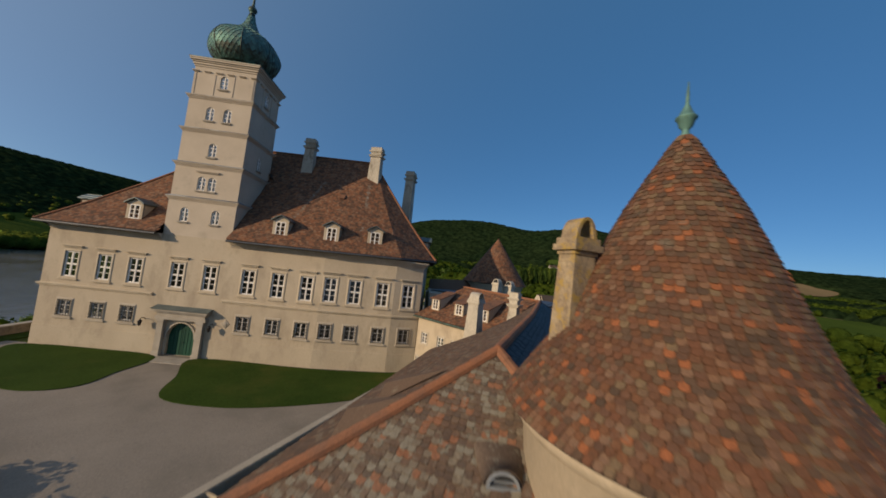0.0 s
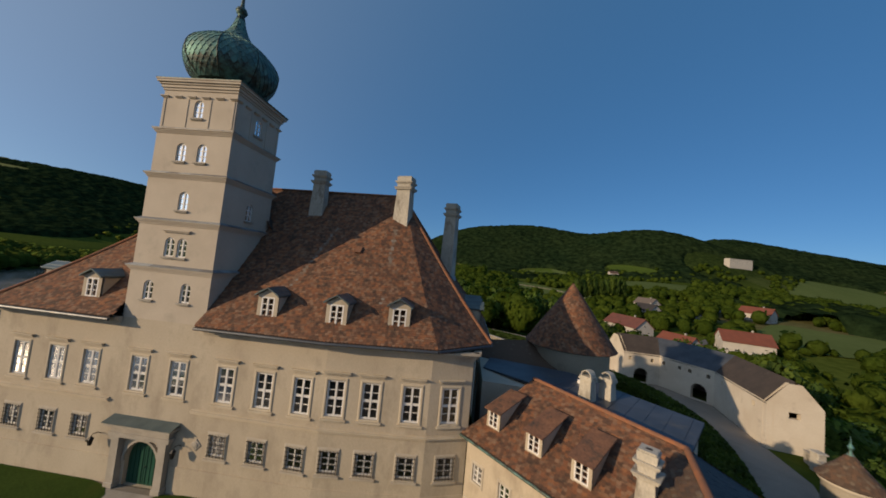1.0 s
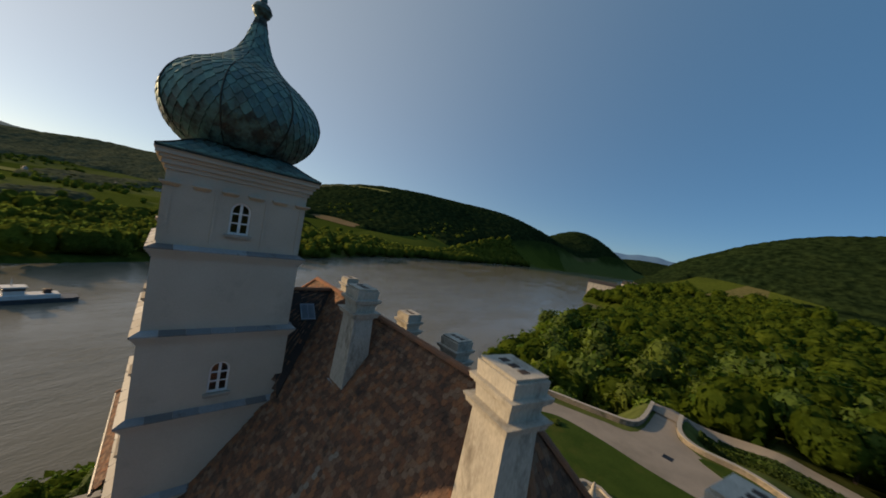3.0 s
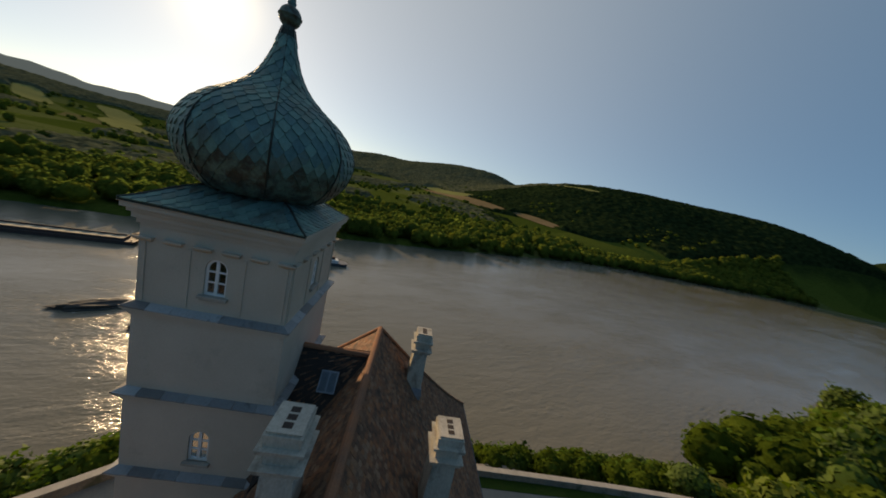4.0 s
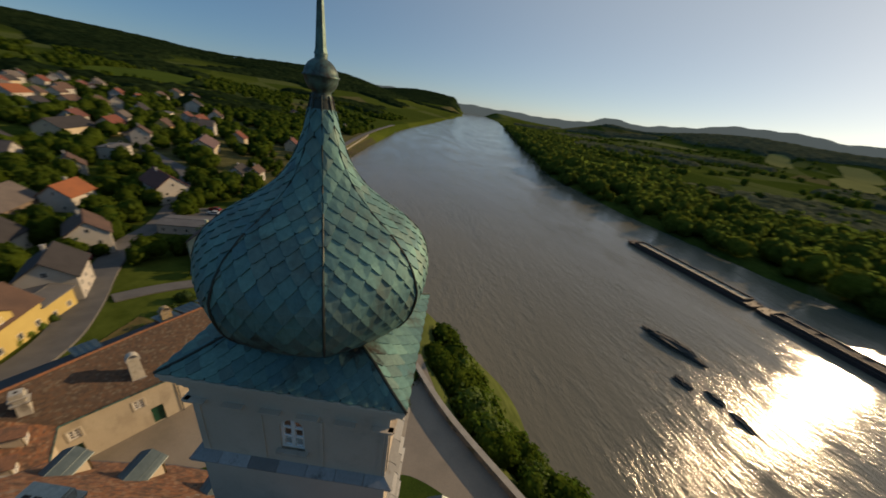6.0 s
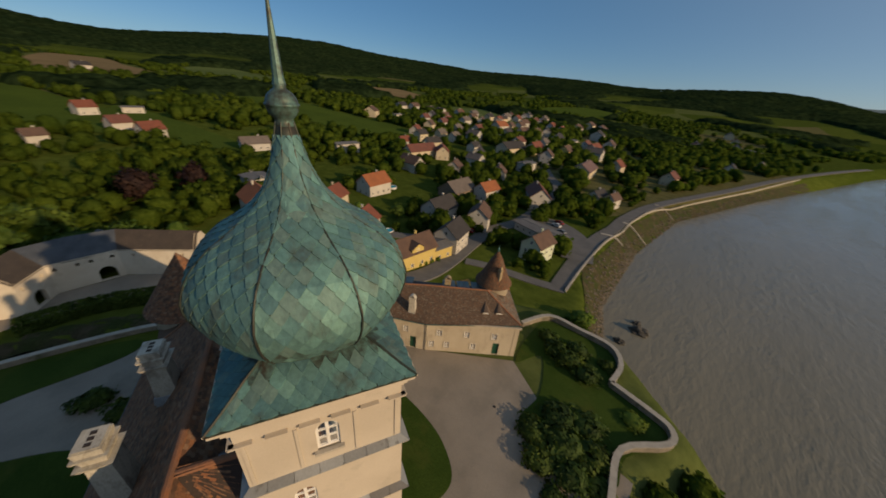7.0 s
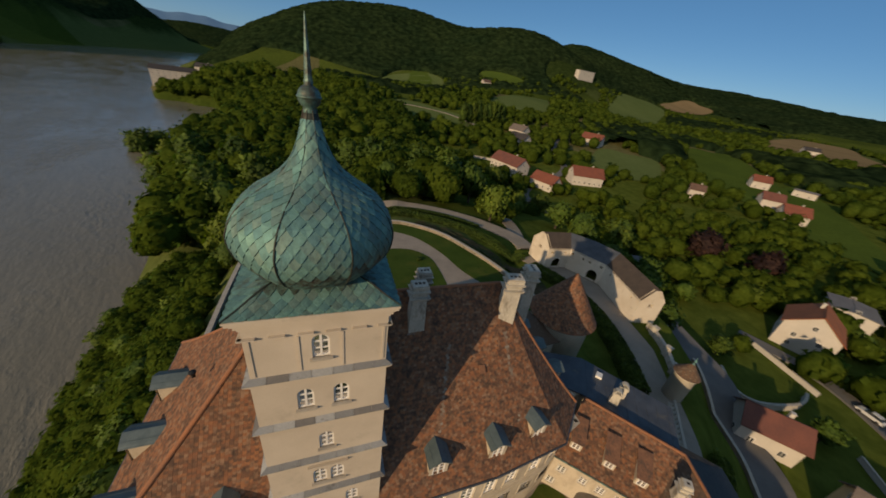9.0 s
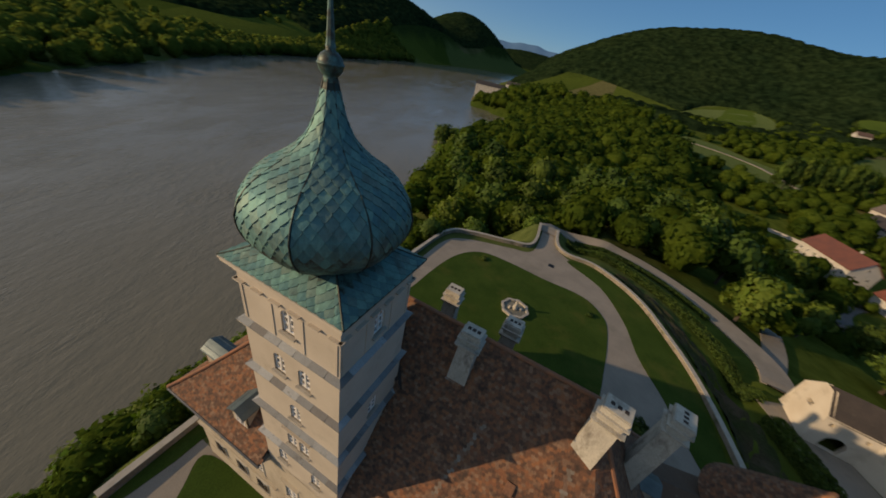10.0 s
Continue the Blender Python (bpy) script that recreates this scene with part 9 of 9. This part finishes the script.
# wood north of the castle, down to the water
y = WR.uniform(80, 620, 1600)
x = near_bank(y) + 4 + WR.uniform(0, 1, 1600) * (88 + 50 * smooth(110, 150, y) - 26 * smooth(240, 320, y))
keep = clear_of(x, y) & (outline_distance(PLATEAU, x, y) > 16) & off_fields(x, y)
x, y = x[keep], y[keep]
d = np.hypot(x, y)
r = WR.uniform(3.2, 7.2, len(x)) * np.where((y > 425) & (x < -135), 0.55, 1.0)
wood("park_wood", x[d < 150], y[d < 150], r[d < 150], M_CANOPY, "dense dark park wood beside the river", 0, 1.1, 4)
wood("park_wood", x[d >= 150], y[d >= 150], r[d >= 150] * 1.2, M_CANOPY, "dense dark park wood beside the river", 1, 1.0, 14)
# thicket on the steep river slope
y = WR.uniform(-34, 90, 1050)
x = near_bank(y) + 1.5 + WR.uniform(0, 1, 1050) * 30
d = outline_distance(PLATEAU, x, y)
keep = (d > 1.8) & (d < 34) & (x < np.where(y > -8, -14, 0))
x, y, d = x[keep], y[keep], d[keep]
wood("slope_thicket", x, y, np.minimum(WR.uniform(1.1, 3.0, len(x)), 0.75 + 0.42 * d), M_CANOPY, "lush green thicket covering the steep river slope", 0, 0.75, 15)
# closed forest on the hills: a canopy of rounded crowns, seen from far
def canopy_sheet(x0, x1, y0, y1, step, cell, stands, label, mat, seed=0):
    """One canopy over the ground where stands(x, y, z) is near 1, falling to the ground at the forest's edge."""
    rng = np.random.default_rng(seed)
    X, Y = np.meshgrid(np.arange(x0, x1 + step, step), np.arange(y0, y1 + step, step))
    rows, cols = X.shape
    x, y = X.ravel() + rng.uniform(-0.3, 0.3, X.size) * step, Y.ravel() + rng.uniform(-0.3, 0.3, X.size) * step
    z = draped(x, y)
    m = stands(x, y, z)
    nu, nv = int((x1 - x0) / cell) + 6, int((y1 - y0) / cell) + 6
    jx, jy, jh = rng.uniform(0.1, 0.9, (nu, nv)), rng.uniform(0.1, 0.9, (nu, nv)), rng.uniform(0.5, 1.15, (nu, nv))
    a, b = (x - x0) / cell + 2, (y - y0) / cell + 2
    bump = np.zeros(len(x))
    for p in (-1, 0, 1):
        for q in (-1, 0, 1):
            i, k = np.clip(a.astype(int) + p, 0, nu - 1), np.clip(b.astype(int) + q, 0, nv - 1)
            d = np.hypot(a - i - jx[i, k], b - k - jy[i, k])
            bump = np.maximum(bump, jh[i, k] * np.sqrt(np.clip(1 - (d / 0.85) ** 2, 0, 1)))
    top = z + m * (1.5 + min(cell, 17) * 0.6 * bump) - (1 - m) * 3.0
    ids = np.arange(rows * cols).reshape(rows, cols)
    f = np.stack([ids[:-1, :-1], ids[:-1, 1:], ids[1:, 1:], ids[1:, :-1]], -1).reshape(-1, 4)
    f = f[m[f].max(1) > 0.02]
    if not len(f):
        return
    used, back = np.unique(f, return_inverse=True)
    v = np.stack([x, y, top], -1)[used]
    ob = put("hill_forest", array_mesh("hill_forest", v, back.reshape(-1, 4), mat, True), None, None, label, "stuff")
    tagged(ob, category="trees")


def west_stands(x, y, z):
    edge = 50 - 36 * smooth(-300, 100, y) + 30 * (patchy(x, y, 170, 0.5) - 0.5) + 14 * (patchy(x, y, 45, 1.5) - 0.5)
    m = np.maximum(smooth(edge - 3, edge + 3, z), smooth(0.70, 0.73, patchy(x, y, 85, 0.7)))
    return m * off_fields(x, y, 6) * smooth(110, 125, far_bank(y) - x)


def east_stands(x, y, z):
    edge = np.where((y < -250) & (x < 900), 24, 18 + 44 * patchy(x, y, 120, 2.2)) - 18 * smooth(500, 700, y) * smooth(500, 200, x)
    m = np.maximum(smooth(edge - 3, edge + 3, z), smooth(0.68, 0.71, patchy(x, y, 70, 0.9)))
    return m * off_fields(x, y, 6) * clear_of(x, y, 10) * smooth(28, 40, x - near_bank(y)) * smooth(300, 315, np.hypot(x, y)) * (np.hypot(x - 570, y - 668) > 95)


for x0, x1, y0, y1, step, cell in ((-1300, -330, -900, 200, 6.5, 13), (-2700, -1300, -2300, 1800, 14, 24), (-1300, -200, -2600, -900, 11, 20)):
    canopy_sheet(x0, x1, y0, y1, step, cell, west_stands, "green forest with painted haze on the hills across the river", M_CANOPY_HAZED, 3)
for x0, x1, y0, y1, step, cell in ((-1300, -330, 200, 1400, 6, 13), (-1500, -200, 1400, 3800, 14, 24)):
    canopy_sheet(x0, x1, y0, y1, step, cell, west_stands, "dark forest on the hills down the river", M_CANOPY_FAR, 4)
for x0, x1, y0, y1, step, cell in ((-330, 1100, 230, 1500, 5, 11), (1100, 2900, -1800, 1800, 15, 26), (260, 1100, -2300, 230, 10, 17), (60, 260, -900, -330, 8, 14), (-300, 1100, -4000, -2300, 20, 30)):
    canopy_sheet(x0, x1, y0, y1, step, cell, east_stands, "dark green forest on the hills behind the village", M_CANOPY_FAR, 5)
# hedgerows and copses on the lower slopes
x, y = WR.uniform(100, 1000, 9000), WR.uniform(-900, 700, 9000)
keep = (np.hypot(x, y) > 300) & (x - near_bank(y) > 40) & clear_of(x, y, 3) & off_fields(x, y, 3) & ((patchy(x, y, 37, 0.2) > 0.52) | (patchy(x, y, 15, 1.2) > 0.62))
wood("copse", x[keep], y[keep], WR.uniform(3.0, 6.5, keep.sum()), M_CANOPY, "hedgerows and copses between the fields", 2, 0.6, 16)
# gardens and hedgerows of the village
x, y = WR.uniform(48, 420, 10500), WR.uniform(-520, 420, 10500)
d = np.hypot(x, y)
keep = (x - near_bank(y) > 22) & (d > 75) & (outline_distance(YARD, x, y) > 9) & clear_of(x, y, 0.2) & ((patchy(x, y, 19, 0.4) > np.where(d < 160, 0.53, 0.50)) | (patchy(x, y, 7, 1.4) > np.where(d < 160, 0.62, 0.62))) & ~((x < 80) & (y > -60) & (y < 60)) & off_fields(x, y, 2)
x, y, d = x[keep], y[keep], d[keep]
r = WR.uniform(1.3, 5.0, len(x))
wood("village_trees", x[d < 220], y[d < 220], r[d < 220], M_CANOPY, "garden trees and hedgerows of the village", 1, 0.8, 7)
wood("village_trees", x[d >= 220], y[d >= 220], r[d >= 220] * 1.15, M_CANOPY, "garden trees and hedgerows of the village", 2, 0.8, 17)


# ---- river things ----
def rock(x, y, l, w, h, turn, label):
    bm = bmesh.new()
    bmesh.ops.create_icosphere(bm, subdivisions=4, radius=1.0)
    for v in bm.verts:
        n = noise.noise(v.co * 1.7 + Vector((x, y, 0))) * 0.45 + noise.noise(v.co * 4.3 + Vector((y, x, 0))) * 0.22
        v.co *= 1 + n
        v.co = Vector((v.co.x * l, v.co.y * w, v.co.z * h))
    me = bpy.data.meshes.new("rock")
    bm.to_mesh(me)
    bm.free()
    me.materials.append(M_ROCK)
    return tagged(put("rock", me, None, pose(x, y, -28.1, 0, 0, turn), label), category="rock", group="river rocks")


rock(-81.5, -77.5, 9.5, 2.6, 1.7, 127, "long dark flat river rock in the current")
rock(-74.5, -60.5, 2.6, 1.6, 1.1, 120, "small dark rock in the current")
rock(-80.8, -56.2, 2.2, 1.1, 0.9, 110, "small dark rock in the current")
rock(-82.8, -49.5, 3.2, 1.1, 0.8, 105, "low dark rock strip in the current")
rock(30.8, -87.0, 2.6, 2.0, 1.6, 40, "grey boulder at the river bank")
rock(29.8, -77.5, 1.6, 1.2, 1.0, 10, "grey boulder at the river bank")
rock(33.6, -90.0, 1.3, 1.0, 0.9, 70, "grey boulder at the river bank")
# pushed convoy: two open barges and the pusher behind them
BA, BB = Vector((-118.0, -178.0, -28)), Vector((-172.5, -25.0, -28))
axis = (BB - BA).normalized()
course = math.degrees(math.atan2(axis.y, axis.x))


def barge(u0, u1, cargo, label):
    ln, w = u1 - u0, 9.0
    ob = thing("barge", label, "barge", "barges of the convoy", at=Matrix.Translation(BA + axis * (u0 + u1) / 2) @ pose(0, 0, 0, 0, 0, course))
    a, b = ln / 2, w / 2
    deckline = [(-a, -b * 0.7), (-a + 3, -b), (a - 1, -b), (a, -b * 0.9), (a, b * 0.9), (a - 1, b), (-a + 3, b), (-a, b * 0.7)]
    part("hull", Shape().loops([[(x * 0.985, y * 0.97, -0.6) for x, y in deckline], [(x, y, 1.5) for x, y in deckline]]), M_RUST, ob)
    s = Shape()
    for y0, y1, x0, x1 in ((-b + 0.9, -b + 1.2, -a + 5, a - 4), (b - 1.2, b - 0.9, -a + 5, a - 4), (-b + 1.2, b - 1.2, -a + 5, -a + 5.3), (-b + 1.2, b - 1.2, a - 4.3, a - 4)):
        s.box(x0, x1, y0, y1, 1.5, 2.7)
    part("coaming", s, M_RUST, ob)
    s = Shape()
    n = 24
    for i in range(n):
        x0, x1 = -a + 5.4 + (ln - 9.8) * i / n, -a + 5.4 + (ln - 9.8) * (i + 1) / n
        s.box(x0, x1, -b + 1.25, b - 1.25, 1.5, 1.9 + (0.5 * abs(math.sin(i * 1.9)) if cargo is M_COAL else 0.15 * (i % 2)))
    part("cargo", s, cargo, ob)
    for x in (-a + 2, a - 1.6):
        for y in (-b * 0.6, b * 0.6):
            part("bollard", Shape().lathe([(0.22, 1.5), (0.22, 2.0), (0.32, 2.05), (0.3, 2.15)], 8, pose(x, y, 0)), M_DARKMETAL, ob)
    return ob


total = (BB - BA).length
barge(0, 68.5, W_CREAM, "long rust-brown river barge with pale hatch covers")
barge(69.5, 138, M_COAL, "long rust-brown river barge with dark open hold")
ship = thing("push_boat", "white river push boat behind the barges", "boat", at=Matrix.Translation(BA + axis * (140 + total) / 2) @ pose(0, 0, 0, 0, 0, course))
a, b = (total - 140) / 2, 3.6
line = [(-a, -b * 0.9), (a * 0.8, -b), (a, -b * 0.7), (a, b * 0.7), (a * 0.8, b), (-a, b * 0.9)]
part("hull", Shape().loops([[(x * 0.98, y * 0.94, -0.6) for x, y in line], [(x, y, 1.6) for x, y in line]]), M_TIN, ship)
part("deckhouse", Shape().box(-a + 3, a - 5, -b + 1, b - 1, 1.6, 3.2, cut=0.2), M_SHIPWHITE, ship)
wheel = part("wheelhouse", Shape().box(-a + 4, -a + 9, -b + 1.6, b - 1.6, 3.2, 6.0, cut=0.15).box(-a + 3.6, -a + 9.4, -b + 1.3, b - 1.3, 6.0, 6.2), M_SHIPWHITE, ship)
put("wheelhouse_window", Shape().box(-a + 3.95, -a + 9.05, -b + 1.55, b - 1.55, 4.7, 5.6).mesh("wheelhouse_window", HW_PANE.materials[0]), wheel)
part("funnel", Shape().box(a - 9, a - 7, -1, 1, 3.2, 4.8, cut=0.2), M_RUST, ship)
part("mast", Shape().tube([(-a + 6, 0, 6.2), (-a + 6, 0, 9.2)], 0.12, 6), M_SHIPWHITE, ship)

# garden fountain
fount = thing("fountain", "round stone garden fountain with a pale figure-like centrepiece", "fountain", at=pose(6.1, 33.5, 0.0))
s = Shape()
n = 40
rings = [[(r * (1 + 0.05 * math.cos(8 * t)) * math.cos(t), r * (1 + 0.05 * math.cos(8 * t)) * math.sin(t), z) for t in (2 * math.pi * i / n for i in range(n))] for r, z in ((2.1, 0.0), (2.1, 0.4), (2.22, 0.46), (2.22, 0.56), (1.85, 0.56), (1.8, 0.3))]
s.loops(rings, cap=False)
part("basin", s, M_STONE, fount, "scalloped stone basin rim")
part("basin_water", Shape().lathe([(1.82, 0.3), (1.82, 0.34)], 40), M_WATER, fount, "dark still water")
s = Shape().lathe([(0.5, 0.3), (0.42, 0.7), (0.28, 0.85), (0.3, 1.0), (0.18, 1.15), (0.22, 1.5), (0.12, 1.75), (0.15, 1.9), (0.02, 2.02)], 14)
s.lathe([(0.3, 0.3), (0.3, 0.55), (0.1, 0.75)], 10, pose(0.9, 0.3, 0)).lathe([(0.28, 0.3), (0.25, 0.6), (0.08, 0.8)], 10, pose(-0.8, -0.4, 0))
part("centrepiece", s, M_CHIM, fount, "weathered pale stone centrepiece", True)
tagged(part("drain_cover", Shape().lathe([(0.16, 0.0), (0.16, 0.03)], 14, pose(9.4, -17.6, 0.02)), M_DARKMETAL), "small dark round drain cover in the gravel", "drain cover")
s = Shape().box(8.2, 9.4, 51.2, 52.4, 0.0, 0.035)
tagged(part("path_grate", s, M_DARKMETAL), "dark square grate in the gravel path", "grate")


# foam: the convoy's wake and the broken water round the rocks
def foam_material():
    m = bpy.data.materials.new("river_foam")
    m.use_nodes = True
    nt = m.node_tree
    b = nt.nodes["Principled BSDF"]
    b.inputs["Base Color"].default_value, b.inputs["Roughness"].default_value = (0.45, 0.42, 0.37, 1), 0.6
    geo = nt.nodes.new("ShaderNodeNewGeometry")
    n = noise_node(nt, geo.outputs["Position"], 0.5, 6.0, 0.75)
    r = ramp_node(nt, [(0.52, (0, 0, 0)), (0.72, (0.8, 0.8, 0.8))])
    nt.links.new(n, r.inputs[0])
    clear, ms = nt.nodes.new("ShaderNodeBsdfTransparent"), nt.nodes.new("ShaderNodeMixShader")
    nt.links.new(r.outputs[0], ms.inputs[0])
    nt.links.new(clear.outputs[0], ms.inputs[1])
    nt.links.new(b.outputs[0], ms.inputs[2])
    nt.links.new(ms.outputs[0], nt.nodes["Material Output"].inputs[0])
    return m


M_FOAM = foam_material()


def foam(points, w0, w1, label, z=-27.96):
    pts = curve(points, 10)
    s, n = Shape(), len(pts)
    rows = []
    for i, p in enumerate(pts):
        q, r = pts[max(0, i - 1)], pts[min(n - 1, i + 1)]
        d = Vector((r[0] - q[0], r[1] - q[1])).normalized()
        w = w0 + (w1 - w0) * i / (n - 1)
        w *= 0.8 + 0.35 * math.sin(i * 1.7)
        rows.append([(p[0] + d.y * w, p[1] - d.x * w, z), (p[0] - d.y * w, p[1] + d.x * w, z)])
    s.loops(rows, closed=False, cap=False)
    return tagged(part("foam", s, M_FOAM), label, "foam", "river foam", "stuff")


stern = BA + axis * (total + 1)
foam([tuple((stern + axis * d + Vector((-axis.y, axis.x, 0)) * o).xy) for d, o in ((0, 0), (20, 1), (45, 0), (80, -3), (120, -8))], 1.6, 5.0, "pale churned wake behind the push boat")
for x, y, l in ((-81.5, -77.5, 12), (-74.5, -60.5, 5), (-82, -51, 6)):
    foam([(x + 4 + 0.33 * k, y - 0.95 * k) for k in (-l, -l * 0.3, l * 0.4, l * 1.2)], 1.2, 2.6, "broken white water beside the river rocks")


# ---- roof tiles ----
def tiled(roof, faces_, wide, shown, mat, singles=0, single_mat=None, where=None, seed=0, name="tile", pale=None):
    """Covers roof faces with plates: some as objects of their own, the rest joined."""
    poses = []
    for k, p in enumerate(faces_):
        rise = sum(((p(0.5, (j + 1) / 8) - p(0.5, j / 8)).length for j in range(8)))
        poses += lay(p, rise, wide, shown, seed=seed + k)
    if roof is main_slopes[0]:
        poses = [m for m in poses if beside_tower(m.translation)]
    if singles:
        mine = [m for m in poses if where(m.translation)][:singles]
        keys = {id(m) for m in mine}
        singly(name, mine, TILE_V, TILE_F, single_mat, roof)
        poses = [m for m in poses if id(m) not in keys]
    if pale:
        # a strip of washed-out, lichen-grey tiles below a chimney's lead flashing
        rng = random.Random(9)
        a, b = Vector(pale[0]), Vector(pale[1])
        d = (b - a).normalized()
        grey = []
        for m in poses:
            w = m.translation - a
            t = w.dot(d)
            if 0 < t < (b - a).length and (w - d * t).length < pale[2] * rng.uniform(0.75, 1.15):
                grey.append(m)
        keys = {id(m) for m in grey}
        poses = [m for m in poses if id(m) not in keys]
        joined("pale_tile_cover", grey, TILE_V, TILE_F, M_PALE, roof, "strip of pale lichen-grey tiles")
    joined("tile_cover", poses, TILE_V, TILE_F, mat, roof)


M_PALE = surface("pale_lichen_tile", (0.20, 0.165, 0.125), (0.15, 0.11, 0.08), 1.2, 20, 0.92, 0.02, island=[(0.22, 0.18, 0.14), (0.18, 0.135, 0.10), (0.25, 0.22, 0.18), (0.17, 0.09, 0.055), (0.19, 0.10, 0.06)], grain=0.3)
STRIPS = {1: (MAIN_FACES[1](0.30, 0.74), MAIN_FACES[1](0.425, 0.24), 0.15), 0: (MAIN_FACES[0](0.775, 0.72), MAIN_FACES[0](0.79, 0.30), 0.12)}


for k in range(6):
    tiled(main_slopes[k], [MAIN_FACES[k]], 0.205, 0.165, M_TILE, 300 if k == 1 else 0, M_TILE_EACH, lambda p: 12.6 < p.z < 15.4, k, pale=STRIPS.get(k))
for k in range(2):
    tiled(saddle_slopes[k], [SADDLE[k]], 0.22, 0.18, M_TILE, seed=40 + k)
    tiled(gate_slopes[k], [GATE_FACES[k]], 0.22, 0.18, M_TILE, seed=60 + k)
for k in range(5):
    tiled(wing_slopes[k], [WING_FACES[k]], 0.155 if k == 2 else 0.22, 0.125 if k == 2 else 0.18, M_MOSSY if k == 2 else M_SLATE if k > 2 else M_BROWN, seed=70 + k)
tiled(roof_a, [cone_face(23.15, -24.7, CONE_A)], 0.118, 0.094, M_TILE_CONE, 300, M_TILE_CONE_EACH, lambda p: p.x < 23.0 and p.y < -24.2 and 7.2 < p.z < 10.5, 80)
tiled(roof_b, [cone_face(29.1, 12.9, CONE_B)], 0.22, 0.18, M_TILE, seed=90)
tiled(roof_c, [cone_face(45.3, 4.1, CONE_C)], 0.2, 0.17, M_BROWN, seed=95)
